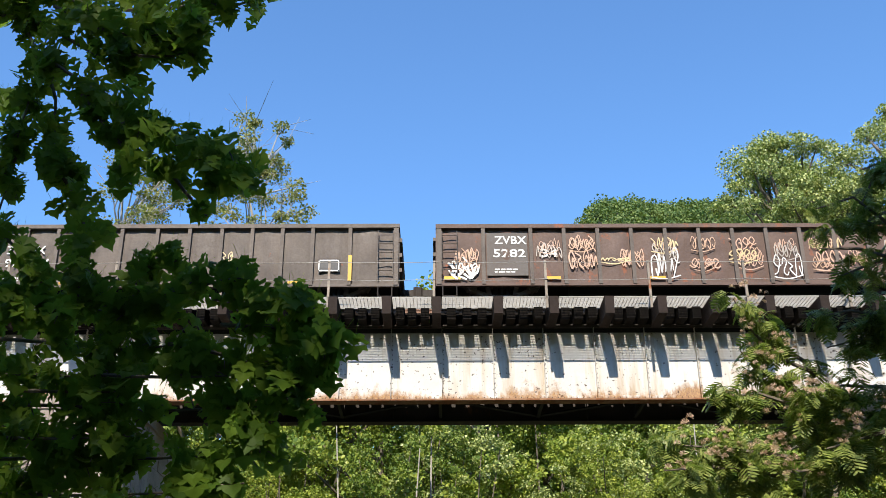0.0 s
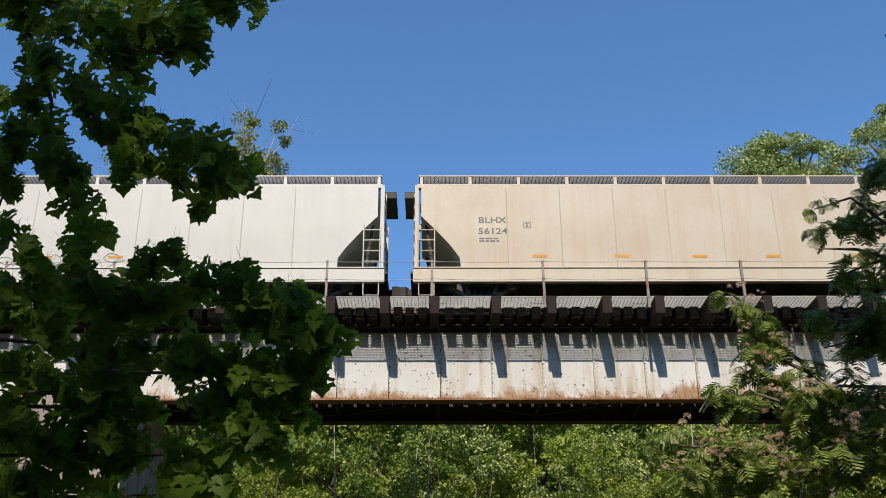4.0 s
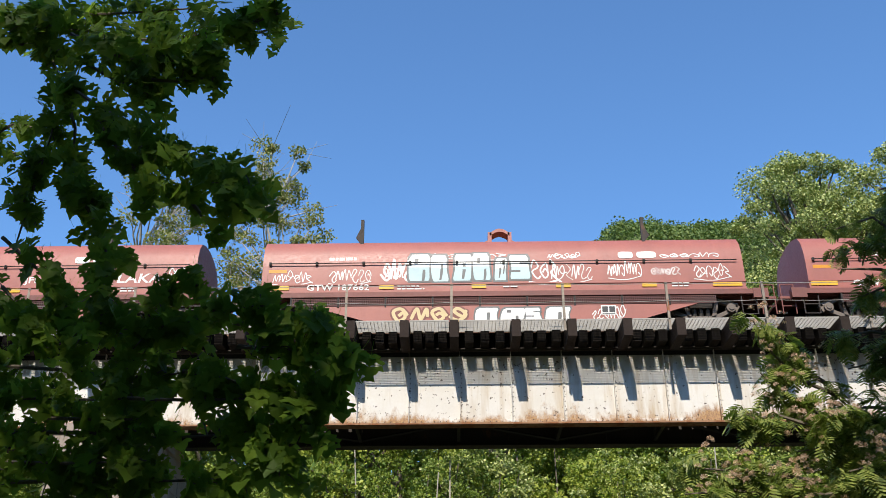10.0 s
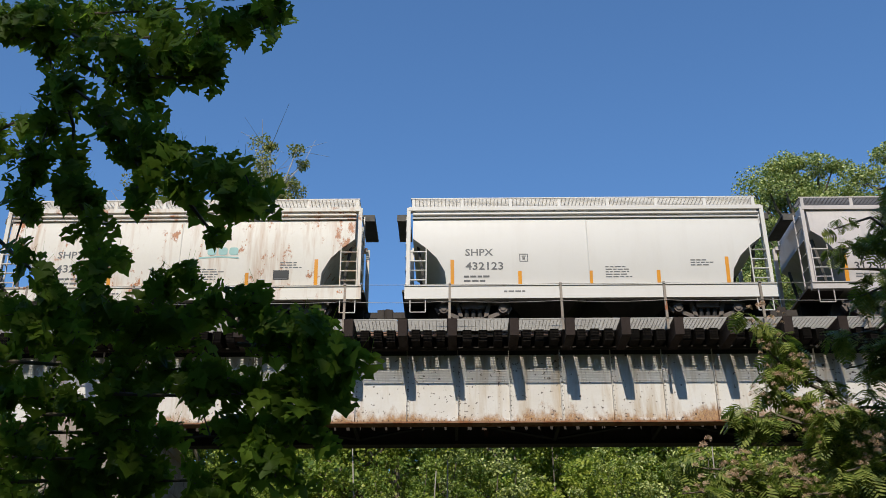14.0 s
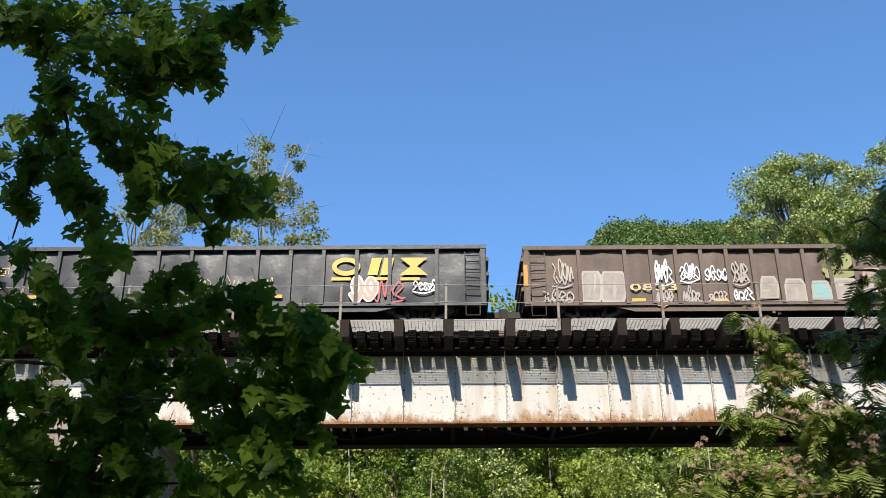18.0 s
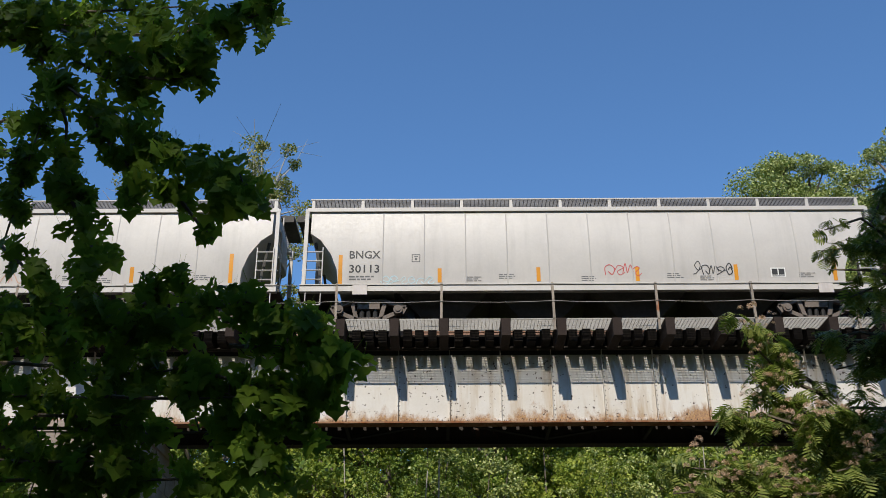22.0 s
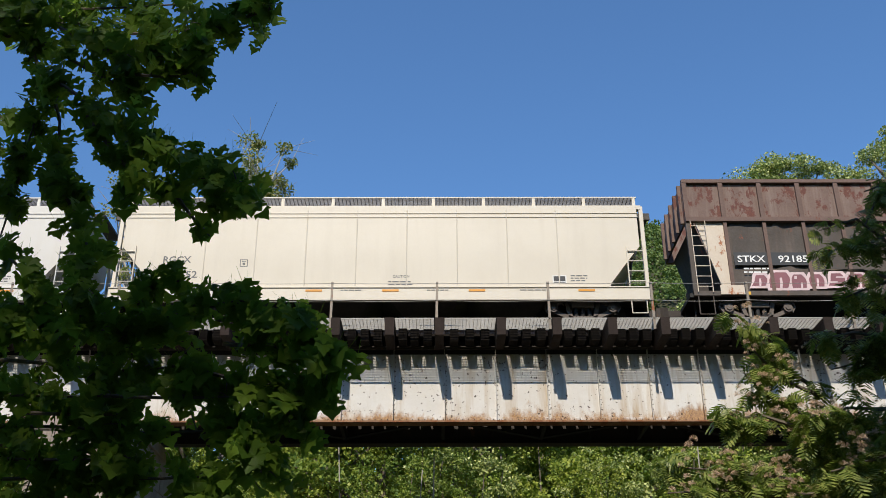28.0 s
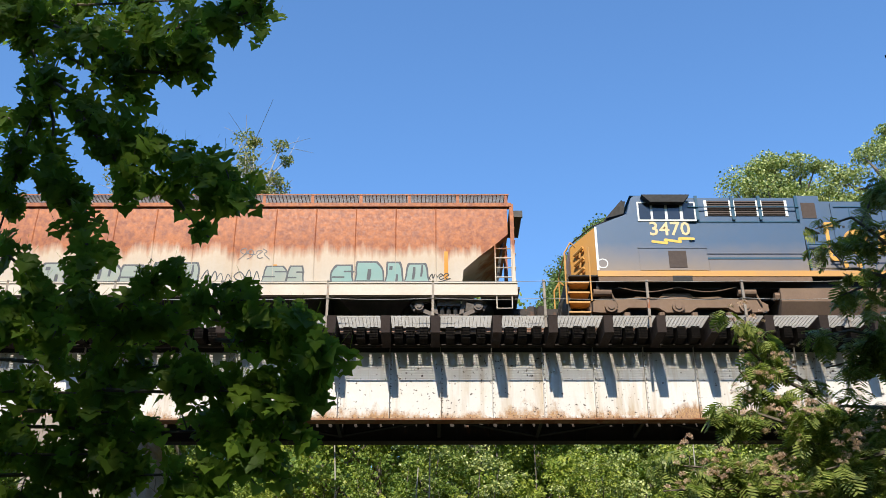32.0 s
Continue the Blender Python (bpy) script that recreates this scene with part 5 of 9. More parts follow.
g2 = gondola("dark brown gondola car with dented sides", -17.05, -1.1, 0.43, 2.50, [p[0] for p in [(-6.24, 1.51), (-5.06, 1.51), (-4.32, 1.51), (-3.36, 1.50), (-2.42, 1.50), (-1.46, 1.50), (-0.49, 1.50), (0.59, 1.49), (1.57, 1.49), (2.55, 1.49), (3.48, 1.48), (4.40, 1.48), (5.33, 1.48), (6.47, 1.47)]], P_BROWN, P_BROWN, P_BROWN, 2)
lettering(g2, "ZV", -3.91, 1.54, 0.26, M_WHITE, ON_PANEL, 0.42, "reporting_mark")
lettering(g2, "BX", -3.20, 1.54, 0.26, M_WHITE, ON_PANEL, 0.46, "reporting_mark")
lettering(g2, "97", -3.91, 1.11, 0.26, M_WHITE, ON_PANEL, 0.44, "car_number")
lettering(g2, "011", -3.19, 1.11, 0.26, M_WHITE, ON_PANEL, 0.58, "car_number")
small_print(g2, -3.89, 0.72, 1.1, 2, M_WHITE, ON_PANEL, 5)
for xx, zz in [(-4.69, 0.56), (-1.98, 0.57), (2.08, 0.56), (4.85, 0.58), (-0.45, 0.56)]:
    reflector(g2, xx, zz, 0.42, 0.08, ON_PANEL)
for xx, zz in [(-6.22, 1.02), (6.49, 1.02)]:
    reflector(g2, xx, zz, 0.11, 0.85, flat(-1.59))
data_plate(g2, 5.54, 0.92, ON_PANEL, M_BLACKMARK, 0.65, 0.4)
for xx, zz in [(5.54, 1.08)]:
    for a, b, c, d in ((0, 0.62, 0.20, 0.23), (0, 0.62, -0.14, -0.11), (0, 0.03, -0.14, 0.23), (0.59, 0.62, -0.14, 0.23), (0.3, 0.33, 0.05, 0.23)):
        patch(g2, xx + a, xx + b, zz + c, zz + d, M_WHITE, ON_PANEL, "frame_mark", 0.009)
scrawl(g2, 2.6, 2.95, 1.25, 1.6, P_BEIGEMARK, ON_PANEL, 9, 2, 0.025)
small_print(g2, -7.63, 0.92, 0.7, 3, M_WHITE, ON_PANEL, 6)

c3 = coil_car("grey and taupe coil car with two hoods and graffiti", -33.55, -18.35, P_GREYHOOD, [(-33.27, -26.05), (-25.8, -18.67)], P_COILDECK, False,
              [(P_GREYHOOD, None), (P_TAUPE, P_CREAMBAND)], posts=[(-6.15, 1), (-1.3, -1), (1.35, 1), (5.95, -1)], bails=[-3.5, 3.55])
for k, (a, b) in enumerate(((-6.8, -6.2), (-6.1, -5.3), (-5.0, -4.2), (-4.2, -3.6), (-3.0, -2.2), (-2.2, -1.2))):
    scrawl(c3, a, b, 1.2, 1.95, M_WHITE, hood_side, 90 + k, 4, 0.045)
    scrawl(c3, a + 0.05, b, 1.25, 1.85, M_WHITE, hood_side, 190 + k, 5, 0.03)
scrawl(c3, -3.5, -3.0, 1.3, 1.6, P_BLUEPALE, hood_side, 89, 4, 0.025)
scrawl(c3, -1.2, -0.4, 2.1, 2.4, M_WHITE, hood_side, 95, 5, 0.03)
for k, (a, b) in enumerate(((2.0, 2.7), (3.3, 4.9), (5.1, 6.2))):
    scrawl(c3, a, b, 1.2, 1.55, M_WHITE, hood_side, 97 + k, 6, 0.05)
    scrawl(c3, a, b - 0.1, 1.2, 1.5, M_WHITE, hood_side, 197 + k, 5, 0.035)
for k in range(3):
    patch(c3, -4.35 + 0.44 * k, -3.99 + 0.44 * k, 2.12, 2.38, P_YELLOWLOGO, hood_side, "emblem_bar")
    patch(c3, 3.15 + 0.44 * k, 3.5 + 0.44 * k, 2.12, 2.3, P_LILAC, hood_side, "emblem_bar")
patch(c3, -4.2, -3.1, 1.98, 2.06, P_YELLOWLOGO, hood_side, "emblem_bar")
lettering(c3, "496536", -3.95, 0.90, 0.11, P_BEIGEMARK, flat(-1.535), 0.9, "car_number")
for x in (-7.1, -0.6, 1.1, 6.6):
    reflector(c3, x, 0.95, 0.6, 0.09, flat(-1.535), M_ORANGEMARK)
part("brake_cylinder", MB().tube((-2.2, -1.1, 0.30), (-1.3, -1.1, 0.30), 0.14, 10), M_TRUCK, c3)
part("brake_valve", MB().box(-3.2, -2.7, -1.2, -0.9, 0.2, 0.45).tube((-3.3, -1.1, 0.3), (-2.6, -1.1, 0.35), 0.1, 8), M_TRUCK, c3)

h4, s4 = hopper("cream covered hopper car with light rust bleeding", -52.05, -34.95, P_CREAM, P_UNDER, False, 3.85, (0.55, 1.02), [(0.12, 2.75), (0.6, 2.25), (1.05, 1.72), (1.3, 1.35), (1.32, 1.02)], 4, None, 9)
car_number(h4, "BLHX", "56124", -6.66, 2.52, s4, M_GREYMARK, 0.2, 0.85, 11)
stencil(h4, -5.29, 2.34, s4, M_GREYMARK)
for xx, zz in [(-4.83, 1.41), (-2.33, 1.41), (0.03, 1.40), (2.27, 1.40), (4.92, 1.40)]:
    reflector(h4, xx, zz, 0.45, 0.085, s4, M_ORANGEMARK)
reflector(h4, 6.97, 1.45, 0.46, 0.2, s4, M_ORANGEMARK)
data_plate(h4, 6.20, 1.49, s4, M_WHITE, 0.45, 0.32)
small_print(h4, 5.41, 1.78, 0.7, 3, M_GREYMARK, s4, 12)
small_print(h4, 5.46, 1.15, 1.1, 2, M_GREYMARK, flat(-1.615), 13)

h5, s5 = hopper("pale grey covered hopper car with looping scrawl", -69.66, -53.15, P_LIGHT, P_UNDER, False, 3.85, (0.55, 1.02), [(0.12, 2.75), (0.6, 2.25), (1.05, 1.72), (1.3, 1.35), (1.32, 1.02)], 4, None, 9)
car_number(h5, "BLHX", "450242", -6.33, 2.54, s5, M_GREYMARK, 0.2, 0.85, 14)
stencil(h5, -4.98, 2.33, s5, M_GREYMARK)
reflector(h5, -6.64, 1.47, 0.46, 0.2, s5, M_ORANGEMARK)
for xx, zz in [(-4.59, 1.40), (-1.88, 1.39), (0.25, 1.39)]:
    reflector(h5, xx, zz, 0.45, 0.085, s5, M_ORANGEMARK)
scrawl(h5, -4.0, -2.2, 0.95, 1.45, M_GREYMARK, s5, 15, 3, 0.02)
scrawl(h5, -1.9, 0.4, 0.95, 1.5, M_GREYMARK, s5, 16, 4, 0.02)
part("vacuum_pipe", MB().path([(-4.9, -1.3, 0.25), (-4.9, -1.3, 0.5), (-4.7, -1.3, 0.58), (3.5, -1.3, 0.58)], 0.05, 8), P_LIGHT, h5)

# blue and grey boxcar
BLUE = {1, 2, 3, 4, 9, 10}
PANELS = [-7.7, -7.14, -6.04, -4.88, -3.78, -2.67, -1.55, 1.25, 2.46, 3.62, 4.78, 5.94, 7.04, 7.7]
b6 = boxcar("faded blue and grey boxcar with big white graffiti", -86.2, -70.8, 0.42, 4.18, PANELS, lambda i: P_BLUEBOX if i in BLUE else P_GREYBOX, lambda k: P_BLUEBOX if k in (2, 3, 4, 10) else P_GREYBOX, (-1.55, 1.2), P_GREYBOX, 6)
for s in (-1, 1):
    d = part("sliding_door", MB().box(-1.5, 1.15, min(s * 1.59, s * 1.62), max(s * 1.59, s * 1.62), 0.62, 3.9), P_GREYBOX, b6, "corrugated sliding door")
    for k in range(17):
        z = 0.75 + k * 0.185
        part("corrugation", MB().prism([(s * 1.62, z), (s * 1.66, z + 0.03), (s * 1.66, z + 0.09), (s * 1.62, z + 0.12)], -1.42, 1.05, "x"), P_GREYBOX, d)
    part("door_track", MB().box(-1.7, 4.4, min(s * 1.58, s * 1.64), max(s * 1.58, s * 1.64), 0.52, 0.60), P_GREYBOX, b6)
    part("door_track", MB().box(-1.7, 4.0, min(s * 1.59, s * 1.66), max(s * 1.59, s * 1.66), 3.95, 4.02), P_GREYBOX, b6)
lettering(b6, "BK", -6.59, 1.90, 0.24, M_WHITE, ON_PANEL, 0.42, "reporting_mark")
lettering(b6, "TY", -5.47, 1.90, 0.24, M_WHITE, ON_PANEL, 0.4, "reporting_mark")
lettering(b6, "150", -6.61, 1.44, 0.24, M_WHITE, ON_PANEL, 0.5, "car_number")
lettering(b6, "585", -5.57, 1.44, 0.24, M_WHITE, ON_PANEL, 0.55, "car_number")
patch(b6, -6.55, -5.6, 1.05, 1.35, M_BLACKMARK, ON_PANEL, "load_panel")
small_print(b6, -6.45, 1.25, 0.7, 2, M_WHITE, flat(-1.552), 17)
for x in (-6.9, -3.7, -1.6, 1.8, 4.2, 6.9):
    patch(b6, x - 0.45, x + 0.5, 0.44, 0.66, M_GREYMARK, flat(-1.562), "sill_patch")
    reflector(b6, x, 0.55, 0.48, 0.12, flat(-1.568), M_ORANGEMARK)
for a, b in ((-4.83, -3.83), (-3.73, -2.72)):
    patch(b6, a, b, 0.62, 2.62, P_GREYBOX, flat(-1.537), "grey_overpaint")
painted_blocks(b6, -5.2, -1.55, 0.5, 2.0, [M_WHITE], P_CHARCOAL, ON_PANEL, 201, 4, None, P_CYAN)
painted_blocks(b6, 1.3, 6.3, 0.5, 1.95, [M_WHITE], P_CHARCOAL, ON_PANEL, 203, 5, None, P_CYAN)
painted_blocks(b6, -1.42, 1.08, 0.72, 1.95, [M_WHITE], P_CHARCOAL, flat(-1.664), 205, 3, None)
scrawl(b6, -7.1, -5.2, 0.6, 0.95, M_WHITE, ON_PANEL, 208, 4, 0.1)
scrawl(b6, 6.1, 7.3, 0.6, 1.0, P_CHARCOAL, ON_PANEL, 209, 3, 0.09)
scrawl(b6, 6.0, 6.9, 1.75, 2.05, M_WHITE, ON_PANEL, 210, 5, 0.03)
for x, z in ((-6.9, 0.85), (-6.5, 1.0), (-5.8, 0.95), (2.0, 2.05), (4.6, 2.1), (6.4, 2.0), (6.9, 1.5)):
    scrawl(b6, x - 0.16, x + 0.16, z - 0.14, z + 0.14, P_BLUESPRAY, ON_PANEL, int(x * 10) + 300, 1, 0.07)
scrawl(b6, -6.7, -5.7, 2.2, 3.1, P_BLUESPRAY, ON_PANEL, 207, 3, 0.025)
patch(b6, 6.0, 6.5, 1.2, 1.5, M_BLACKMARK, ON_PANEL, "data_plate", 0.02)

# red coil cars
RED_POSTS, RED_BAILS = [(-4.35, 1), (4.45, -1)], [0.0]


def red_coil(u0, u1, number, seed, logo=True):
    c = coil_car("faded red coil steel car with a long hood and chalky graffiti", u0 - 0.35, u1 + 0.35, P_RED, [(u0, u1)], P_REDDECK, True, None, RED_POSTS, RED_BAILS)
    half = (u1 - u0) / 2
    patch(c, -half + 0.05, -half + 0.85, 1.15, 1.29, M_YELLOWMARK, hood_side, "reflector", 0.03)
    for x in (-3.75, -0.95, 1.6, 4.2):
        patch(c, x, x + 0.44, 1.16, 1.28, M_YELLOWMARK, hood_side, "reflector", 0.03)
    patch(c, half - 1.0, half - 0.12, 1.16, 1.28, M_YELLOWMARK, hood_side, "reflector", 0.03)
    patch(c, -half + 0.2, -half + 0.75, 1.73, 1.84, M_ORANGEMARK, hood_side, "reflector", 0.006)
    lettering(c, number, -5.95, 1.13, 0.19, M_WHITE, flat(-1.475), 1.9, "car_number")
    small_print(c, -3.2, 1.22, 0.85, 2, M_WHITE, flat(-1.475), seed)
    small_print(c, 0.0, 1.18, 0.5, 1, M_WHITE, flat(-1.475), seed + 1)
    small_print(c, 5.1, 1.24, 0.6, 2, M_WHITE, flat(-1.475), seed + 2)
    small_print(c, -5.3, 2.15, 1.1, 1, M_WHITE, hood_side, seed + 3, 0.1, 0.1)
    data_plate(c, 2.9, 0.25, flat(-1.494), M_WHITE, 0.45, 0.3)
    if logo:
        mb = MB()
        for x, w in ((3.78, 0.46), (4.42, 0.6)):
            blob(mb, x, 2.25, w, 0.24, hood_side, 0.012)
        part("emblem", mb, M_WHITE, c)
    return c


ca = red_coil(-102.2, -87.65, "GTW 187584", 400, False)
mural(ca, 4.9, 7.1, 2.08, 2.5, [M_WHITE], P_REDDECK, hood_side, 401, 5, 0.09)
for k, x in enumerate((-3.0, -1.4, 0.5, 2.2)):
    scrawl(ca, x, x + 1.0, 1.42, 1.8, M_WHITE, hood_side, 410 + k, 5, 0.035)
scrawl(ca, 5.3, 6.5, 1.35, 1.85, M_WHITE, hood_side, 416, 5, 0.05)
scrawl(ca, 3.7, 4.6, 1.35, 1.55, M_WHITE, hood_side, 417, 4, 0.035)
scrawl(ca, -5.3, -4.4, 1.75, 1.95, P_CYAN, hood_side, 418, 5, 0.035)
scrawl(ca, -4.2, -0.8, 0.3, 0.5, M_BLACKMARK, flat(-1.494), 419, 12, 0.025)
cb = red_coil(-118.7, -104.15, "GTW 187872", 420)
small_print(cb, -0.6, 0.55, 1.4, 5, M_WHITE, flat(-1.494), 421, 0.05, 0.11)
scrawl(cb, 5.6, 6.0, 1.38, 1.5, M_WHITE, hood_side, 422, 4, 0.015)
cc = red_coil(-135.27, -120.6, "GTW 187662", 430)
painted_blocks(cc, -2.9, 0.9, 1.36, 2.42, [M_WHITE], M_GREYMARK, hood_side, 431, 6, P_CYAN, None, line=0.05)
scrawl(cc, -3.7, -2.8, 1.4, 2.1, M_WHITE, hood_side, 434, 3, 0.06)
scrawl(cc, 0.8, 1.7, 1.4, 2.0, M_WHITE, hood_side, 435, 3, 0.06)
painted_blocks(cc, -0.9, 2.0, 0.0, 0.58, [M_WHITE], M_GREYMARK, flat(-1.494), 432, 4, line=0.04)
mural(cc, -3.4, -1.1, 0.05, 0.55, [P_BEIGEMARK], P_REDDECK, flat(-1.494), 433, 4, 0.1)
for k, (a, b, z0, z1) in enumerate(((-7.0, -5.8, 1.4, 1.75), (-5.3, -4.0, 1.4, 1.85), (-3.6, -3.0, 1.5, 1.9), (1.5, 2.7, 1.4, 1.95), (3.2, 4.2, 1.5, 1.95), (4.5, 5.4, 1.55, 1.8), (5.8, 6.9, 1.45, 1.85), (-2.9, 0.3, 2.15, 2.35), (1.4, 2.4, 2.15, 2.35), (4.8, 6.6, 2.15, 2.3), (2.6, 3.6, 0.1, 0.5))):
    scrawl(cc, a, b, z0, z1, M_WHITE, hood_side if z0 > 1 else flat(-1.494), 440 + k, 6, 0.028)
cd = red_coil(-152.0, -137.3, "GTW 187697", 450)
mural(cd, -4.3, -3.1, 1.38, 2.0, [M_WHITE], P_REDDECK, hood_side, 451, 5, 0.07)
scrawl(cd, -2.9, -2.5, 1.55, 1.9, M_WHITE, hood_side, 452, 3, 0.05)
scrawl(cd, -5.6, -4.5, 1.45, 1.75, M_WHITE, hood_side, 453, 3, 0.04)
lettering(cd, "JFBM", 2.1, 1.48, 0.2, M_WHITE, hood_side, 0.8, "graffiti_letters")
lettering(cd, "LAKAI", 4.95, 1.46, 0.3, M_WHITE, hood_side, 1.5, "graffiti_letters", 0.15)
scrawl(cd, 6.5, 7.0, 1.6, 1.9, M_WHITE, hood_side, 455, 3, 0.035)
scrawl(cd, -3.2, 3.0, 0.1, 0.5, P_LILAC, flat(-1.494), 456, 14, 0.02)

h7, s7 = hopper("weathered silver-grey rounded covered hopper car", -170.8, -153.55, P_SILVER, P_UNDER, True, 3.80, (0.98, 1.20), None, 4, None, 12)


def silver_marks(h, s, number, seed):
    lettering(h, "BNGX", -7.35, 2.08, 0.25, M_BLACKMARK, s, 0.95, "reporting_mark")
    lettering(h, number, -7.35, 1.62, 0.25, M_BLACKMARK, s, 0.92, "car_number")
    small_print(h, -7.35, 1.47, 0.85, 2, M_GREYMARK, s, seed)
    stencil(h, -5.45, 1.95, s, M_GREYMARK, 0.26)
    for x, z, hh in ((-7.62, 1.72, 0.95), (-4.6, 1.52, 0.45), (-1.6, 1.54, 0.45), (1.4, 1.54, 0.45), (4.4, 1.58, 0.5), (7.4, 1.78, 0.95)):
        reflector(h, x, z, 0.12, hh, s, M_ORANGEMARK)
    data_plate(h, 5.45, 1.42, s, M_WHITE, 0.45, 0.3)
    for k, x in enumerate((-3.8, -2.8, -0.3, 2.3, 3.3, 6.3)):
        small_print(h, x, 1.45 + 0.08 * (k % 2), 0.5, 3, M_GREYMARK, s, seed + 3 + k, 0.025, 0.06)
    for e in (-1, 1):
        part("jacking_pad", MB().box(e * 7.0 - 0.22, e * 7.0 + 0.22, -1.66, -1.645, 0.85, 1.18), P_SILVER, h)


silver_marks(h7, s7, "31250", 500)
h8, s8 = hopper("white two-bay covered hopper car", -183.05, -172.1, P_WHITE, P_UNDER, True, 3.85, (0.73, 1.17), [(0.12, 2.75), (0.5, 2.45), (0.85, 2.1), (1.1, 1.65), (1.15, 1.17)], 2, P_LIGHT, 2, True)
h9, s9 = hopper("rust-stained white two-bay covered hopper car", -195.55, -184.6, P_WHITERUST, P_UNDER, True, 3.85, (0.73, 1.17), [(0.12, 2.75), (0.5, 2.45), (0.85, 2.1), (1.1, 1.65), (1.15, 1.17)], 2, P_LIGHT, 2, True)
for h, s, num, sd in ((h8, s8, "432123", 510), (h9, s9, "432155", 520)):
    lettering(h, "SHPX", -3.75, 2.16, 0.22, M_GREYMARK, s, 0.85, "reporting_mark")
    lettering(h, num, -3.75, 1.7, 0.24, M_GREYMARK, s, 1.15, "car_number")
    small_print(h, -3.8, 1.45, 0.9, 2, M_GREYMARK, s, sd, 0.06, 0.14)
    for x, z, hh in ((-4.15, 1.6, 0.85), (-2.1, 1.42, 0.45), (0.05, 1.42, 0.45), (2.1, 1.42, 0.45), (4.2, 1.62, 0.9)):
        reflector(h, x, z, 0.11, hh, s, M_ORANGEMARK)
    small_print(h, 0.5, 1.75, 0.9, 5, M_GREYMARK, s, sd + 1, 0.03, 0.08)
    small_print(h, 3.1, 1.95, 0.7, 3, M_GREYMARK, s, sd + 2, 0.035, 0.08)
    small_print(h, -2.6, 0.93, 0.9, 1, M_GREYMARK, flat(-1.615), sd + 3)
stencil(h8, -2.1, 1.95, s8, M_GREYMARK, 0.26)
data_plate(h9, 2.9, 1.42, s9, M_BLACKMARK, 0.48, 0.3)
mk = MB()
for x in (0.88, 1.22, 1.55):
    blob(mk, x + 0.1, 2.36, 0.28, 0.26, s9, 0.008)
ribbon(mk, [(0.6, 2.14), (1.2, 2.18), (1.8, 2.14)], 0.05, s9, 0.006)
part("emblem", mk, P_TEAL, h9)
scrawl(h9, -0.9, 0.3, 1.25, 1.5, P_CYAN, s9, 531, 6, 0.02)

# charcoal coil car
c10 = coil_car("charcoal coil car with one long hood", -211.0, -196.35, P_GREYHOOD, [(-210.66, -196.7)], P_COILDECK, False, [(P_GREYHOOD, None)], posts=[(-3.8, 1), (3.9, -1)], bails=[-0.7])
scrawl(c10, -6.6, -5.5, 1.6, 2.0, M_WHITE, hood_side, 540, 5, 0.04)
reflector(c10, -5.7, 1.45, 0.35, 0.12, hood_side)
for k in range(3):
    patch(c10, -1.3 + 0.62 * k, -0.78 + 0.62 * k, 2.12, 2.38, P_YELLOWLOGO, hood_side, "emblem_bar")
lb = MB()
ribbon(lb, [(-2.0, 2.35), (-1.9, 1.9), (-1.7, 1.75)], 0.05, hood_side, 0.006)
part("emblem_bracket", lb, P_YELLOWLOGO, c10)
for x in (-1.4, -1.1, 0.6, 0.9):
    lb = MB()
    ribbon(lb, [(x, 1.72), (x + 0.02, 1.74)], 0.16, hood_side, 0.006)
    part("emblem_dot", lb, P_YELLOWLOGO, c10)
scrawl(c10, -3.3, -2.7, 1.5, 1.75, M_GREYMARK, hood_side, 541, 2, 0.02)
scrawl(c10, -1.7, 0.6, 0.66, 0.84, M_WHITE, flat(-1.535), 542, 6, 0.04)

g11 = gondola("long umber gondola car covered with big pale graffiti", -232.07, -211.95, 0.52, 2.49, [p[0] for p in [(-8.37, 1.72), (-6.96, 1.71), (-6.17, 1.71), (-5.41, 1.70), (-4.64, 1.69), (-3.86, 1.69), (-3.09, 1.68), (-2.30, 1.68), (-1.53, 1.67), (-0.77, 1.67), (0.00, 1.66), (0.77, 1.65), (1.55, 1.65), (2.32, 1.64), (3.11, 1.64), (3.88, 1.63), (4.68, 1.63), (5.45, 1.62), (6.25, 1.61), (7.08, 1.61), (8.48, 1.60)]], P_UMBER, P_UMBER, P_UMBER, 11, 0.18)
painted_blocks(g11, 2.4, 5.0, 0.64, 1.75, [P_FADED], P_PALETAG, ON_PANEL, 600, 4, line=0.05)
painted_blocks(g11, 0.1, 2.3, 0.62, 1.72, [P_FADED, P_PALETAG], P_LILAC, ON_PANEL, 601, 3, round_top=True, line=0.045)
painted_blocks(g11, -8.35, -7.05, 0.62, 1.75, [P_FADED], P_PALETAG, ON_PANEL, 603, 2, line=0.05)
painted_blocks(g11, -1.45, 0.0, 0.62, 1.4, [P_TEAL, P_FADED], P_PALETAG, ON_PANEL, 604, 2, round_top=True, line=0.05)
painted_blocks(g11, -2.25, -1.6, 0.6, 1.45, [P_FADED], P_PALETAG, ON_PANEL, 605, 1, round_top=True, line=0.05)
painted_blocks(g11, -3.0, -2.45, 0.68, 1.45, [P_FADED], P_PALETAG, ON_PANEL, 606, 1, round_top=True, line=0.05)
painted_blocks(g11, 5.1, 6.4, 0.6, 1.15, [P_FADED], P_PALETAG, ON_PANEL, 607, 2, round_top=True, line=0.03)
painted_blocks(g11, 7.25, 9.6, 0.76, 1.95, [M_WHITE, P_ORANGESPRAY, P_LEMON, M_WHITE], M_BLACKMARK, ON_PANEL, 602, 4, None, M_WHITE, True, 0.07)
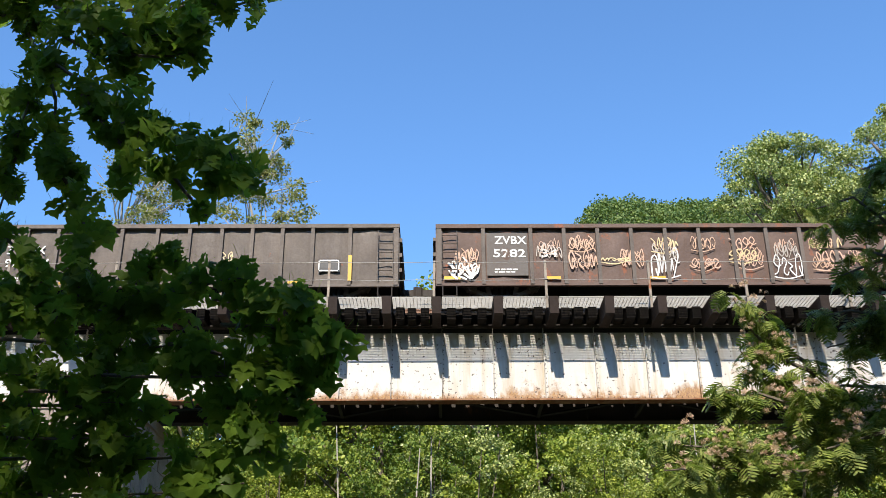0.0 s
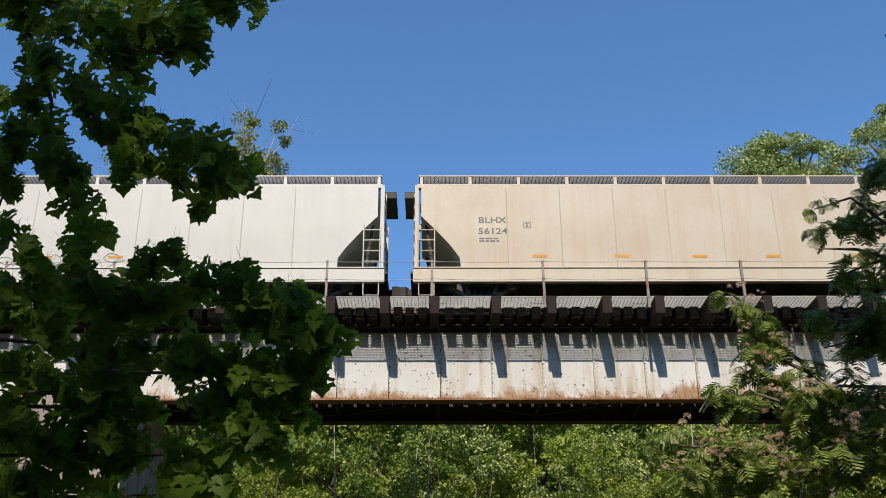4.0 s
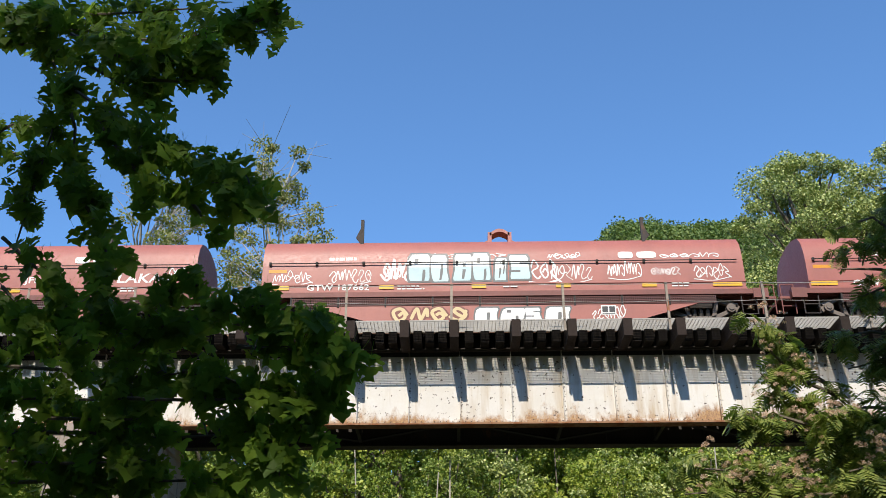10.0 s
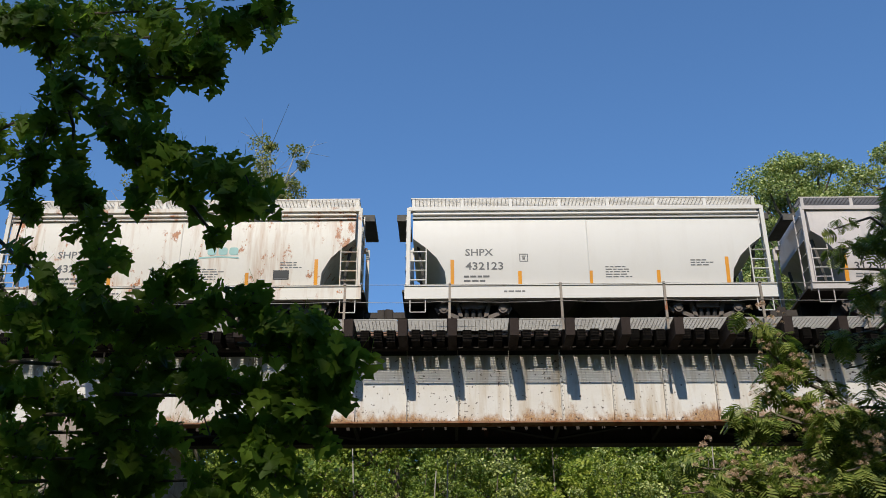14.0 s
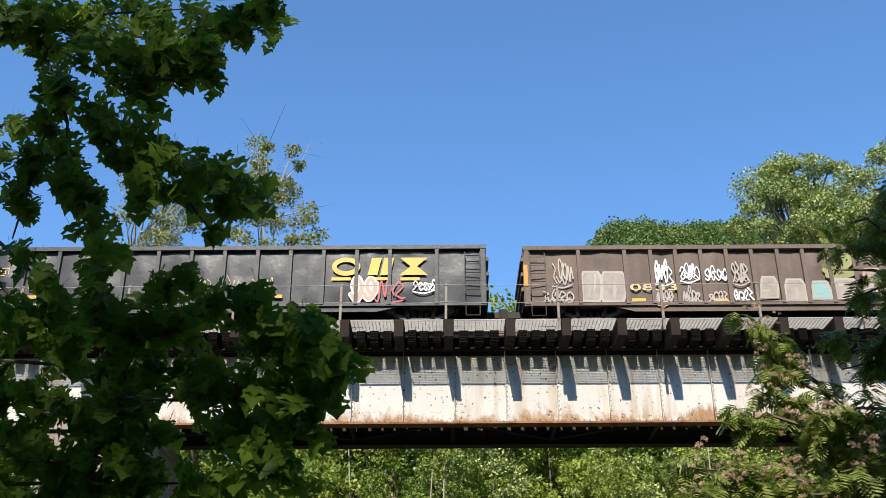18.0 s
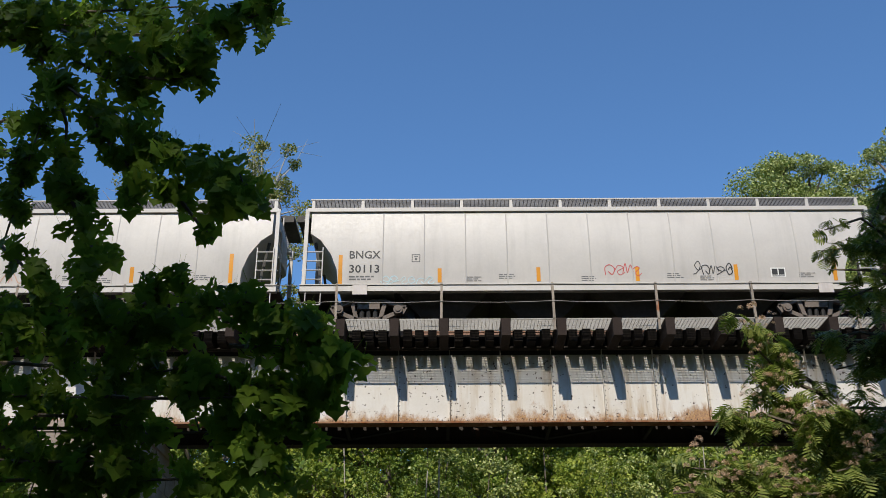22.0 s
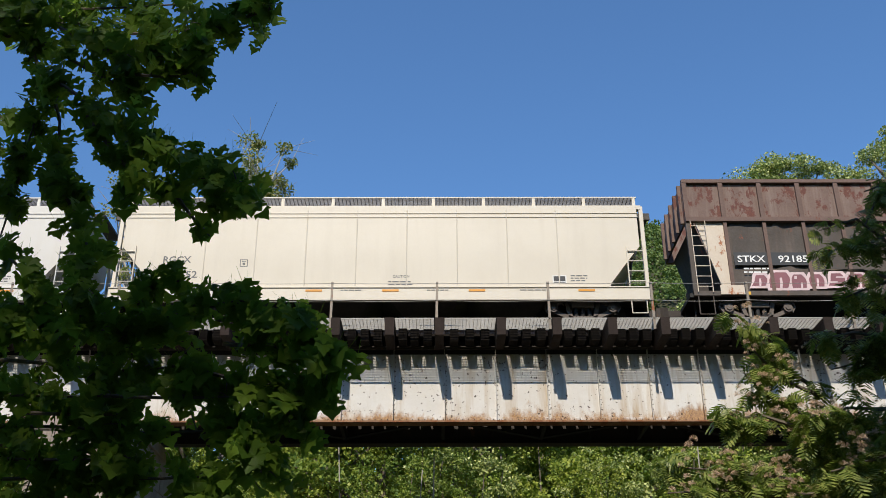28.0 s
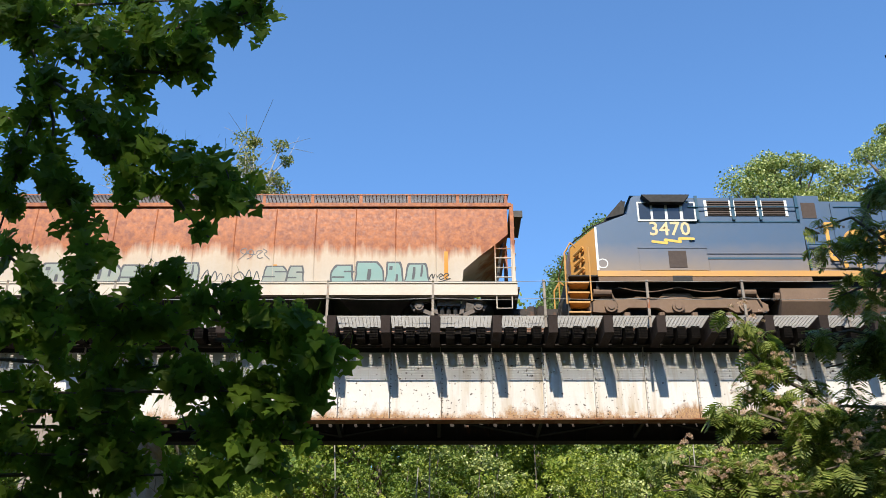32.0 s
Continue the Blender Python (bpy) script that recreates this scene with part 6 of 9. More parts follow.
for k, (a, b, z0, z1, m2) in enumerate(((-9.2, -8.6, 1.2, 2.0, P_PALETAG), (-9.5, -8.6, 0.65, 1.05, P_PALETAG), (-6.1, -5.55, 1.25, 2.0, M_WHITE), (-5.35, -4.75, 1.35, 1.9, M_WHITE), (-4.6, -3.9, 1.3, 1.8, M_WHITE),
                                       (-5.3, -4.8, 0.6, 1.1, P_PALETAG), (-4.55, -3.95, 0.6, 0.95, P_PALETAG), (-3.75, -3.25, 1.25, 1.85, P_PALETAG), (-3.8, -3.2, 0.65, 1.05, M_WHITE), (-6.2, -5.6, 0.6, 1.0, P_PALETAG), (6.5, 7.1, 0.65, 1.3, P_PALETAG))):
    scrawl(g11, a, b, z0, z1, m2, ON_PANEL, 610 + k, 4, 0.042)
    if k % 2:
        scrawl(g11, a + 0.05, b - 0.05, z0 - 0.02, (z0 + z1) / 2, m2, ON_PANEL, 640 + k, 3, 0.03)
scrawl(g11, -0.9, -0.1, 1.5, 2.05, P_OLIVESPRAY, ON_PANEL, 620, 2, 0.16)
scrawl(g11, 7.3, 8.2, 2.05, 2.25, M_WHITE, ON_PANEL, 621, 4, 0.05)
scrawl(g11, 8.5, 9.4, 2.05, 2.25, M_WHITE, ON_PANEL, 622, 4, 0.05)
for k, x in enumerate((5.0, 5.75, 6.55)):
    sh = MB()
    blob(sh, x + 0.22, 1.83, 0.5, 0.56, ON_PANEL, 0.006)
    part("emblem_shape", sh, P_BEIGEMARK, g11)
lettering(g11, "490833", -7.64, 1.00, 0.22, P_BEIGEMARK, ON_PANEL, 2.2, "car_number")
for xx, zz in [(-6.64, 0.70), (-4.18, 0.68), (-1.93, 0.67), (0.39, 0.67), (2.71, 0.65), (4.33, 0.64)]:
    reflector(g11, xx, zz, 0.42, 0.09, ON_PANEL)
reflector(g11, -10.0, 1.5, 0.12, 0.7, flat(-1.6), M_ORANGEMARK)

g12 = gondola("black gondola car with yellow lettering", -253.25, -233.2, 0.55, 2.55, [-8.52, -7.09, -6.08, -5.06, -4.05, -3.04, -2.03, -1.01, 0.0, 1.01, 2.03, 3.04, 4.05, 5.06, 6.08, 7.09, 8.52], P_BLACK, P_BLACK, P_BLACK, 12, 0.17)
for k, (xx, zz) in enumerate([(-7.94, 1.53), (-7.60, 1.53), (-6.96, 1.52), (-6.60, 1.52)]):
    patch(g12, xx, xx + 0.24, zz, zz + 0.3, P_YELLOWLOGO, ON_PANEL, "reporting_mark_bar")
lettering(g12, "49", -7.94, 1.06, 0.3, P_YELLOWLOGO, ON_PANEL, 0.58, "car_number")
lettering(g12, "17", -6.95, 1.06, 0.3, P_YELLOWLOGO, ON_PANEL, 0.45, "car_number")
lettering(g12, "51", -5.94, 1.05, 0.3, P_YELLOWLOGO, ON_PANEL, 0.45, "car_number")
for xx, zz, w in [(-9.07, 0.96, 0.48), (-6.67, 0.91, 0.45), (-3.61, 0.90, 0.4), (-1.59, 0.89, 0.45), (1.54, 0.89, 0.5), (3.64, 0.88, 0.45)]:
    reflector(g12, xx, zz, w, 0.11 if w < 0.48 else 0.2, ON_PANEL)
for k, (xx, zz) in enumerate([(5.35, 1.59), (6.48, 1.59), (7.44, 1.58)]):
    patch(g12, xx - 0.02, xx + 0.56, zz - 0.2, zz - 0.1, P_YELLOWLOGO, ON_PANEL, "emblem_bar")
emblem_row(g12, 5.30, 1.56, 3.0, 0.58, P_YELLOWLOGO, ON_PANEL, 0.15)
scrawl(g12, -9.75, -8.85, 1.85, 2.3, M_WHITE, ON_PANEL, 700, 4, 0.1)
scrawl(g12, -9.1, -8.55, 1.4, 1.75, M_WHITE, ON_PANEL, 701, 3, 0.09)
scrawl(g12, -3.6, -2.8, 0.68, 1.0, P_CYAN, ON_PANEL, 702, 5, 0.05)
for k, x in enumerate((-0.3, 1.1, 1.9, 2.9)):
    scrawl(g12, x, x + 0.65, 0.95, 1.5, P_BEIGEMARK, ON_PANEL, 703 + k, 3, 0.018)
mural(g12, 5.9, 6.7, 0.65, 1.5, [P_LILAC], M_WHITE, ON_PANEL, 709, 2, 0.1)
scrawl(g12, 6.0, 7.5, 0.7, 1.4, P_REDSPRAY, ON_PANEL, 710, 4, 0.05)
scrawl(g12, 7.8, 8.5, 1.05, 1.35, M_WHITE, ON_PANEL, 711, 5, 0.045)
stencil(g12, -4.77, 1.62, ON_PANEL, P_BEIGEMARK, 0.26)
small_print(g12, -4.94, 1.32, 0.5, 2, P_BEIGEMARK, ON_PANEL, 712, 0.06, 0.14)
small_print(g12, -3.84, 1.28, 0.5, 2, P_ORANGESPRAY, ON_PANEL, 713, 0.06, 0.12)

# yellow boxcar
b13 = boxcar("yellow high-roofed boxcar with black plug doors and graffiti", -272.87, -254.37, 0.42, 4.86, 17, lambda i: P_YELLOW, P_YELLOW, (-2.75, 2.0), P_YELLOWEND, 13)
part("side_band", MB().box(-9.2, 9.2, -1.60, -1.592, 4.70, 4.84), P_YELLOW, b13)
for (a, b) in ((-2.7, -0.42), (-0.32, 1.95)):
    d = part("plug_door", MB().box(a, b, -1.63, -1.575, 0.62, 4.62), P_DOORBLACK, b13, "black plug door")
    for z in (0.72, 1.3, 2.1, 2.6, 3.35, 4.1, 4.5):
        part("door_bar", MB().box(a + 0.03, b - 0.03, -1.665, -1.632, z, z + 0.07), P_DOORBLACK, d)
    for k in range(4):
        x = a + 0.1 + (b - a - 0.2) * k / 3
        part("lock_rod", MB().tube((x, -1.68, 0.6), (x, -1.68, 4.6), 0.022, 6), P_DOORBLACK, d)
    part("door_handle", MB().box((a + b) / 2 - 0.15, (a + b) / 2 + 0.25, -1.74, -1.67, 1.75, 2.1).tube(((a + b) / 2, -1.8, 1.9), ((a + b) / 2, -1.7, 1.9), 0.16, 10), P_DOORBLACK, d)
DOOR = flat(-1.632)
for x, lines in ((-2.2, ("-IMPORTANT-", "CLOSE THIS DOOR", "BEFORE CLOSING", "MAIN DOOR")), (0.1, ("CLOSE AND LOCK", "BOTH DOORS", "BEFORE", "MOVING CAR"))):
    for k, tx in enumerate(lines):
        w = 0.085 * len(tx)
        lettering(b13, tx, x + 0.62 - w / 2, 3.93 - 0.14 * k, 0.1, M_WHITE, DOOR, w, "door_notice")
small_print(b13, 0.95, 2.95, 0.9, 3, M_WHITE, DOOR, 800)
lettering(b13, "Railcar Pooling", 5.77, 2.81, 0.22, M_GREYMARK, ON_PANEL, 2.0, "slogan", 0.2)
lettering(b13, "Experts", 6.32, 2.50, 0.22, M_GREYMARK, ON_PANEL, 0.95, "slogan", 0.2)
small_print(b13, 6.37, 2.21, 0.9, 1, M_GREYMARK, ON_PANEL, 801, 0.13, 0.2)
for xx, zz in [(5.60, 3.40)]:
    patch(b13, xx, xx + 2.3, zz, zz + 0.5, M_GREYMARK, ON_PANEL, "emblem_plate")
    for k in range(3):
        sh = MB()
        x = xx + 0.18 + 0.72 * k
        blob(sh, x + 0.25, zz + 0.25, 0.58, 0.34, ON_PANEL, 0.009)
        part("emblem_shape", sh, M_WHITE, b13)
XC, ZC = -6.05, 3.62
for (a, b, m2) in (((-0.62, 0.5), (0.3, -0.48), P_BLUESPRAY), ((0.62, 0.5), (-0.3, -0.48), P_BLUESPRAY), ((-0.72, 0.32), (-0.05, 0.0), P_REDSPRAY), ((0.72, 0.32), (0.05, 0.0), P_REDSPRAY), ((-0.62, -0.42), (-0.08, -0.05), P_REDSPRAY), ((0.62, -0.42), (0.08, -0.05), P_BLUESPRAY)):
    sh = MB()
    ribbon(sh, [(XC + a[0], ZC + a[1]), (XC + b[0], ZC + b[1])], 0.13, ON_PANEL, 0.006)
    part("crossed_arrow", sh, m2, b13)
for tx, x, z in (("next", -8.05, 3.62), ("load", -8.05, 3.38), ("any", -4.75, 3.62), ("road", -4.8, 3.38)):
    lettering(b13, tx, x, z, 0.18, M_GREYMARK, ON_PANEL, 0.6, "slogan")
for x in (-6.9, -6.55, -5.95, -5.55):
    patch(b13, x, x + 0.28, 2.5, 2.82, M_GREYMARK, ON_PANEL, "reporting_mark_bar")
patch(b13, -7.0, -4.0, 2.0, 2.4, M_GREYMARK, ON_PANEL, "number_band")
for tx, x in (("66", -6.9), ("55", -5.95), ("29", -4.95)):
    lettering(b13, tx, x, 2.06, 0.27, M_WHITE, flat(-1.552), 0.55, "car_number")
painted_blocks(b13, -8.3, -3.05, 0.62, 2.05, [P_TANSPRAY], P_CHARCOAL, ON_PANEL, 810, 6, P_LILAC)
painted_blocks(b13, -2.68, 1.92, 0.66, 2.3, [P_CYAN], M_BLACKMARK, flat(-1.69), 811, 5, P_BLUEPALE)
painted_blocks(b13, 2.3, 7.0, 0.62, 2.15, [P_CHALK], P_CHARCOAL, ON_PANEL, 812, 5, P_GREENSPRAY, P_LILAC)
scrawl(b13, -8.5, -7.8, 2.5, 2.85, M_GREYMARK, ON_PANEL, 813, 4, 0.025)
for k in range(4):
    scrawl(b13, 8.2, 9.0, 3.5 + 0.24 * k, 3.68 + 0.24 * k, M_WHITE, ON_PANEL, 814 + k, 4, 0.03)
small_print(b13, 7.6, 2.2, 0.9, 8, P_REDSPRAY, ON_PANEL, 820, 0.04, 0.14)
for x in (-7.6, -2.4, 3.2, 5.9, 8.2):
    reflector(b13, x, 0.63, 0.4, 0.13, flat(-1.60))
data_plate(b13, 6.9, 1.15, flat(-1.58), M_WHITE, 0.5, 0.34)
for e in (-1, 1):
    part("yellow_ladder_panel", MB().box(e * 8.75 - 0.3, e * 8.75 + 0.3, -1.60, -1.592, 0.75, 2.45), P_YELLOW, b13)

# silver rounded hoppers
h14, s14 = hopper("light silver rounded covered hopper car", -291.5, -274.1, P_SILVER2, P_UNDER, True, 3.82, (0.98, 1.20), None, 4, None, 12)
silver_marks(h14, s14, "30113", 540)
scrawl(h14, 0.4, 1.5, 1.5, 1.85, P_REDSPRAY, s14, 841, 4, 0.025)
scrawl(h14, 3.1, 4.3, 1.5, 1.85, M_BLACKMARK, s14, 842, 5, 0.03)
scrawl(h14, -6.4, -4.8, 1.25, 1.5, P_CYAN, s14, 843, 6, 0.025)
h15, s15 = hopper("light silver rounded covered hopper car", -309.85, -292.45, P_SILVER2, P_UNDER, True, 3.82, (0.98, 1.20), None, 4, None, 12)
silver_marks(h15, s15, "31625", 560)
for k, (a, b) in enumerate(((-6.0, -4.6), (-4.4, -3.0), (-2.5, -1.5), (-1.2, 1.3))):
    scrawl(h15, a, b, 1.28, 1.68, P_LILAC if k != 2 else P_REDSPRAY, s15, 850 + k, 4 if k != 2 else 3, 0.028)

# black tank car
n16 = car_thing("tank_car", "black cylindrical tank car with white lettering", "tank car", -319.33)
TR, TZ, TH = 1.58, 2.14, 7.75


def tank_side(z):
    return -math.sqrt(max(0.0, TR * TR - (z - TZ) ** 2))


tk = MB()
rings = []
for f, r in ((0.0, 0.05), (0.08, 0.55), (0.22, 0.9), (0.42, 1.22), (0.62, 1.41), (0.8, 1.5)):
    rings.append((-TH + f - 0.1, r * TR / 1.5))
rings = rings + [(x, TR) for x in (-4.5, -1.5, 1.5, 4.5)] + [(-x, r) for x, r in rings[::-1]]
tk.loft([[(x, r * math.cos(2 * math.pi * i / 40), TZ + r * math.sin(2 * math.pi * i / 40)) for i in range(40)] for x, r in rings])
tk.smooth = True
part("tank", tk, P_BLACKTANK, n16)
for x in (-4.6, -1.6, 1.6, 4.6):
    sm = MB()
    for i in range(40):
        a, b = 2 * math.pi * i / 40, 2 * math.pi * (i + 1) / 40
        sm.add([(x - 0.012, (TR + 0.004) * math.cos(a), TZ + (TR + 0.004) * math.sin(a)), (x + 0.012, (TR + 0.004) * math.cos(a), TZ + (TR + 0.004) * math.sin(a)), (x + 0.012, (TR + 0.004) * math.cos(b), TZ + (TR + 0.004) * math.sin(b)), (x - 0.012, (TR + 0.004) * math.cos(b), TZ + (TR + 0.004) * math.sin(b))], [(0, 1, 2, 3)])
    part("weld_seam", sm, P_BLACKTANK, n16)
for e in (-1, 1):
    part("saddle", MB().prism([(e * 6.1 - 0.5, 0.55), (e * 6.1 + 0.5, 0.55), (e * 6.1 + 0.35, 1.35), (e * 6.1 - 0.35, 1.35)], -0.6, 0.6), M_DARK, n16)
    part("stub_sill", MB().box(min(e * 5.2, e * 8.0), max(e * 5.2, e * 8.0), -0.35, 0.35, 0.55, 0.95).box(min(e * 7.2, e * 8.0), max(e * 7.2, e * 8.0), -1.35, 1.35, 0.78, 0.86), M_DARK, n16)
    part("end_handrail", MB().path([(e * 7.9, -1.4, 0.3), (e * 7.9, -1.4, 1.35), (e * 7.3, -1.45, 1.35)], 0.022, 5).path([(e * 7.5, -1.4, 0.3), (e * 7.5, -1.4, 0.9)], 0.02, 5).tube((e * 7.9, -1.4, 0.3), (e * 7.5, -1.4, 0.3), 0.02, 5).tube((e * 7.9, -1.4, 0.6), (e * 7.5, -1.4, 0.6), 0.02, 5), M_STEEL, n16)
    bogie(n16, e * 6.1)
part("side_handrail", MB().tube((-7.3, -1.66, 1.33), (7.3, -1.66, 1.33), 0.02, 6), P_BLACKTANK, n16)
couplers(n16, 7.75, 0.15)
ladder(n16, 0.35, -1.66, 0.35, 3.0, 0.46, 9, M_GREYMARK, r=0.02)
part("ladder_top", MB().tube((0.12, -1.66, 3.0), (0.12, -0.85, 3.75), 0.02, 5).tube((0.58, -1.66, 3.0), (0.58, -0.85, 3.75), 0.02, 5), M_GREYMARK, n16)
top = part("top_platform", MB().box(-0.9, 0.9, -0.95, 0.95, 3.74, 3.78), P_BLACKTANK, n16)
part("platform_rail", MB().path([(-0.85, -0.9, 3.78), (-0.85, -0.9, 4.45), (-0.75, -0.9, 4.55), (-0.05, -0.9, 4.55), (0.05, -0.9, 4.45), (0.05, -0.9, 3.78)], 0.024, 6).path([(0.6, -0.9, 3.78), (0.66, -0.9, 4.4), (0.76, -0.9, 4.55), (0.85, -0.9, 4.4), (0.9, -0.9, 3.78)], 0.024, 6).tube((-0.85, -0.9, 4.15), (0.05, -0.9, 4.15), 0.02, 5).path([(-0.85, 0.9, 3.78), (-0.85, 0.9, 4.55), (0.85, 0.9, 4.55), (0.85, 0.9, 3.78)], 0.024, 6), M_DARK, top)
part("valve_dome", MB().tube((-0.45, 0, 3.68), (-0.45, 0, 4.1), 0.38, 16).tube((-0.45, 0, 4.1), (-0.45, 0, 4.16), 0.30, 16), M_DARK, top)
lettering(n16, "TILX 252119", -6.59, 1.88, 0.25, M_WHITE, tank_side, 1.9, "car_number")
small_print(n16, -6.57, 1.65, 1.7, 2, M_WHITE, tank_side, 901, 0.06, 0.13)
stencil(n16, -4.41, 1.93, tank_side, M_WHITE, 0.22)
for xx, zz, hh in [(-7.65, 2.31, 0.7), (-4.55, 2.28, 0.42), (-1.73, 2.30, 0.42), (1.47, 2.29, 0.42), (4.41, 2.29, 0.42), (7.66, 2.26, 0.75)]:
    reflector(n16, xx, zz, 0.12, hh, tank_side, M_ORANGEMARK)
patch(n16, 6.15, 7.2, 1.85, 2.3, M_WHITE, tank_side, "notice_panel")
small_print(n16, 6.2, 2.18, 0.95, 4, M_GREYMARK, lambda z: tank_side(z) - 0.004, 905, 0.05, 0.1)
for x, r in ((1.9, 5), (3.6, 2), (5.0, 3)):
    small_print(n16, x, 1.55, 1.0, r, M_WHITE, tank_side, int(910 + x), 0.025, 0.07)

# tall brown chip cars
for u0, u1, num, sd, pink in ((-343.54, -328.95, "92129", 950, False), (-359.56, -344.95, "92185", 960, True)):
    skin, top_skin, ribs = (P_CHIP, P_CHIPTOP, P_CHIPRIB) if pink else (P_CHIPTAN, P_CHIPTOP2, P_CHIPRIB2)
    uc, half = (u0 + u1) / 2, (u1 - u0) / 2
    c = car_thing("chip_hopper_car", "tall weathered brown open hopper car with rusty upper sides", "hopper car", uc)
    n = 12
    rr2 = random.Random(sd)
    for s in (-1, 1):
        for k in range(n):
            a, b = -half + 2 * half * k / n, -half + 2 * half * (k + 1) / n
            part("upper_panel", MB().box(a + 0.004, b - 0.004, min(s * 1.46, s * 1.50), max(s * 1.46, s * 1.50), 3.46, 4.68), top_skin, c, "rust-red upper panel")
            if 0 < k < n - 1:
                rows = []
                for j in range(7):
                    z = 0.95 + (3.32 - 0.95) * j / 6
                    rows.append([(a + (b - a) * i / 6, s * (1.45 + min(i, 6 - i) / 3 * (0.10 * noise.noise((a + i * 0.4, z * 1.3, sd)) + 0.06 * noise.noise((a * 2 + i * 1.1, z * 3.1, sd))) + 0.01), z) for i in range(7)])
                pm = MB().loft(rows, False, False)
                pm.smooth = True
                part("side_panel", pm, skin, c)
            x = max(-half + 0.07, a)
            part("upper_rib", MB().box(x - 0.07, x + 0.07, min(s * 1.50, s * 1.585), max(s * 1.50, s * 1.585), 3.46, 4.68), ribs, c)
            if k > 0:
                part("side_rib", MB().box(a - 0.055, a + 0.055, min(s * 1.49, s * 1.565), max(s * 1.49, s * 1.565), 0.95, 3.30), ribs, c)
        part("top_chord", MB().box(-half, half, min(s * 1.44, s * 1.60), max(s * 1.44, s * 1.60), 4.68, 4.80), ribs, c)
        part("mid_rail", MB().box(-half, half, min(s * 1.44, s * 1.61), max(s * 1.44, s * 1.61), 3.31, 3.455), ribs, c)
        part("side_sill", MB().box(-half, half, min(s * 1.44, s * 1.58), max(s * 1.44, s * 1.58), 0.80, 0.95), skin, c)
    for e in (-1, 1):
        x0, x1 = e * half, e * (half - 2 * half / n)
        for s in (-1, 1):
            part("end_gusset", MB().prism([(x1, 0.95), (x1, 3.3), (e * (half - 0.3), 3.3), (e * (half - 0.85), 1.3), (e * (half - 0.95), 0.95)], s * 1.44, s * 1.50), P_PEEL, c, "peeling cream corner panel")
        part("slope_sheet", MB().loft([[(e * (half - 0.95), y, 1.0) for y in (-1.43, 1.43)], [(e * (half - 0.25), y, 3.35) for y in (-1.43, 1.43)]], False, False), skin, c)
        w = MB().box(min(x0, x0 - e * 0.06), max(x0, x0 - e * 0.06), -1.44, 1.44, 3.35, 4.7)
        for y in (-1.3, -0.65, 0.0, 0.65, 1.3):
            w.box(min(x0, x0 + e * 0.1), max(x0, x0 + e * 0.1), y - 0.05, y + 0.05, 3.35, 4.7)
        part("end_wall", w, top_skin, c)
        part("corner_post", MB().box(min(x0 - e * 0.12, x0), max(x0 - e * 0.12, x0), -1.55, -1.43, 0.9, 3.31), skin, c)
        ladder(c, e * (half - 0.35), -1.62, 0.9, 3.3, 0.45, 7, P_PEEL)
        stirrup(c, e * (half - 0.35), -1.55, 0.2, 0.85, 0.45, skin)
        part("end_platform", MB().box(min(x0 - e * 1.0, x0 + e * 0.1), max(x0 - e * 1.0, x0 + e * 0.1), -1.44, 1.44, 0.8, 0.93), M_DARK, c)
        part("brake_platform", MB().box(min(x0 - e * 0.7, x0 - e * 0.2), max(x0 - e * 0.7, x0 - e * 0.2), -0.7, 0.2, 0.95, 1.6).tube((x0 - e * 0.1, -1.1, 0.3), (x0 - e * 0.1, -1.1, 1.9), 0.03, 6), M_STEEL, c)
        part("jack_block", MB().box(min(x0 - e * 1.55, x0 - e * 0.8), max(x0 - e * 1.55, x0 - e * 0.8), -1.62, -1.585, 0.82, 1.12), P_PEEL, c)
        bogie(c, e * (half - 1.95))
    part("floor", MB().box(-half + 0.9, half - 0.9, -1.42, 1.42, 1.0, 1.1), M_DARK, c)
    part("underframe", MB().box(-half, half, -0.32, 0.32, 0.5, 0.8), M_DARK, c)
    for k in range(3):
        xc = -3.6 + 3.6 * k
        part("hopper_bay", MB().loft([[(xc - 0.4, -0.6, 0.2), (xc + 0.4, -0.6, 0.2), (xc + 0.4, 0.6, 0.2), (xc - 0.4, 0.6, 0.2)], [(xc - 1.6, -1.4, 0.98), (xc + 1.6, -1.4, 0.98), (xc + 1.6, 1.4, 0.98), (xc - 1.6, 1.4, 0.98)]]), M_DARK, c)
    couplers(c, half, 0.05)
    CP = flat(-1.535)
    patch(c, -5.95, -3.55, 1.82, 2.25, M_BLACKMARK, CP, "number_panel")
    lettering(c, "STKX", -5.85, 1.92, 0.22, M_WHITE, flat(-1.545), 0.85, "reporting_mark")
    lettering(c, num, -4.6, 1.92, 0.22, M_WHITE, flat(-1.545), 0.9, "car_number")
    small_print(c, -5.7, 1.68, 0.9, 2, M_WHITE, CP, sd + 1, 0.05, 0.12)
    for x in (-5.9, -0.2, 2.3, 5.4):
        reflector(c, x, 0.87, 0.6, 0.1, flat(-1.585))
    if pink:
        painted_blocks(c, -5.6, -2.0, 1.0, 1.65, [P_PINKSPRAY], P_PINKLINE, CP, 962, 6, round_top=True, line=0.07)
        painted_blocks(c, -0.7, 1.2, 1.0, 1.75, [M_WHITE], M_GREYMARK, CP, 963, 3, line=0.05)
        painted_blocks(c, 2.3, 4.6, 1.0, 1.75, [M_WHITE], M_GREYMARK, CP, 964, 3, line=0.05)
        patch(c, -0.6, 1.6, 2.1, 2.8, M_BLACKMARK, CP, "painted_out_patch")
    else:
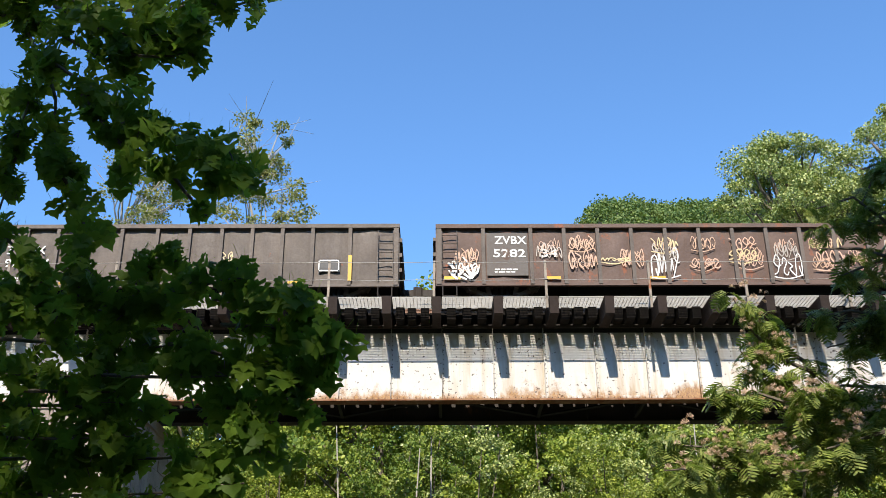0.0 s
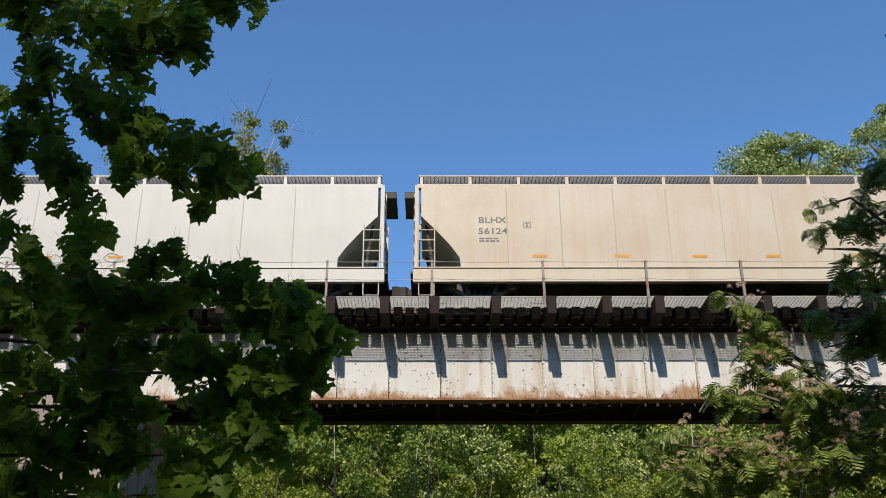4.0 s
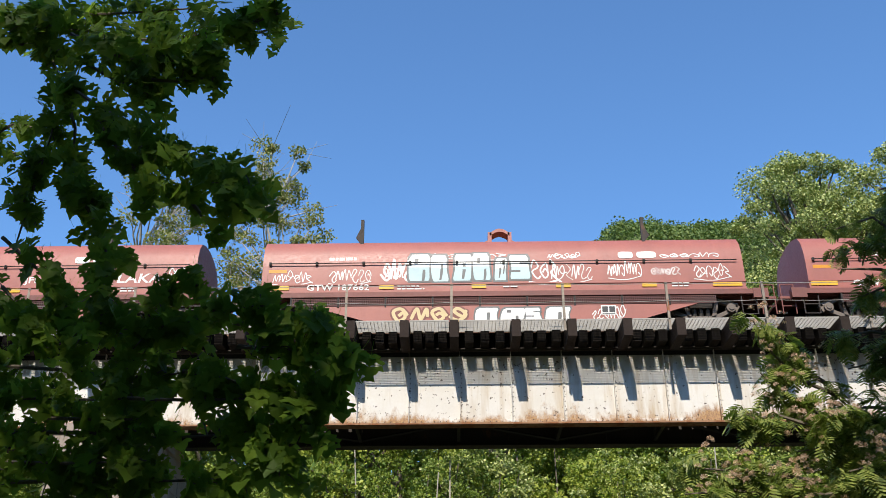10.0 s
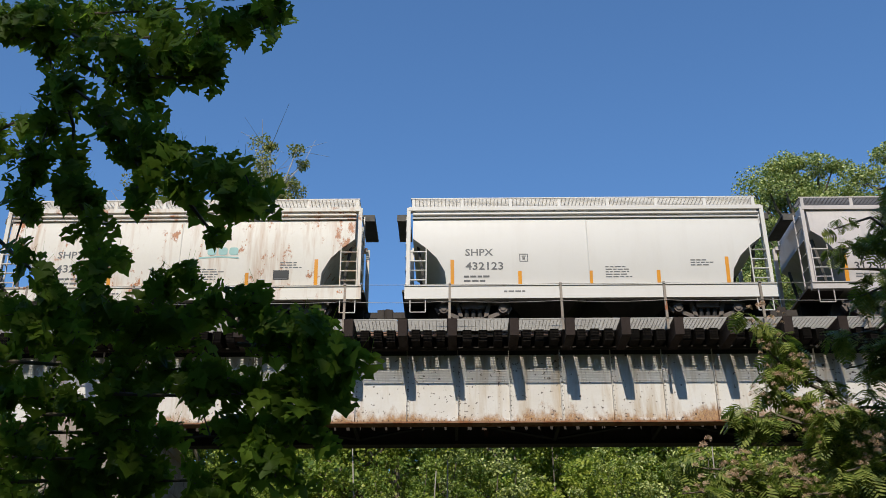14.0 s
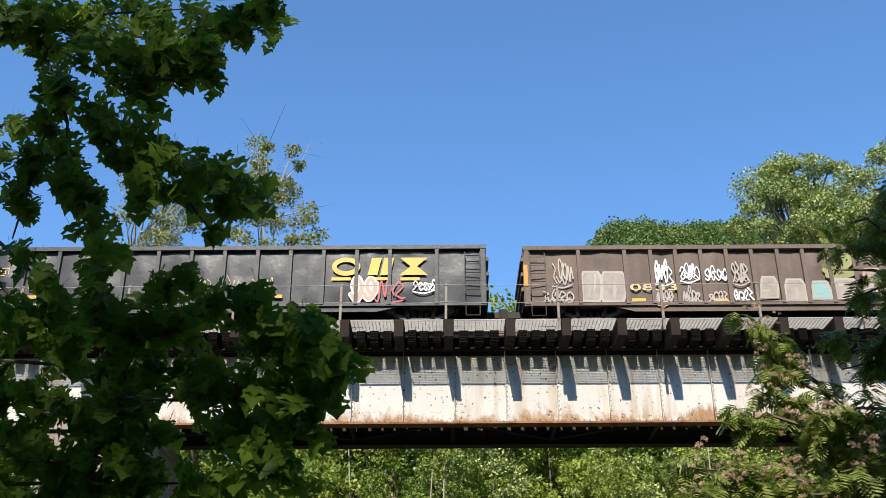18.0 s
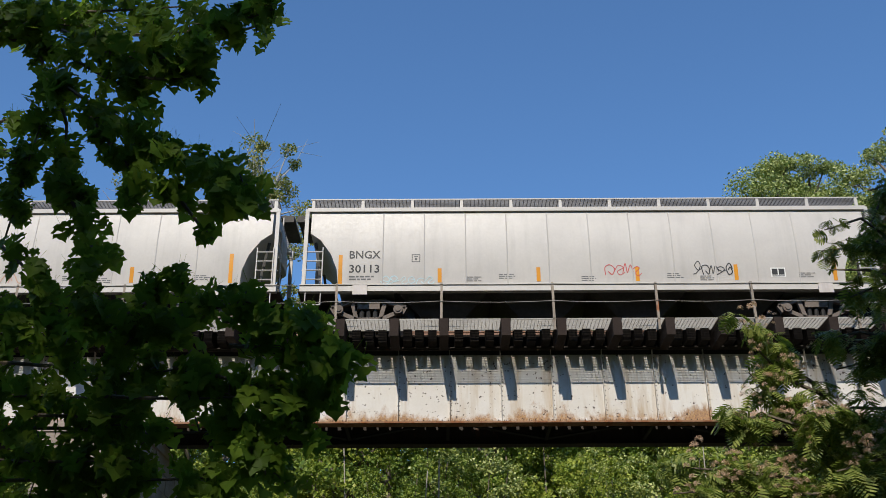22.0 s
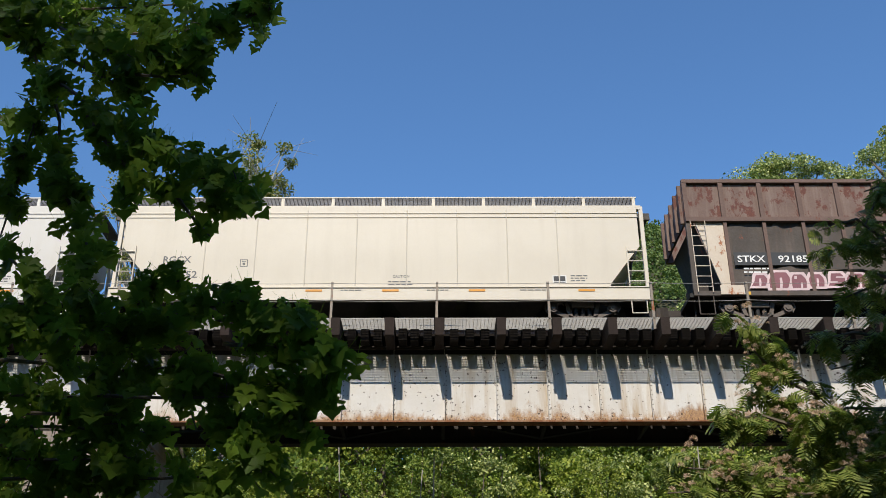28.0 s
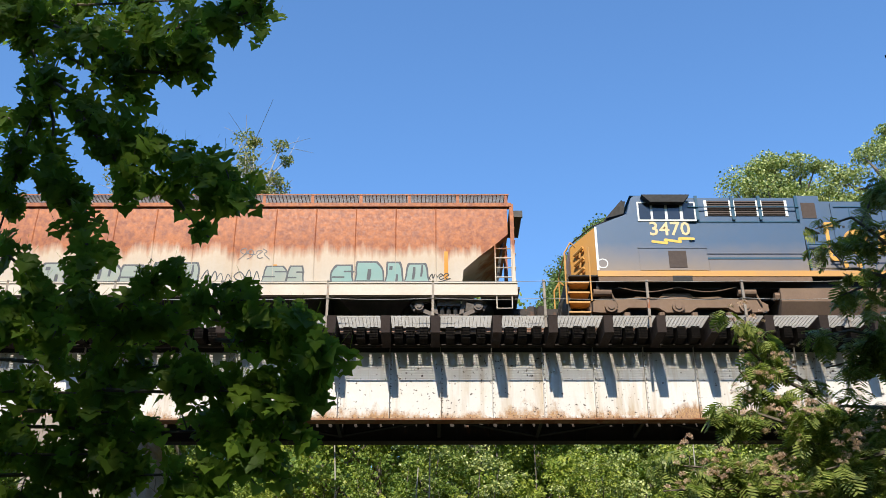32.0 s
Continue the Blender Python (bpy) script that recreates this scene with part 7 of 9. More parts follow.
        for k, (a, b) in enumerate(((-0.9, -0.2), (0.2, 1.1), (1.5, 2.2), (2.5, 3.4), (3.9, 5.3))):
            scrawl(c, a, b, 1.05 + 0.15 * (k % 2), 1.75, M_WHITE, CP, 952 + k, 4, 0.045)

FLATCUT = [(0.12, 2.45), (0.4, 2.1), (0.75, 1.65), (1.05, 1.25), (1.12, 1.08)]
h18, s18 = hopper("clean pale sand covered hopper car", -377.04, -360.95, P_SAND, P_UNDER, False, 3.85, (0.66, 1.08), FLATCUT, 4, None, 9, True)
lettering(h18, "RGCX", -6.64, 1.91, 0.22, M_GREYMARK, s18, 0.85, "reporting_mark")
lettering(h18, "352552", -6.62, 1.42, 0.22, M_GREYMARK, s18, 1.05, "car_number")
small_print(h18, -6.59, 1.22, 0.85, 2, M_GREYMARK, s18, 1000, 0.05, 0.12)
lettering(h18, "CAUTION", 0.36, 1.41, 0.085, M_GREYMARK, s18, 0.5, "caution_notice")
small_print(h18, 0.23, 1.26, 0.75, 2, M_GREYMARK, s18, 1001, 0.04, 0.09)
h19, s19 = hopper("white covered hopper car with grey lettering", -394.58, -378.3, P_WHITE, P_UNDER, False, 3.85, (0.66, 1.08), FLATCUT, 4, None, 1, True)
lettering(h19, "CEFX", -6.75, 1.98, 0.22, M_GREYMARK, s19, 0.85, "reporting_mark")
lettering(h19, "10094", -6.75, 1.52, 0.22, M_GREYMARK, s19, 0.98, "car_number")
small_print(h19, -6.8, 1.32, 0.9, 2, M_GREYMARK, s19, 1002, 0.05, 0.12)
for h, s in ((h18, s18), (h19, s19)):
    stencil(h, -4.3, 1.78, s, M_GREYMARK, 0.24)
    data_plate(h, 5.2, 1.22, s, M_WHITE, 0.42, 0.26)
    small_print(h, 5.75, 1.45, 0.6, 3, M_GREYMARK, s, 1003, 0.035, 0.08)
    for x in (-7.2, -4.1, -2.0, 0.3, 2.9, 6.2):
        reflector(h, x, 0.96, 0.5, 0.07, flat(-1.615), M_ORANGEMARK)
    for k, x in enumerate((-5.4, -1.2, 1.4, 4.2)):
        small_print(h, x, 0.96, 0.8, 1, M_GREYMARK, flat(-1.615), 1010 + k, 0.025, 0.06)

h21, s21 = hopper("rust-washed pale covered hopper car with teal graffiti", -435.6, -418.55, P_RUSTWASH, P_UNDER, True, 3.88, (0.75, 1.15), [(0.12, 2.8), (0.55, 2.4), (1.0, 2.05), (1.5, 1.6), (1.55, 1.15)], 4, None, 12)
painted_blocks(h21, -5.9, -1.0, 1.17, 1.85, [P_MIST], P_CHARCOAL, s21, 1102, 6, round_top=True, line=0.045)
painted_blocks(h21, 0.9, 2.2, 1.17, 1.75, [P_MIST], P_CHARCOAL, s21, 1100, 2, round_top=True, line=0.035)
painted_blocks(h21, 3.0, 6.0, 1.17, 1.9, [P_TEALMIST], P_CHARCOAL, s21, 1101, 4, round_top=True, line=0.045)
scrawl(h21, -0.9, 0.8, 1.17, 1.6, P_CHARCOAL, s21, 1105, 4, 0.03)
scrawl(h21, 0.2, 1.1, 1.95, 2.35, M_GREYMARK, s21, 1103, 4, 0.02)
for x in (-4.0, -1.4, 1.3, 4.0):
    reflector(h21, x, 1.55, 0.12, 0.45, s21, M_ORANGEMARK)
reflector(h21, 6.5, 1.75, 0.12, 0.9, s21, M_ORANGEMARK)
scrawl(h21, 5.8, 6.6, 1.3, 1.5, M_BLACKMARK, s21, 1104, 4, 0.03)

# ---- locomotive, cab leading to -x ----
loco = car_thing("diesel_locomotive", "blue and yellow diesel locomotive with a dusty underframe", "locomotive", -406.7)
DZ = 1.42
part("frame_sill", MB().box(-9.3, 10.0, -1.25, 1.25, 1.10, DZ - 0.01), M_DARK, loco, "black frame sill")
part("side_skirt", MB().box(-9.25, -2.75, -1.50, -1.44, DZ - 0.19, DZ - 0.022).box(-9.25, -2.75, 1.44, 1.50, DZ - 0.19, DZ - 0.022), P_LOCODUST, loco, "dusty tan side skirt")
part("step_well", MB().box(-7.0, -6.4, -1.52, -1.505, DZ - 0.2, DZ + 0.0), M_DARK, loco)
part("yellow_stripe", MB().box(-9.27, 10.0, -1.515, -1.502, DZ - 0.02, DZ + 0.17).box(-9.27, 10.0, 1.502, 1.515, DZ - 0.02, DZ + 0.17), P_LOCOYEL, loco)
part("walkway_deck", MB().box(-10.15, 10.3, -1.49, 1.49, DZ - 0.008, DZ + 0.03), M_DARK, loco)
# nose and cab
cabp = [(-9.27, DZ + 0.04), (-9.27, 3.12), (-8.75, 3.34), (-8.22, 3.56), (-8.05, 4.12), (-7.95, 4.2), (-6.35, 4.20), (-6.35, DZ + 0.04)]
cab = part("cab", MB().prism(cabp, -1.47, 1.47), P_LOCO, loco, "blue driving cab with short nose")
plan = [(-9.272, -1.47), (-9.95, -0.62), (-9.95, 0.62), (-9.272, 1.47)]
part("nose_front", MB().loft([[(x, y, DZ + 0.05) for x, y in plan], [(x, y, 3.08 if x > -9.5 else 2.80) for x, y in plan]]), P_LOCOYEL, cab, "yellow wedge-shaped nose end")
part("nose_edge_stripe", MB().box(-9.269, -9.20, -1.478, -1.471, DZ + 0.2, 3.1), M_WHITE, cab)
part("nose_handrail", MB().path([(-9.95, -0.7, 2.86), (-9.3, -1.3, 3.2), (-8.6, -1.3, 3.5)], 0.022, 5), M_DARK, cab)
gear = MB()
for z in (1.7, 2.05, 2.4):
    gear.tube((-9.86, -0.85, z), (-9.62, -1.2, z + 0.12), 0.05, 6).tube((-9.72, -1.02, z - 0.15), (-9.66, -1.1, z + 0.2), 0.035, 5)
part("nose_gear", gear, P_LOCOYEL, cab, "yellow-painted cable brackets")
roof = MB().loft([[(x, y, z) for y, z in ((-1.47, 4.20), (-1.1, 4.42), (0, 4.5), (1.1, 4.42), (1.47, 4.20))] for x in (-8.0, -6.36)], False, False)
part("cab_roof", roof, P_LOCODARK, cab)
for s in (-1, 1):
    wins = part("cab_window_frame", MB().box(-7.88, -6.05, min(s * 1.472, s * 1.492), max(s * 1.472, s * 1.492), 3.30, 3.98), M_WHITE, cab)
    for a, b in ((-7.83, -7.47), (-7.40, -7.02), (-6.94, -6.55), (-6.46, -6.10)):
        part("pane", MB().box(a, b, min(s * 1.493, s * 1.500), max(s * 1.493, s * 1.500), 3.36, 3.93), P_GLASS, wins)
    part("window_awning", MB().prism([(-7.5, 3.86), (-6.45, 3.86), (-6.25, 4.12), (-7.75, 4.12)], s * 1.475, s * 1.72), M_DARK, cab)
part("windshield", MB().loft([[(-8.24, y, 3.60) for y in (-1.2, 1.2)], [(-8.08, y, 4.06) for y in (-1.2, 1.2)]], False, False), P_GLASS, cab)
part("wiper_gear", MB().prism([(-8.85, 3.46), (-8.35, 4.06), (-8.2, 4.06), (-8.3, 3.62)], -1.38, -1.2).tube((-8.9, -1.3, 3.4), (-8.3, -1.3, 4.12), 0.03, 5), M_DARK, cab)
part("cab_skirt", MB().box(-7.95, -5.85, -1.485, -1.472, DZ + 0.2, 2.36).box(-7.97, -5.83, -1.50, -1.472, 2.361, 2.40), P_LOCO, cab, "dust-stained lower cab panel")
part("skirt_grille", MB().box(-7.05, -6.5, -1.495, -1.486, 1.70, 2.27), P_GRILLE, cab)
lettering(loco, "3470", -7.54, 2.82, 0.46, P_BEIGEMARK, flat(-1.472), 1.26, "road_number")
zig = MB()
ribbon(zig, [(-7.5, 2.60), (-7.05, 2.54), (-7.1, 2.66), (-6.62, 2.58), (-6.66, 2.70), (-6.2, 2.69)], 0.085, flat(-1.472), 0.006)
part("lightning_stripe", zig, P_YELLOWLOGO, loco)
rd = MB()
for k in range(12):
    a, b = k * math.pi / 6, (k + 1) * math.pi / 6
    ribbon(rd, [(-9.08 + 0.15 * math.cos(a), 1.85 + 0.15 * math.sin(a)), (-9.08 + 0.15 * math.cos(b), 1.85 + 0.15 * math.sin(b))], 0.03, flat(-1.472), 0.006)
part("round_badge", rd, M_WHITE, loco)
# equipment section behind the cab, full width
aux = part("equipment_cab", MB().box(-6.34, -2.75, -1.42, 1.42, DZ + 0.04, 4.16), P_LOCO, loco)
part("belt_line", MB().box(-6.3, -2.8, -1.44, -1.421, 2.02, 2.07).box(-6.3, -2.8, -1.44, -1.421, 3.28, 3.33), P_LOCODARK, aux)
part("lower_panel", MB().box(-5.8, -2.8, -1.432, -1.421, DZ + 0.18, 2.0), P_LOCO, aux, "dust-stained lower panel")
for a, b in ((-5.66, -4.97), (-4.78, -4.12), (-3.92, -3.22)):
    lv = part("louvre_frame", MB().box(a - 0.09, a, -1.44, -1.422, 3.50, 4.06).box(b, b + 0.09, -1.44, -1.422, 3.50, 4.06), M_WHITE, aux)
    part("louvre", MB().box(a, b, -1.447, -1.441, 3.52, 4.04), P_GRILLE, lv)
    for k in range(7):
        z = 3.54 + k * 0.072
        part("slat", MB().prism([(-1.448, z), (-1.470, z + 0.01), (-1.448, z + 0.05)], a, b, "x"), P_GRILLE, lv)
hr = MB()
for x in (-6.0, -4.875, -4.02, -2.85):
    hr.box(x - 0.045, x + 0.045, -1.50, -1.445, 3.35, 4.2)
hr.tube((-6.3, -1.52, 3.78), (-2.8, -1.52, 3.78), 0.02, 5)
part("roof_handrail", hr, P_LOCODARK, aux)
# engine hood
hood = part("engine_hood", MB().box(-2.74, 2.78, -1.0, 1.0, DZ + 0.04, 4.26), P_LOCO, loco)
part("hood_step_top", MB().box(1.05, 2.77, -1.03, 1.03, 4.262, 4.42).box(-2.74, -2.0, -1.2, 1.2, 2.9, 4.36), P_LOCO, hood)
part("intake_screen", MB().box(-2.6, -2.15, -1.212, -1.201, 3.55, 4.1), P_GRILLE, hood)
part("hood_roof", MB().prism([(-1.0, 4.262), (-0.6, 4.42), (0.6, 4.42), (1.0, 4.262)], -1.6, 1.04, "x"), P_LOCODARK, hood)
for k in range(8):
    a = -1.55 + k * 0.53
    dr = part("hood_door", MB().box(a + 0.015, a + 0.515, -1.025, -1.001, DZ + 0.25, 4.0), P_LOCO, hood)
    part("latch", MB().box(a + 0.43, a + 0.47, -1.04, -1.026, 2.6, 2.72), M_DARK, dr)
part("side_box", MB().box(-2.7, -2.05, -1.38, -1.002, DZ + 0.04, 2.9).box(-6.3, -2.8, -1.45, -1.44, 2.2, 2.22), P_LOCO, hood)
part("air_pipe", MB().path([(-2.6, -1.25, 3.2), (-2.2, -1.25, 3.0), (-1.9, -1.25, 2.4), (-1.6, -1.2, 2.0), (-1.55, -1.2, 1.6)], 0.03, 6), M_DARK, hood)
HS = flat(-1.027)
emblem_row(hood, -1.38, 2.37, 2.75, 0.86, P_GOLDLOGO, HS, 0.2)
br = MB()
ribbon(br, [(-1.62, 3.42), (-1.86, 3.42), (-1.86, 2.22), (-1.62, 2.22)], 0.15, HS, 0.008)
ribbon(br, [(1.72, 3.42), (1.96, 3.42), (1.96, 2.22), (1.72, 2.22)], 0.15, HS, 0.008)
for x in (-1.45, -1.02, 1.0, 1.42):
    ribbon(br, [(x, 2.02), (x + 0.03, 2.02)], 0.24, HS, 0.008)
part("emblem_bracket", br, P_GOLDLOGO, hood)
for k in range(9):
    a = -1.55 + k * 0.53
    part("door_seam", MB().box(a - 0.012, a + 0.012, -1.0265, -1.002, DZ + 0.2, 4.06), P_LOCODARK, hood)
part("door_seam", MB().box(-1.56, 2.76, -1.029, -1.002, 4.04, 4.075).box(1.06, 2.76, -1.045, -1.031, 3.5, 3.53), P_LOCODARK, hood)
for x in (-1.56, 0.05, 1.07, 2.66):
    part("door_post", MB().box(x - 0.045, x + 0.045, -1.055, -1.03, DZ + 0.2, 4.2), P_LOCO, hood)
for x, z in ((-1.32, 3.3), (0.28, 3.3), (2.2, 3.62), (2.4, 3.62)):
    part("latch", MB().box(x, x + 0.07, -1.045, -1.03, z, z + 0.07), M_DARK, hood)
# radiator end
rad = part("radiator_section", MB().box(2.79, 10.0, -0.98, 0.98, DZ + 0.04, 4.0), P_LOCO, loco)
part("radiator_wing", MB().prism([(-1.46, 3.92), (-1.46, 4.36), (-1.2, 4.50), (1.2, 4.50), (1.46, 4.36), (1.46, 3.92)], 2.85, 10.45, "x"), P_LOCODARK, rad, "dark blue overhanging radiator wing")
part("wing_soffit", MB().box(2.86, 10.44, -1.45, 1.45, 3.905, 3.918), M_DARK, rad)
part("radiator_core", MB().box(2.95, 10.0, -1.05, -0.981, 3.22, 3.90).box(2.95, 10.0, 0.981, 1.05, 3.22, 3.90), M_DARK, rad)
for x in (2.9, 4.5, 6.2, 7.9, 10.2):
    part("wing_bracket", MB().prism([(-1.0, 3.3), (-1.06, 3.3), (-1.44, 3.92), (-1.0, 3.92)], x - 0.03, x + 0.03, "x"), M_DARK, rad)
part("rear_hood", MB().prism([(9.98, DZ + 0.04), (10.06, DZ + 0.04), (10.40, 3.92), (9.98, 3.92)], -0.95, 0.95), P_LOCOYEL, rad)
part("intake_slot", MB().box(3.05, 4.85, -0.992, -0.981, 2.92, 3.12), P_GRILLE, rad)
part("access_panel", MB().box(2.95, 4.95, -0.995, -0.981, DZ + 0.2, 2.85), P_LOCO, rad)
x = 5.05
for w, grille in ((0.62, 1), (0.62, 1), (0.66, 1), (0.62, 1), (0.66, 1), (0.22, 0), (0.8, 2), (0.16, 0), (0.72, 1)):
    fr = part("screen_frame", MB().box(x, x + w - 0.03, -1.0, -0.981, DZ + 0.2, 3.1), P_LOCO, rad)
    if grille == 1:
        for z0, z1 in ((DZ + 0.26, 2.28), (2.36, 3.04)):
            part("screen", MB().box(x + 0.05, x + w - 0.08, -1.012, -1.001, z0, z1), P_GRILLE, fr)
    elif grille == 2:
        wl = MB()
        for j in range(16):
            a, b = j * math.pi / 8, (j + 1) * math.pi / 8
            wl.tube((x + 0.39 + 0.32 * math.cos(a), -1.03, 2.4 + 0.32 * math.sin(a)), (x + 0.39 + 0.32 * math.cos(b), -1.03, 2.4 + 0.32 * math.sin(b)), 0.04, 5)
        for j in range(4):
            a = j * math.pi / 4
            wl.tube((x + 0.39 - 0.32 * math.cos(a), -1.03, 2.4 - 0.32 * math.sin(a)), (x + 0.39 + 0.32 * math.cos(a), -1.03, 2.4 + 0.32 * math.sin(a)), 0.025, 5)
        part("wheel_panel", MB().box(x + 0.08, x + 0.7, -1.006, -1.001, 2.05, 2.95), P_LOCOGREY, fr, "bare grey metal panel")
        part("brake_wheel", wl, M_DARK, fr)
    x += w
part("yellow_corner", MB().box(9.75, 9.98, -1.0, -0.981, DZ + 0.2, 3.1), P_LOCOYEL, rad)
# handrails
for s in (-1, 1):
    part("walkway_handrail", MB().tube((-2.7, s * 1.47, 2.50), (10.1, s * 1.47, 2.50), 0.02, 6), P_LOCODARK, loco)
    for x in (-2.7, -1.1, 0.7, 2.6, 4.6, 6.4, 8.2, 10.0):
        part("stanchion", MB().tube((x, s * 1.47, DZ), (x, s * 1.47, 2.50), 0.025, 6), P_LOCODARK, loco)
for e in (-1, 1):
    x = -10.15 if e < 0 else 10.3
    for s in (-1, 1):
        stp = part("steps", MB().box(min(x, x - e * 0.62), max(x, x - e * 0.62), s * 1.0 - 0.01, s * 1.0 + 0.01, 0.1, DZ), M_DARK, loco)
        for k in range(4):
            z = 0.22 + k * 0.32
            part("tread", MB().box(min(x + e * 0.05, x - e * 0.6), max(x + e * 0.05, x - e * 0.6), min(s * 1.02, s * 1.50), max(s * 1.02, s * 1.50), z, z + 0.045), P_LOCOYEL if e < 0 else P_LOCODUST, stp)
        rl = MB().path([(x + e * 0.1, s * 1.48, 0.5), (x + e * 0.1, s * 1.48, 2.2), (x - e * 0.1, s * 1.48, 2.55), (x - e * 0.25, s * 1.48, 2.4)], 0.025, 6).path([(x - e * 0.65, s * 1.48, 0.6), (x - e * 0.65, s * 1.48, 2.4)], 0.025, 6)
        part("step_handrail", rl, P_LOCOYEL, loco)
    part("pilot", MB().box(min(x, x + e * 0.08), max(x, x + e * 0.08), -1.4, 1.4, 0.12, DZ - 0.05), M_DARK, loco)
    hs = MB()
    for k in range(6):
        y = -0.9 + k * 0.3
        hs.path([(x + e * 0.1, y, 0.95), (x + e * 0.25, y, 0.7), (x + e * 0.2, y + 0.04, 0.35)], 0.025, 5)
    part("air_hoses", hs, M_DARK, loco)
    part("end_railing", MB().path([(x, -0.9, DZ), (x, -0.9, 2.45), (x, 0.9, 2.45), (x, 0.9, DZ)], 0.022, 5), P_LOCOYEL, loco)
# fuel tank and trucks
part("fuel_tank", MB().prism([(-1.40, 0.62), (-1.40, 1.05), (1.40, 1.05), (1.40, 0.62), (1.15, 0.22), (-1.15, 0.22)], -3.75, 3.6, "x"), P_LOCODUST, loco, "dusty brown fuel tank")
part("tank_fittings", MB().tube((3.75, -1.25, 0.3), (3.75, -1.25, 1.0), 0.05, 6).box(-0.45, -0.37, -1.42, -1.401, 0.6, 0.85).tube((-3.9, -1.2, 0.85), (-3.75, -1.2, 0.85), 0.14, 8), P_LOCODUST, loco)
part("centre_frame", MB().box(-10.2, 10.2, -0.9, 0.9, 0.85, 1.09), M_DARK, loco)
wheel_me = shape_wheelset(0.53).mesh("drive_wheelset")
wheel_me.materials.append(M_WHEEL)
for xc in (-6.85, 6.85):
    tb = part("bogie", MB().box(xc - 2.6, xc + 2.6, -0.5, 0.5, 0.45, 0.8), M_DARK, loco)
    for s in (-1, 1):
        top_line = [(-2.75, 0.62), (-2.3, 0.86), (-1.6, 0.80), (-1.25, 0.88), (-0.55, 0.84), (-0.4, 0.98), (0.4, 0.98), (0.55, 0.84), (1.25, 0.88), (1.6, 0.80), (2.3, 0.86), (2.75, 0.62)]
        low_line = [(2.75, 0.40), (2.35, 0.36), (1.75, 0.36), (1.5, 0.52), (0.6, 0.52), (0.35, 0.36), (-0.35, 0.36), (-0.6, 0.52), (-1.5, 0.52), (-1.75, 0.36), (-2.35, 0.36), (-2.75, 0.40)]
        part("side_frame", MB().prism([(xc + x, z) for x, z in top_line + low_line], s * 1.02, s * 1.16), P_LOCODUST, tb, "dusty cast side frame")
        for d in (-2.04, 0.0, 2.04):
            part("axle_box", MB().tube((xc + d, s * 1.15, 0.53), (xc + d, s * 1.26, 0.53), 0.19, 12).tube((xc + d, s * 1.26, 0.53), (xc + d, s * 1.29, 0.53), 0.11, 10), P_LOCODUST, tb)
        for d in (-2.2, 2.2):
            part("brake_cylinder", MB().tube((xc + d - 0.35, s * 1.22, 0.98), (xc + d + 0.2, s * 1.22, 0.98), 0.11, 10).tube((xc + d + 0.2, s * 1.22, 0.95), (xc + d + 0.35, s * 1.22, 0.6), 0.03, 5), P_LOCODUST, tb)
        for d in (-1.55, 1.55, -0.5, 0.5):
            part("spring", MB().tube((xc + d, s * 1.1, 0.18), (xc + d, s * 1.1, 0.36), 0.1, 8), P_LOCODUST, tb)
    for d in (-2.04, 0.0, 2.04):
        w = part("wheelset", wheel_me, M_WHEEL, tb)
        w.location = (xc + d, 0, 0.53)
        WHEELS.append(w)
for xc in (-6.85, 6.85):
    slack = [(xc - 1.8 + 0.2 * k, -1.34, 1.12 - 0.16 * abs(math.sin(k * math.pi / 9))) for k in range(19)]
    part("slack_cable", MB().path(slack, 0.016, 5), P_LOCODUST, loco)
part("sand_pipes", MB().path([(3.9, -1.3, 1.05), (5.0, -1.3, 0.9), (6.2, -1.3, 1.08), (7.4, -1.3, 0.95), (8.6, -1.3, 1.08)], 0.016, 5), P_LOCODUST, loco)
couplers(loco, 10.25, 0.05)

# ---- trees and leaves ----


def leaf_quads(mb, c, n, spread, size, rr, flat=0.6):
    """n small folded leaves strewn over a clump round c."""
    for _ in range(n):
        u = Vector((rr.gauss(0, 1), rr.gauss(0, 1), rr.gauss(0, 1)))
        u = u.normalized() * (rr.random() ** 0.4)
        p = Vector(c) + Vector((u.x * spread, u.y * spread, u.z * spread * flat))
        s = size * rr.uniform(0.6, 1.3)
        d = Vector((rr.gauss(0, 1), rr.gauss(0, 1), rr.gauss(-0.4, 0.7))).normalized()
        w = d.cross(Vector((rr.gauss(0, 1), rr.gauss(0, 1), rr.gauss(0, 1)))).normalized() * s * 0.45
        i = len(mb.v)
        q = p + d * s * 0.5
        k = d.cross(w).normalized() * s * 0.12
        mb.v += [tuple(p), tuple(q + w + k), tuple(p + d * s), tuple(q - w + k)]
        mb.f += [(i, i + 1, i + 2), (i, i + 2, i + 3)]


def limb(mb, pts, r0, r1, n=6):
    m = len(pts) - 1
    for k in range(m):
        ra, rb = r0 + (r1 - r0) * k / m, r0 + (r1 - r0) * (k + 1) / m
        mb.tube(pts[k], pts[k + 1], ra, n, rb)


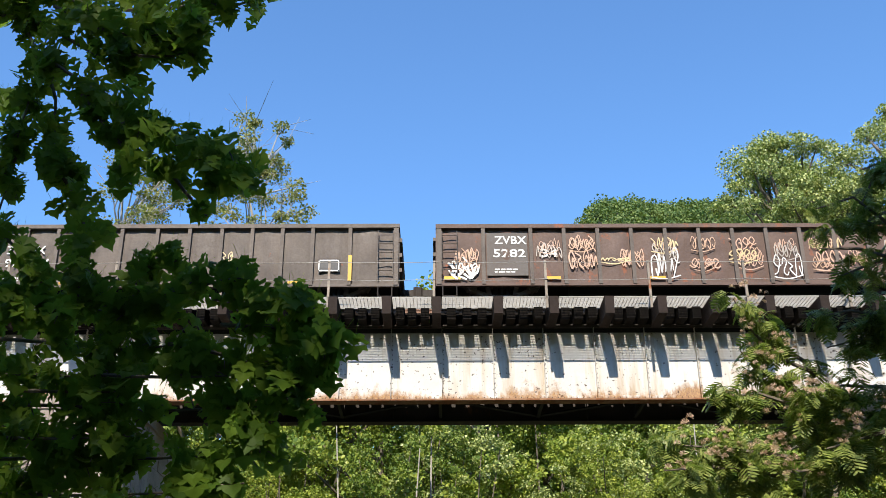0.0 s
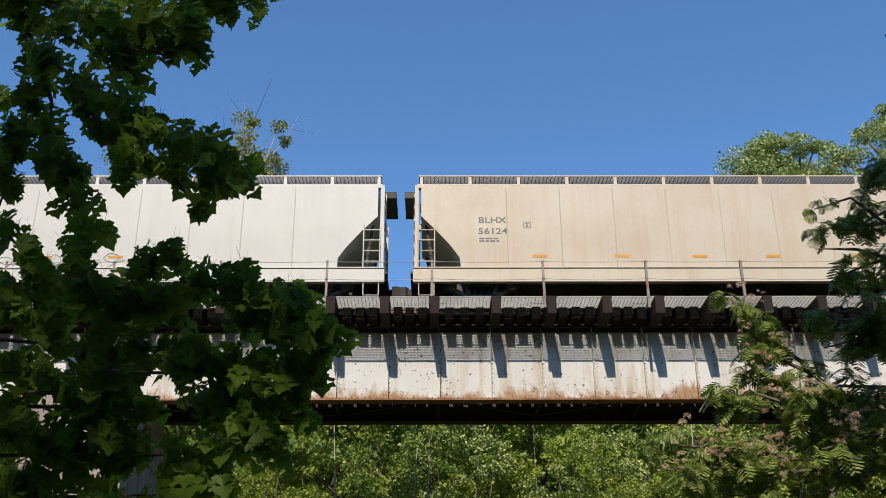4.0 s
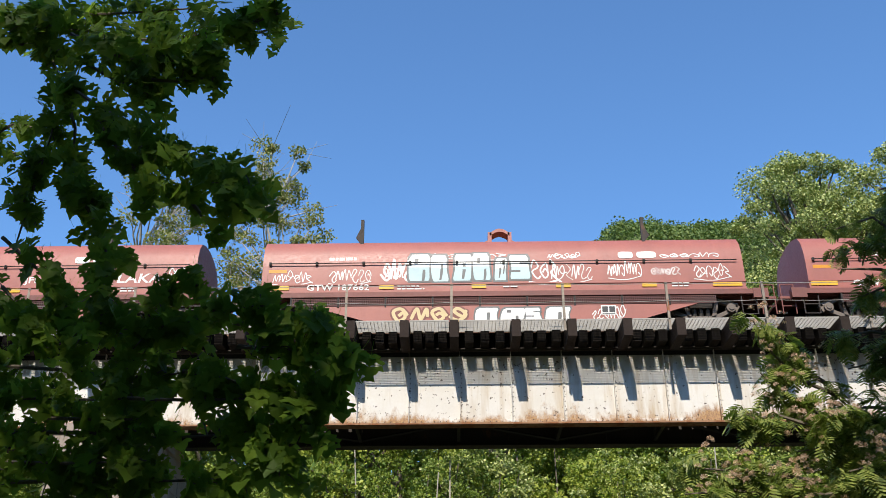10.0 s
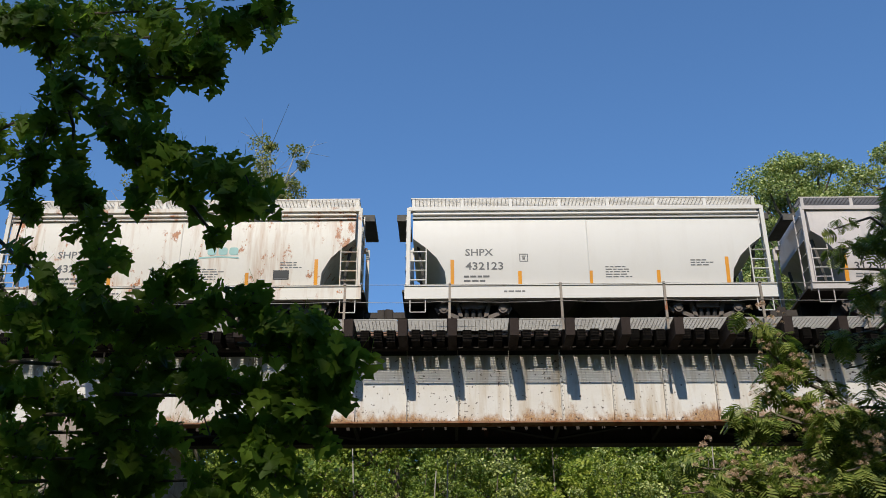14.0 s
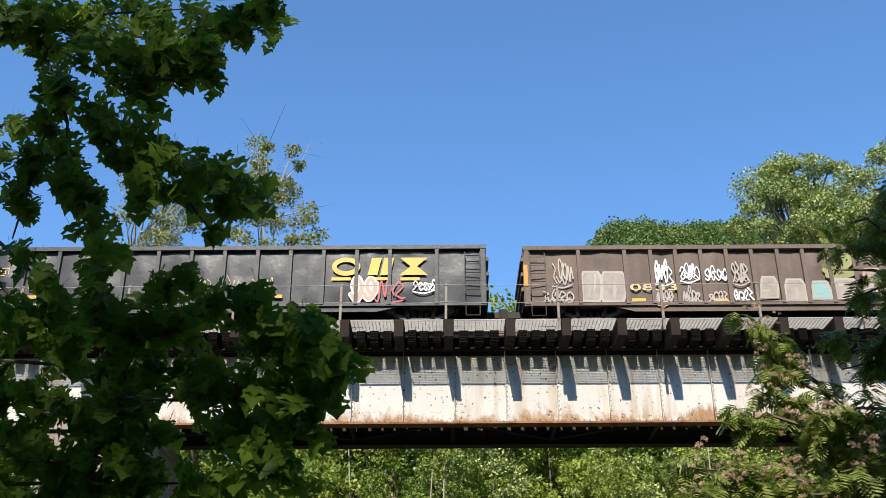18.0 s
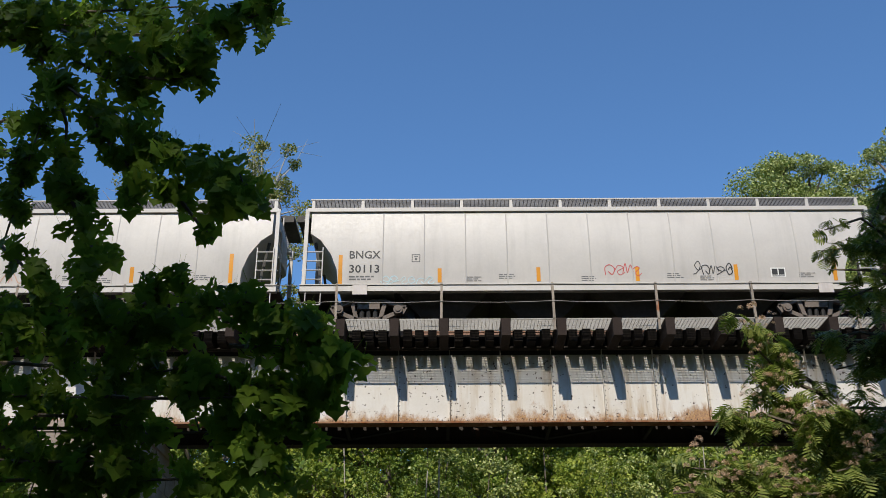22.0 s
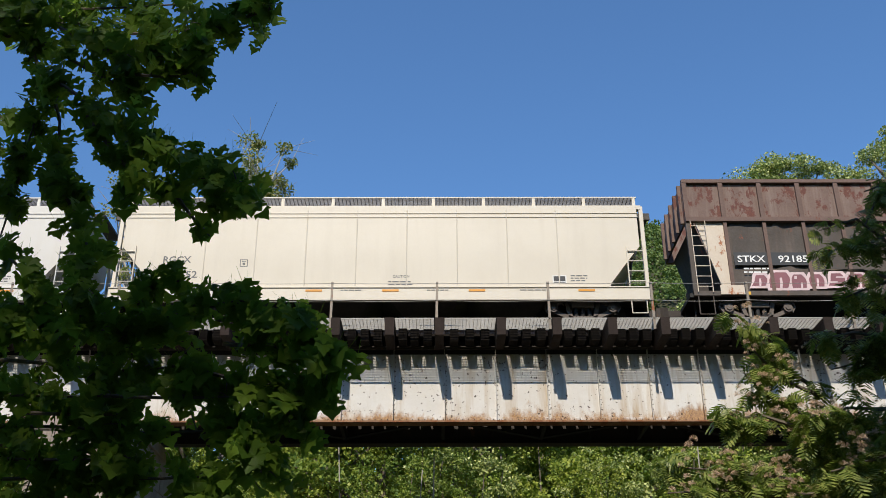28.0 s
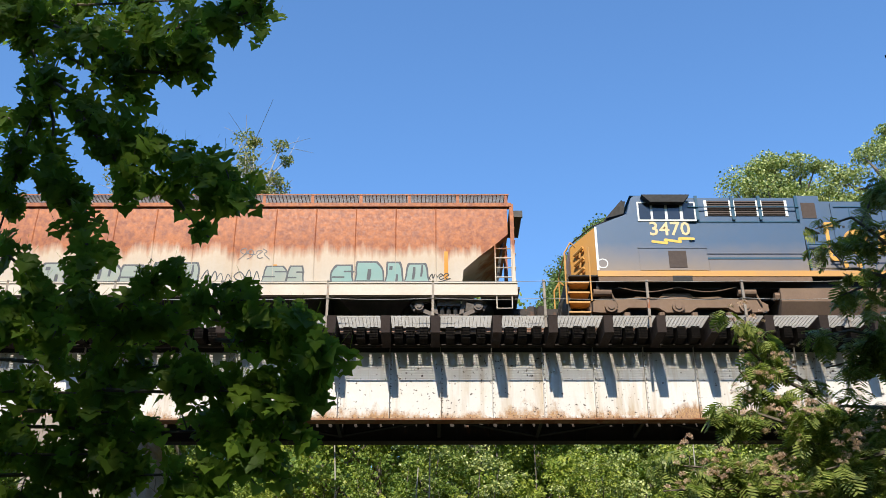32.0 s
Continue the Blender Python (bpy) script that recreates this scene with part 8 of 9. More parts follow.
def make_tree(name, label, h, crown_r, crown_lo, clumps, per, leaf, seed, mat_leaf, bark, m, airy=False, group="woodland trees", tuft=0.23):
    rr = random.Random(seed)
    t = thing(name, label, "tree", group, m)
    wood = MB()
    top = h * 0.82
    trunk = [Vector((rr.gauss(0, 0.12) * k, rr.gauss(0, 0.12) * k, top * k / 6)) for k in range(7)]
    limb(wood, trunk, h * 0.016 + 0.05, 0.05, 8)
    crown = MB()
    for k in range(clumps):
        f = (k + rr.random()) / clumps
        z = crown_lo + (h - crown_lo) * f
        shape = math.sin(math.pi * (0.12 + 0.80 * f)) ** 0.7
        a = rr.random() * 6.283
        rad = crown_r * shape * (rr.uniform(0.55, 1.05) if airy or k % 4 else rr.uniform(0.0, 0.5))
        c = Vector((rad * math.cos(a), rad * math.sin(a), z))
        base = trunk[min(6, max(1, int(6 * max(0.2, (z - rad * 0.55)) / top)))]
        if airy or k % 3 == 0:
            mid = (base + c) * 0.5 + Vector((rr.gauss(0, 0.3), rr.gauss(0, 0.3), rr.uniform(-0.2, 0.5)))
            limb(wood, [base, mid, c], 0.06 + 0.004 * h if not airy else 0.07, 0.02, 5)
            if airy:
                for _ in range(4):
                    e = c + Vector((rr.gauss(0, 0.8), rr.gauss(0, 0.8), rr.gauss(0.3, 0.6)))
                    limb(wood, [c, e], 0.02, 0.008, 4)
        leaf_quads(crown, c, per, crown_r * (0.23 if airy else tuft) * rr.uniform(0.6, 1.25), leaf, rr)
    part("trunk", wood, bark, t, "bark-covered trunk with bare limbs")
    tagged(part("crown", crown, mat_leaf, t, "uneven crown of small leaves"), kind="stuff")
    return t


rr = random.Random(11)
proto = []
for k in range(4):
    proto.append(make_tree("woodland_tree", "leafy green broadleaf tree on the wooded bank", 14.6 + k * 0.7, 4.2 + 0.3 * k, 2.0, 64, 190, 0.22, 50 + k,
                           M_WOODS if k % 2 else M_WOODS_DARK, M_BARK, pose(-30 + 20 * k, 50, land(-30 + 20 * k, 50) - 0.2)))
for k in range(30):
    x = -42 + 2.9 * k + rr.uniform(-1.2, 1.2)
    y = rr.choice((45.5, 48.5, 53.0)) + rr.uniform(-1, 1)
    o = copy_thing(proto[k % 4], pose(x, y, land(x, y) - 0.2, 0, 0, rr.uniform(0, 360)))
    s = rr.uniform(0.88, 1.03) * (0.8 if x > 6 else 1.0)
    o.scale = (s, s, s)

# unseen tall woods on the added hillside behind the viewer, blocking skylight
for row, (y, n, half, big) in enumerate(((-22, 14, 40, 1.75), (-32, 14, 52, 1.9), (-50, 13, 62, 2.0), (-75, 13, 80, 2.1), (-105, 12, 100, 2.2))):
    for k in range(n):
        x = -half + 2 * half * (k + 0.5 * (row % 2)) / (n - 1) + rr.uniform(-1.5, 1.5)
        yy = y + rr.uniform(-2.5, 2.5) + 0.004 * x * x
        o = copy_thing(proto[(k + row) % 4], pose(x, yy, land(x, yy) - 0.3, 0, 0, rr.uniform(0, 360)))
        s = big * rr.uniform(0.92, 1.08)
        o.scale = (s, s, s)
# more unseen trees, added at the sides to block low sky
for k in range(10):
    x, yy = (-1 if k % 2 else 1) * (26 + rr.uniform(0, 10)), -14 + 6.5 * (k // 2) + rr.uniform(-2, 2)
    o = copy_thing(proto[k % 4], pose(x, yy, land(x, yy) - 0.3, 0, 0, rr.uniform(0, 360)))
    s = rr.uniform(1.1, 1.35)
    o.scale = (s, s, s)

shrub_proto = []
for k in range(4):
    sh = thing("shrub", "dense sunlit green shrub on the bank beyond the bridge", "shrub", "undergrowth shrubs", pose(-6 + 6 * k, 42.5, land(-6 + 6 * k, 42.5)))
    r2 = random.Random(80 + k)
    cr, st = MB(), MB()
    for j in range(96):
        a, f = r2.random() * 6.283, r2.random()
        rad = 2.4 * r2.random() ** 0.3 * (1 - 0.45 * f * f)
        c = Vector((rad * math.cos(a), rad * math.sin(a), 0.6 + 9.4 * f))
        leaf_quads(cr, c, 92, r2.uniform(0.26, 0.5), 0.11, r2, 0.7)
        if j % 12 == 0:
            limb(st, [(0.3 * math.cos(a), 0.3 * math.sin(a), -0.2), (c.x * 0.5, c.y * 0.5, c.z * 0.6), tuple(c)], 0.06, 0.015, 5)
    part("woody_base", st, M_BARK, sh)
    tagged(part("foliage", cr, (M_WOODS, M_WOODS_DARK, M_WOODS, M_PALELEAF)[k], sh), kind="stuff")
    shrub_proto.append(sh)
for k in range(46):
    x = -27 + 1.2 * k + rr.uniform(-0.7, 0.7)
    y = (42.0, 44.6, 47.4)[k % 3] + rr.uniform(-0.6, 0.6)
    o = copy_thing(shrub_proto[rr.choice((0, 0, 1, 2, 2, 3))], pose(x, y, land(x, y) - 0.3, 0, 0, rr.uniform(0, 360)))
    s = rr.uniform(0.85, 1.2) * (1.08 if y > 46 else 1.0)
    o.scale = (s, s, s)
for k in range(13):
    x, y = -21 + 3.6 * k + rr.uniform(-0.8, 0.8), 60 + 5 * (k % 2) + rr.uniform(-1, 1)
    o = copy_thing(proto[k % 4], pose(x, y, land(x, y) - 0.2, 0, 0, rr.uniform(0, 360)))
    s = rr.uniform(0.95, 1.1)
    o.scale = (s, s, s)
for x, y, h, tilt in ((-0.4, 37.6, 13.0, 1.0), (-3.2, 38.5, 12.0, -3.0), (-1.4, 38.2, 11.0, 4.0), (9.5, 38.8, 12.0, 2.0)):
    sap = thing("sapling", "slim pale-barked sapling standing among the shrubs", "tree", "pale saplings", pose(x, y, land(x, y) - 0.2, 0, tilt, 0))
    w = MB()
    limb(w, [(0, 0, 0), (0.05, 0, h * 0.5), (0.02, 0.05, h)], 0.075, 0.02, 6)
    part("trunk", w, M_PALEBARK, sap)
    cr = MB()
    for j in range(6):
        leaf_quads(cr, (rr.gauss(0, 0.5), rr.gauss(0, 0.5), h - rr.uniform(0, 2.0)), 30, 0.5, 0.18, rr)
    tagged(part("crown", cr, M_WOODS, sap), kind="stuff")

make_tree("tall_airy_tree", "tall sparse tree with thin yellowing leaves and bare twigs", 24.8, 3.4, 15.0, 62, 170, 0.15, 7, M_AIRY, M_PALEBARK, pose(-15.9, 50.0, land(-15.9, 50) - 0.2), True, "tall trees")
make_tree("tall_airy_tree", "tall sparse tree with thin yellowing leaves and bare twigs", 27.9, 2.9, 17.0, 62, 170, 0.15, 9, M_AIRY, M_PALEBARK, pose(-10.0, 51.0, land(-10.0, 51) - 0.2), True, "tall trees")
make_tree("broad_tree", "large dense green tree with pale sunlit leaves", 23.8, 5.3, 9.5, 340, 380, 0.12, 21, M_PALELEAF, M_BARK, pose(17.7, 46.0, land(17.7, 46) - 0.2), False, "tall trees", 0.145)
make_tree("broad_tree", "large dense green tree with pale sunlit leaves", 26.4, 5.6, 10.0, 310, 380, 0.12, 22, M_PALELEAF, M_BARK, pose(23.8, 44.0, land(23.8, 44) - 0.2), False, "tall trees", 0.14)

far = MB()
rf = random.Random(3)
for _ in range(2100):
    y = rf.uniform(150, 250)
    x = rf.uniform(0.0, 0.42) * y if rf.random() < 0.8 else rf.uniform(-0.7, 0.8) * y
    z = land(x, y)
    r = rf.uniform(1.8, 3.3)
    for _ in range(3):
        leaf_quads(far, (x + rf.gauss(0, r * 0.35), y + rf.gauss(0, r * 0.35), z + r * rf.uniform(0.3, 1.1)), 26, r * 0.55, 0.62, rf, 0.8)
for _ in range(900):
    y = rf.uniform(58, 115)
    x = rf.uniform(-0.7, 0.8) * y
    z = land(x, y)
    leaf_quads(far, (x, y, z + rf.uniform(0.5, 11.0)), 60, 1.9, 0.5, rf, 0.8)
thing("far_woods", "distant wooded ridge of small rounded green crowns", "forest", kind="stuff", shape=far, material=M_FAR)

# ---- maple beside the viewer ----


def maple_leaf_mesh():
    half = [(0.0, 0.0), (0.14, -0.08), (0.37, 0.0), (0.33, 0.11), (0.57, 0.22), (0.46, 0.33), (0.55, 0.55), (0.36, 0.54), (0.29, 0.68), (0.15, 0.78), (0.0, 1.0)]
    pts = [(x, y, -0.25 * x * x - 0.12 * y * y) for x, y in half] + [(-x, y, -0.25 * x * x - 0.12 * y * y) for x, y in half[-2:0:-1]]
    mb = MB()
    mid = [(0.0, 0.15, 0.02), (0.0, 0.45, 0.0)]
    n = len(pts)
    mb.v = pts + mid
    for i in range(n):
        j = (i + 1) % n
        c = n + (1 if (pts[i][1] + pts[j][1]) / 2 > 0.3 else 0)
        mb.f.append((i, j, c))
    mb.f += [(n, n + 1, 3), (n, n + 1, n - 3)]
    mb.add([(-0.008, 0, 0), (0.008, 0, 0), (0.006, -0.55, -0.12), (-0.006, -0.55, -0.12)], [(0, 1, 2, 3)])
    return mb


LEAF = maple_leaf_mesh()
leaf_me = LEAF.mesh("leaf")
leaf_me.materials.append(M_LEAF)


def leaf_pose(p, size, rr):
    """A leaf hanging from its stalk, blade facing about anywhere, tip mostly down."""
    return Matrix.Translation(p) @ Euler((rr.gauss(-1.65, 0.45), rr.gauss(0, 0.5), rr.gauss(0, 0.65) + rr.choice((0, 3.1416)))).to_matrix().to_4x4() @ Matrix.Diagonal((size, size, size, 1))


maple = thing("maple_tree", "maple tree in shade, hanging boughs of lobed dark green leaves", "tree")
mt = MB()
limb(mt, [(-5.6, 1.6, -0.2), (-5.4, 1.8, 2.5), (-5.1, 2.0, 5.0), (-4.2, 1.6, 8.0), (-3.5, 0.8, 11.0)], 0.30, 0.12, 10)
part("trunk", mt, M_BARK, maple, "rough grey trunk")
BOUGHS = []


def bough(nodes, spread, count, seed, singles=0, size=0.09):
    """A bough through nodes; side twigs leave it, each with a run of stalked leaves, some of them single parts."""
    rr = random.Random(seed)
    wood, rest = MB(), MB()
    pts = [Vector(p) for p in curve_through(nodes, 3)]
    limb(wood, pts, 0.011, 0.004, 5)
    b = part("bough", wood, M_BARK, maple)
    made = 0
    while made < count:
        f = rr.random() * (len(pts) - 1)
        i = min(int(f), len(pts) - 2)
        root = pts[i].lerp(pts[i + 1], f - i)
        out = (Vector((rr.gauss(0, 1), rr.gauss(0, 1.2), rr.gauss(0, 1))).normalized() + (pts[i + 1] - pts[i]).normalized() * 0.1) * spread * 1.12 * rr.random() ** 0.5
        end = root + out
        limb(wood, [root, root.lerp(end, 0.5) + Vector((0, 0, 0.12 * spread)), end], 0.004, 0.002, 4)
        for k in range(rr.choice((3, 4, 5, 6))):
            at = root.lerp(end, rr.uniform(0.25, 1.05)) + Vector((rr.gauss(0, 0.022), rr.gauss(0, 0.05), rr.gauss(0.035, 0.022)))
            m = leaf_pose(at, size * rr.uniform(0.6, 1.22), rr)
            if made < singles:
                o = part("leaf", leaf_me, M_LEAF, b)
                o.matrix_local = m
            else:
                rest.add([m @ Vector(v) for v in LEAF.v], LEAF.f)
            made += 1
    b.data = wood.mesh("bough")
    b.data.materials.append(M_BARK)
    tagged(part("leaves", rest, M_LEAF, b), kind="stuff")
    BOUGHS.append(b)


bough([(-2.12, 4.8, 2.59), (-1.61, 4.6, 2.53), (-1.11, 4.4, 2.5)], 0.141, 140, 100, 4, 0.103)
bough([(-1.11, 4.4, 2.56), (-0.93, 4.35, 2.51), (-0.81, 4.3, 2.51)], 0.096, 51, 101, 4, 0.103)
bough([(-2.18, 4.7, 3.12), (-1.8, 4.55, 3.07), (-1.41, 4.4, 3.0)], 0.117, 88, 102, 6, 0.1)
bough([(-2.13, 4.7, 2.83), (-1.76, 4.55, 2.78), (-1.33, 4.4, 2.75)], 0.101, 62, 103, 4, 0.1)
bough([(-2.22, 4.6, 3.68), (-2.03, 4.55, 3.48), (-1.92, 4.5, 3.29)], 0.084, 44, 104, 4, 0.097)
bough([(-1.95, 4.4, 4.87), (-1.68, 4.3, 4.65), (-1.44, 4.2, 4.49)], 0.053, 70, 105, 6, 0.092)
bough([(-2.44, 4.6, 5.35), (-2.07, 4.5, 5.25), (-1.7, 4.4, 5.18), (-1.36, 4.3, 5.12)], 0.082, 114, 106, 6, 0.092)
bough([(-2.53, 4.6, 5.14), (-2.25, 4.55, 5.11), (-2.05, 4.5, 5.0)], 0.067, 52, 107, 6, 0.088)
bough([(-2.27, 4.5, 5.29), (-1.76, 4.38, 5.01), (-1.33, 4.25, 4.91), (-1.01, 4.12, 4.88), (-0.82, 4.0, 4.85)], 0.104, 167, 108, 12, 0.092)
bough([(-1.96, 4.3, 4.96), (-1.61, 4.2, 4.72), (-1.29, 4.1, 4.64), (-1.12, 4.0, 4.6)], 0.112, 176, 109, 10, 0.092)
bough([(-1.57, 4.2, 4.62), (-1.35, 4.15, 4.56), (-1.14, 4.1, 4.55)], 0.056, 61, 110, 10, 0.092)
bough([(-1.1, 4.1, 4.83), (-1.01, 4.25, 4.93), (-0.9, 4.4, 5.12)], 0.052, 52, 111, 12, 0.092)
bough([(-2.56, 4.6, 5.29), (-2.28, 4.5, 5.19), (-1.98, 4.4, 5.07)], 0.127, 105, 112, 6, 0.088)
bough([(-2.01, 4.3, 4.69), (-1.67, 4.18, 4.4), (-1.39, 4.06, 4.17), (-1.13, 3.94, 3.93), (-0.94, 3.82, 3.77), (-0.82, 3.7, 3.68)], 0.103, 264, 113, 20, 0.092)
bough([(-1.71, 4.2, 4.37), (-1.52, 4.13, 4.12), (-1.36, 4.07, 3.93), (-1.23, 4.0, 3.82)], 0.055, 70, 114, 10, 0.092)
bough([(-0.94, 3.8, 3.7), (-0.84, 3.75, 3.62), (-0.78, 3.7, 3.64)], 0.046, 32, 115, 12, 0.097)
bough([(-1.17, 4.0, 3.82), (-1.07, 4.05, 3.7), (-1.01, 4.1, 3.65)], 0.037, 20, 116, 10, 0.097)
bough([(-1.42, 4.1, 3.92), (-1.39, 4.2, 3.88)], 0.036, 10, 117, 4, 0.097)
bough([(-2.34, 4.6, 5.43), (-2.21, 4.55, 5.08), (-2.07, 4.5, 4.78), (-2.05, 4.45, 4.52), (-2.05, 4.4, 4.25)], 0.066, 92, 118, 8, 0.088)
bough([(-2.07, 4.5, 4.78), (-1.94, 4.47, 4.51), (-1.91, 4.43, 4.26), (-1.82, 4.4, 4.04)], 0.074, 92, 119, 8, 0.088)
bough([(-2.47, 4.7, 4.61), (-2.33, 4.65, 4.65), (-2.22, 4.6, 4.59)], 0.043, 19, 120, 6, 0.088)
bough([(-2.43, 4.7, 4.48), (-2.27, 4.6, 4.43)], 0.037, 14, 121, 4, 0.088)
bough([(-2.09, 4.5, 4.3), (-2.13, 4.55, 4.13), (-2.18, 4.6, 3.91)], 0.112, 83, 122, 8, 0.092)
bough([(-1.86, 4.4, 4.11), (-1.73, 4.35, 3.92), (-1.63, 4.3, 3.75), (-1.59, 4.25, 3.52), (-1.56, 4.2, 3.32)], 0.1, 151, 123, 14, 0.097)
bough([(-2.27, 4.6, 3.93), (-1.99, 4.5, 3.68), (-1.77, 4.4, 3.46)], 0.072, 62, 124, 8, 0.097)
bough([(-2.26, 4.7, 3.54), (-1.86, 4.57, 3.43), (-1.54, 4.43, 3.35), (-1.24, 4.3, 3.29)], 0.144, 136, 125, 8, 0.1)
bough([(-2.22, 4.7, 3.31), (-1.78, 4.57, 3.23), (-1.42, 4.43, 3.15), (-1.13, 4.3, 3.13)], 0.144, 118, 126, 8, 0.1)
bough([(-2.2, 4.8, 2.99), (-1.77, 4.67, 2.95), (-1.36, 4.55, 2.89), (-0.98, 4.42, 2.86), (-0.71, 4.3, 2.84)], 0.173, 188, 127, 12, 0.1)
bough([(-2.15, 4.8, 2.74), (-1.66, 4.67, 2.72), (-1.23, 4.53, 2.68), (-0.83, 4.4, 2.67)], 0.164, 151, 128, 4, 0.103)
bough([(-1.35, 4.3, 3.43), (-1.29, 4.35, 3.54), (-1.18, 4.4, 3.59)], 0.043, 45, 129, 14, 0.1)
bough([(-1.37, 4.3, 3.32), (-1.12, 4.2, 3.33), (-0.91, 4.1, 3.34), (-0.79, 4.0, 3.31)], 0.064, 66, 130, 14, 0.1)
bough([(-0.97, 4.2, 3.29), (-0.76, 4.13, 3.27), (-0.59, 4.07, 3.22), (-0.5, 4.0, 3.17)], 0.068, 65, 131, 14, 0.103)
bough([(-0.94, 4.2, 3.19), (-0.65, 4.1, 3.13), (-0.51, 4.0, 3.06), (-0.42, 3.9, 2.99)], 0.082, 74, 132, 16, 0.105)
bough([(-0.72, 4.2, 2.99), (-0.57, 4.1, 2.95), (-0.46, 4.0, 2.92)], 0.078, 48, 133, 14, 0.105)
bough([(-1.18, 4.3, 3.12), (-0.91, 4.23, 3.04), (-0.69, 4.17, 2.91), (-0.61, 4.1, 2.8)], 0.124, 92, 134, 12, 0.103)
bough([(-0.9, 4.3, 2.84), (-0.76, 4.25, 2.74), (-0.72, 4.2, 2.62)], 0.104, 62, 135, 10, 0.103)
bough([(-1.48, 4.3, 3.0), (-1.15, 4.25, 2.97), (-0.87, 4.2, 2.96)], 0.063, 46, 180, 8, 0.097)
bough([(-1.91, 4.6, 3.01), (-1.61, 4.5, 2.97), (-1.33, 4.4, 2.94)], 0.061, 34, 181, 4, 0.097)
# high crown over and behind the viewer
shade = MB()
rs = random.Random(31)
for _ in range(72):
    a, f = rs.random() * 6.283, rs.random() ** 0.5
    c = Vector((-2.6 + 4.2 * f * math.cos(a), -1.6 + 3.4 * f * math.sin(a), 7.2 + rs.gauss(0, 0.9)))
    leaf_quads(shade, c, 34, 0.6, 0.2, rs)
tagged(part("crown", shade, M_LEAF, maple, "high shading crown"), kind="stuff")
cl = MB()
for k in range(9):
    a = k * 0.7
    limb(cl, [(-4.2, 1.6, 8.0), (-3.2 + 1.6 * math.cos(a), -0.3 + 1.4 * math.sin(a), 7.4), (-2.6 + 3.4 * math.cos(a), -1.6 + 2.8 * math.sin(a), 7.2)], 0.06, 0.015, 5)
part("limbs", cl, M_BARK, maple)

# ---- silk tree ----


def frond_mesh(seed):
    """A feathery twice-cut frond: a stalk, side stalks and rows of tiny leaflets."""
    rr = random.Random(seed)
    mb = MB()
    n = 6
    for k in range(n):
        t = (k + 1) / n
        y, z = 0.12 + 0.75 * t, -0.28 * t * t
        span = 0.36 * math.sin(math.pi * (0.18 + 0.72 * t)) + 0.08
        for s in (-1, 1):
            tip = Vector((s * span, y + span * 0.5, z - span * rr.uniform(0.2, 0.45)))
            root = Vector((0, y, z))
            across = Vector((-0.45 * s, 0.9, 0)) * 0.06
            for j in range(3):
                a, b = root.lerp(tip, j / 3), root.lerp(tip, (j + 1) / 3)
                w, v = (0.5, 1.0, 0.85)[j], (1.0, 0.85, 0.25)[j]
                mb.add([a - across * w, b - across * v * 0.8, b + across * v * 0.8, a + across * w], [(0, 1, 2, 3)])
    mb.tube((0, 0, 0), (0, 0.5, -0.09), 0.006, 4).tube((0, 0.5, -0.09), (0, 0.9, -0.28), 0.004, 4)
    return mb


silk = thing("silk_tree", "silk tree with feathery fronds and fading pink blossoms", "tree")
sw = MB()
limb(sw, [(7.6, 10.2, -0.2), (7.4, 10.0, 2.0), (6.9, 9.7, 4.0), (6.6, 9.4, 5.5), (6.4, 9.2, 7.0)], 0.14, 0.06, 8)
part("trunk", sw, M_BARK, silk)
SHAPES = [frond_mesh(k) for k in range(2)]
FRONDS = [f.mesh("frond") for f in SHAPES]
for me in FRONDS:
    me.materials.append(M_FERNY)
puff = MB()
rp = random.Random(8)
for _ in range(46):
    d = Vector((rp.gauss(0, 1), rp.gauss(0, 1), rp.gauss(0.8, 0.7))).normalized()
    u = d.cross(Vector((0.3, 0.5, 0.2))).normalized() * 0.05
    i = len(puff.v)
    puff.v += [(0, 0, 0), tuple(d + u), tuple(d - u)]
    puff.f.append((i, i + 1, i + 2))
puff_me = puff.mesh("blossom")
puff_me.materials.append(M_PINK)


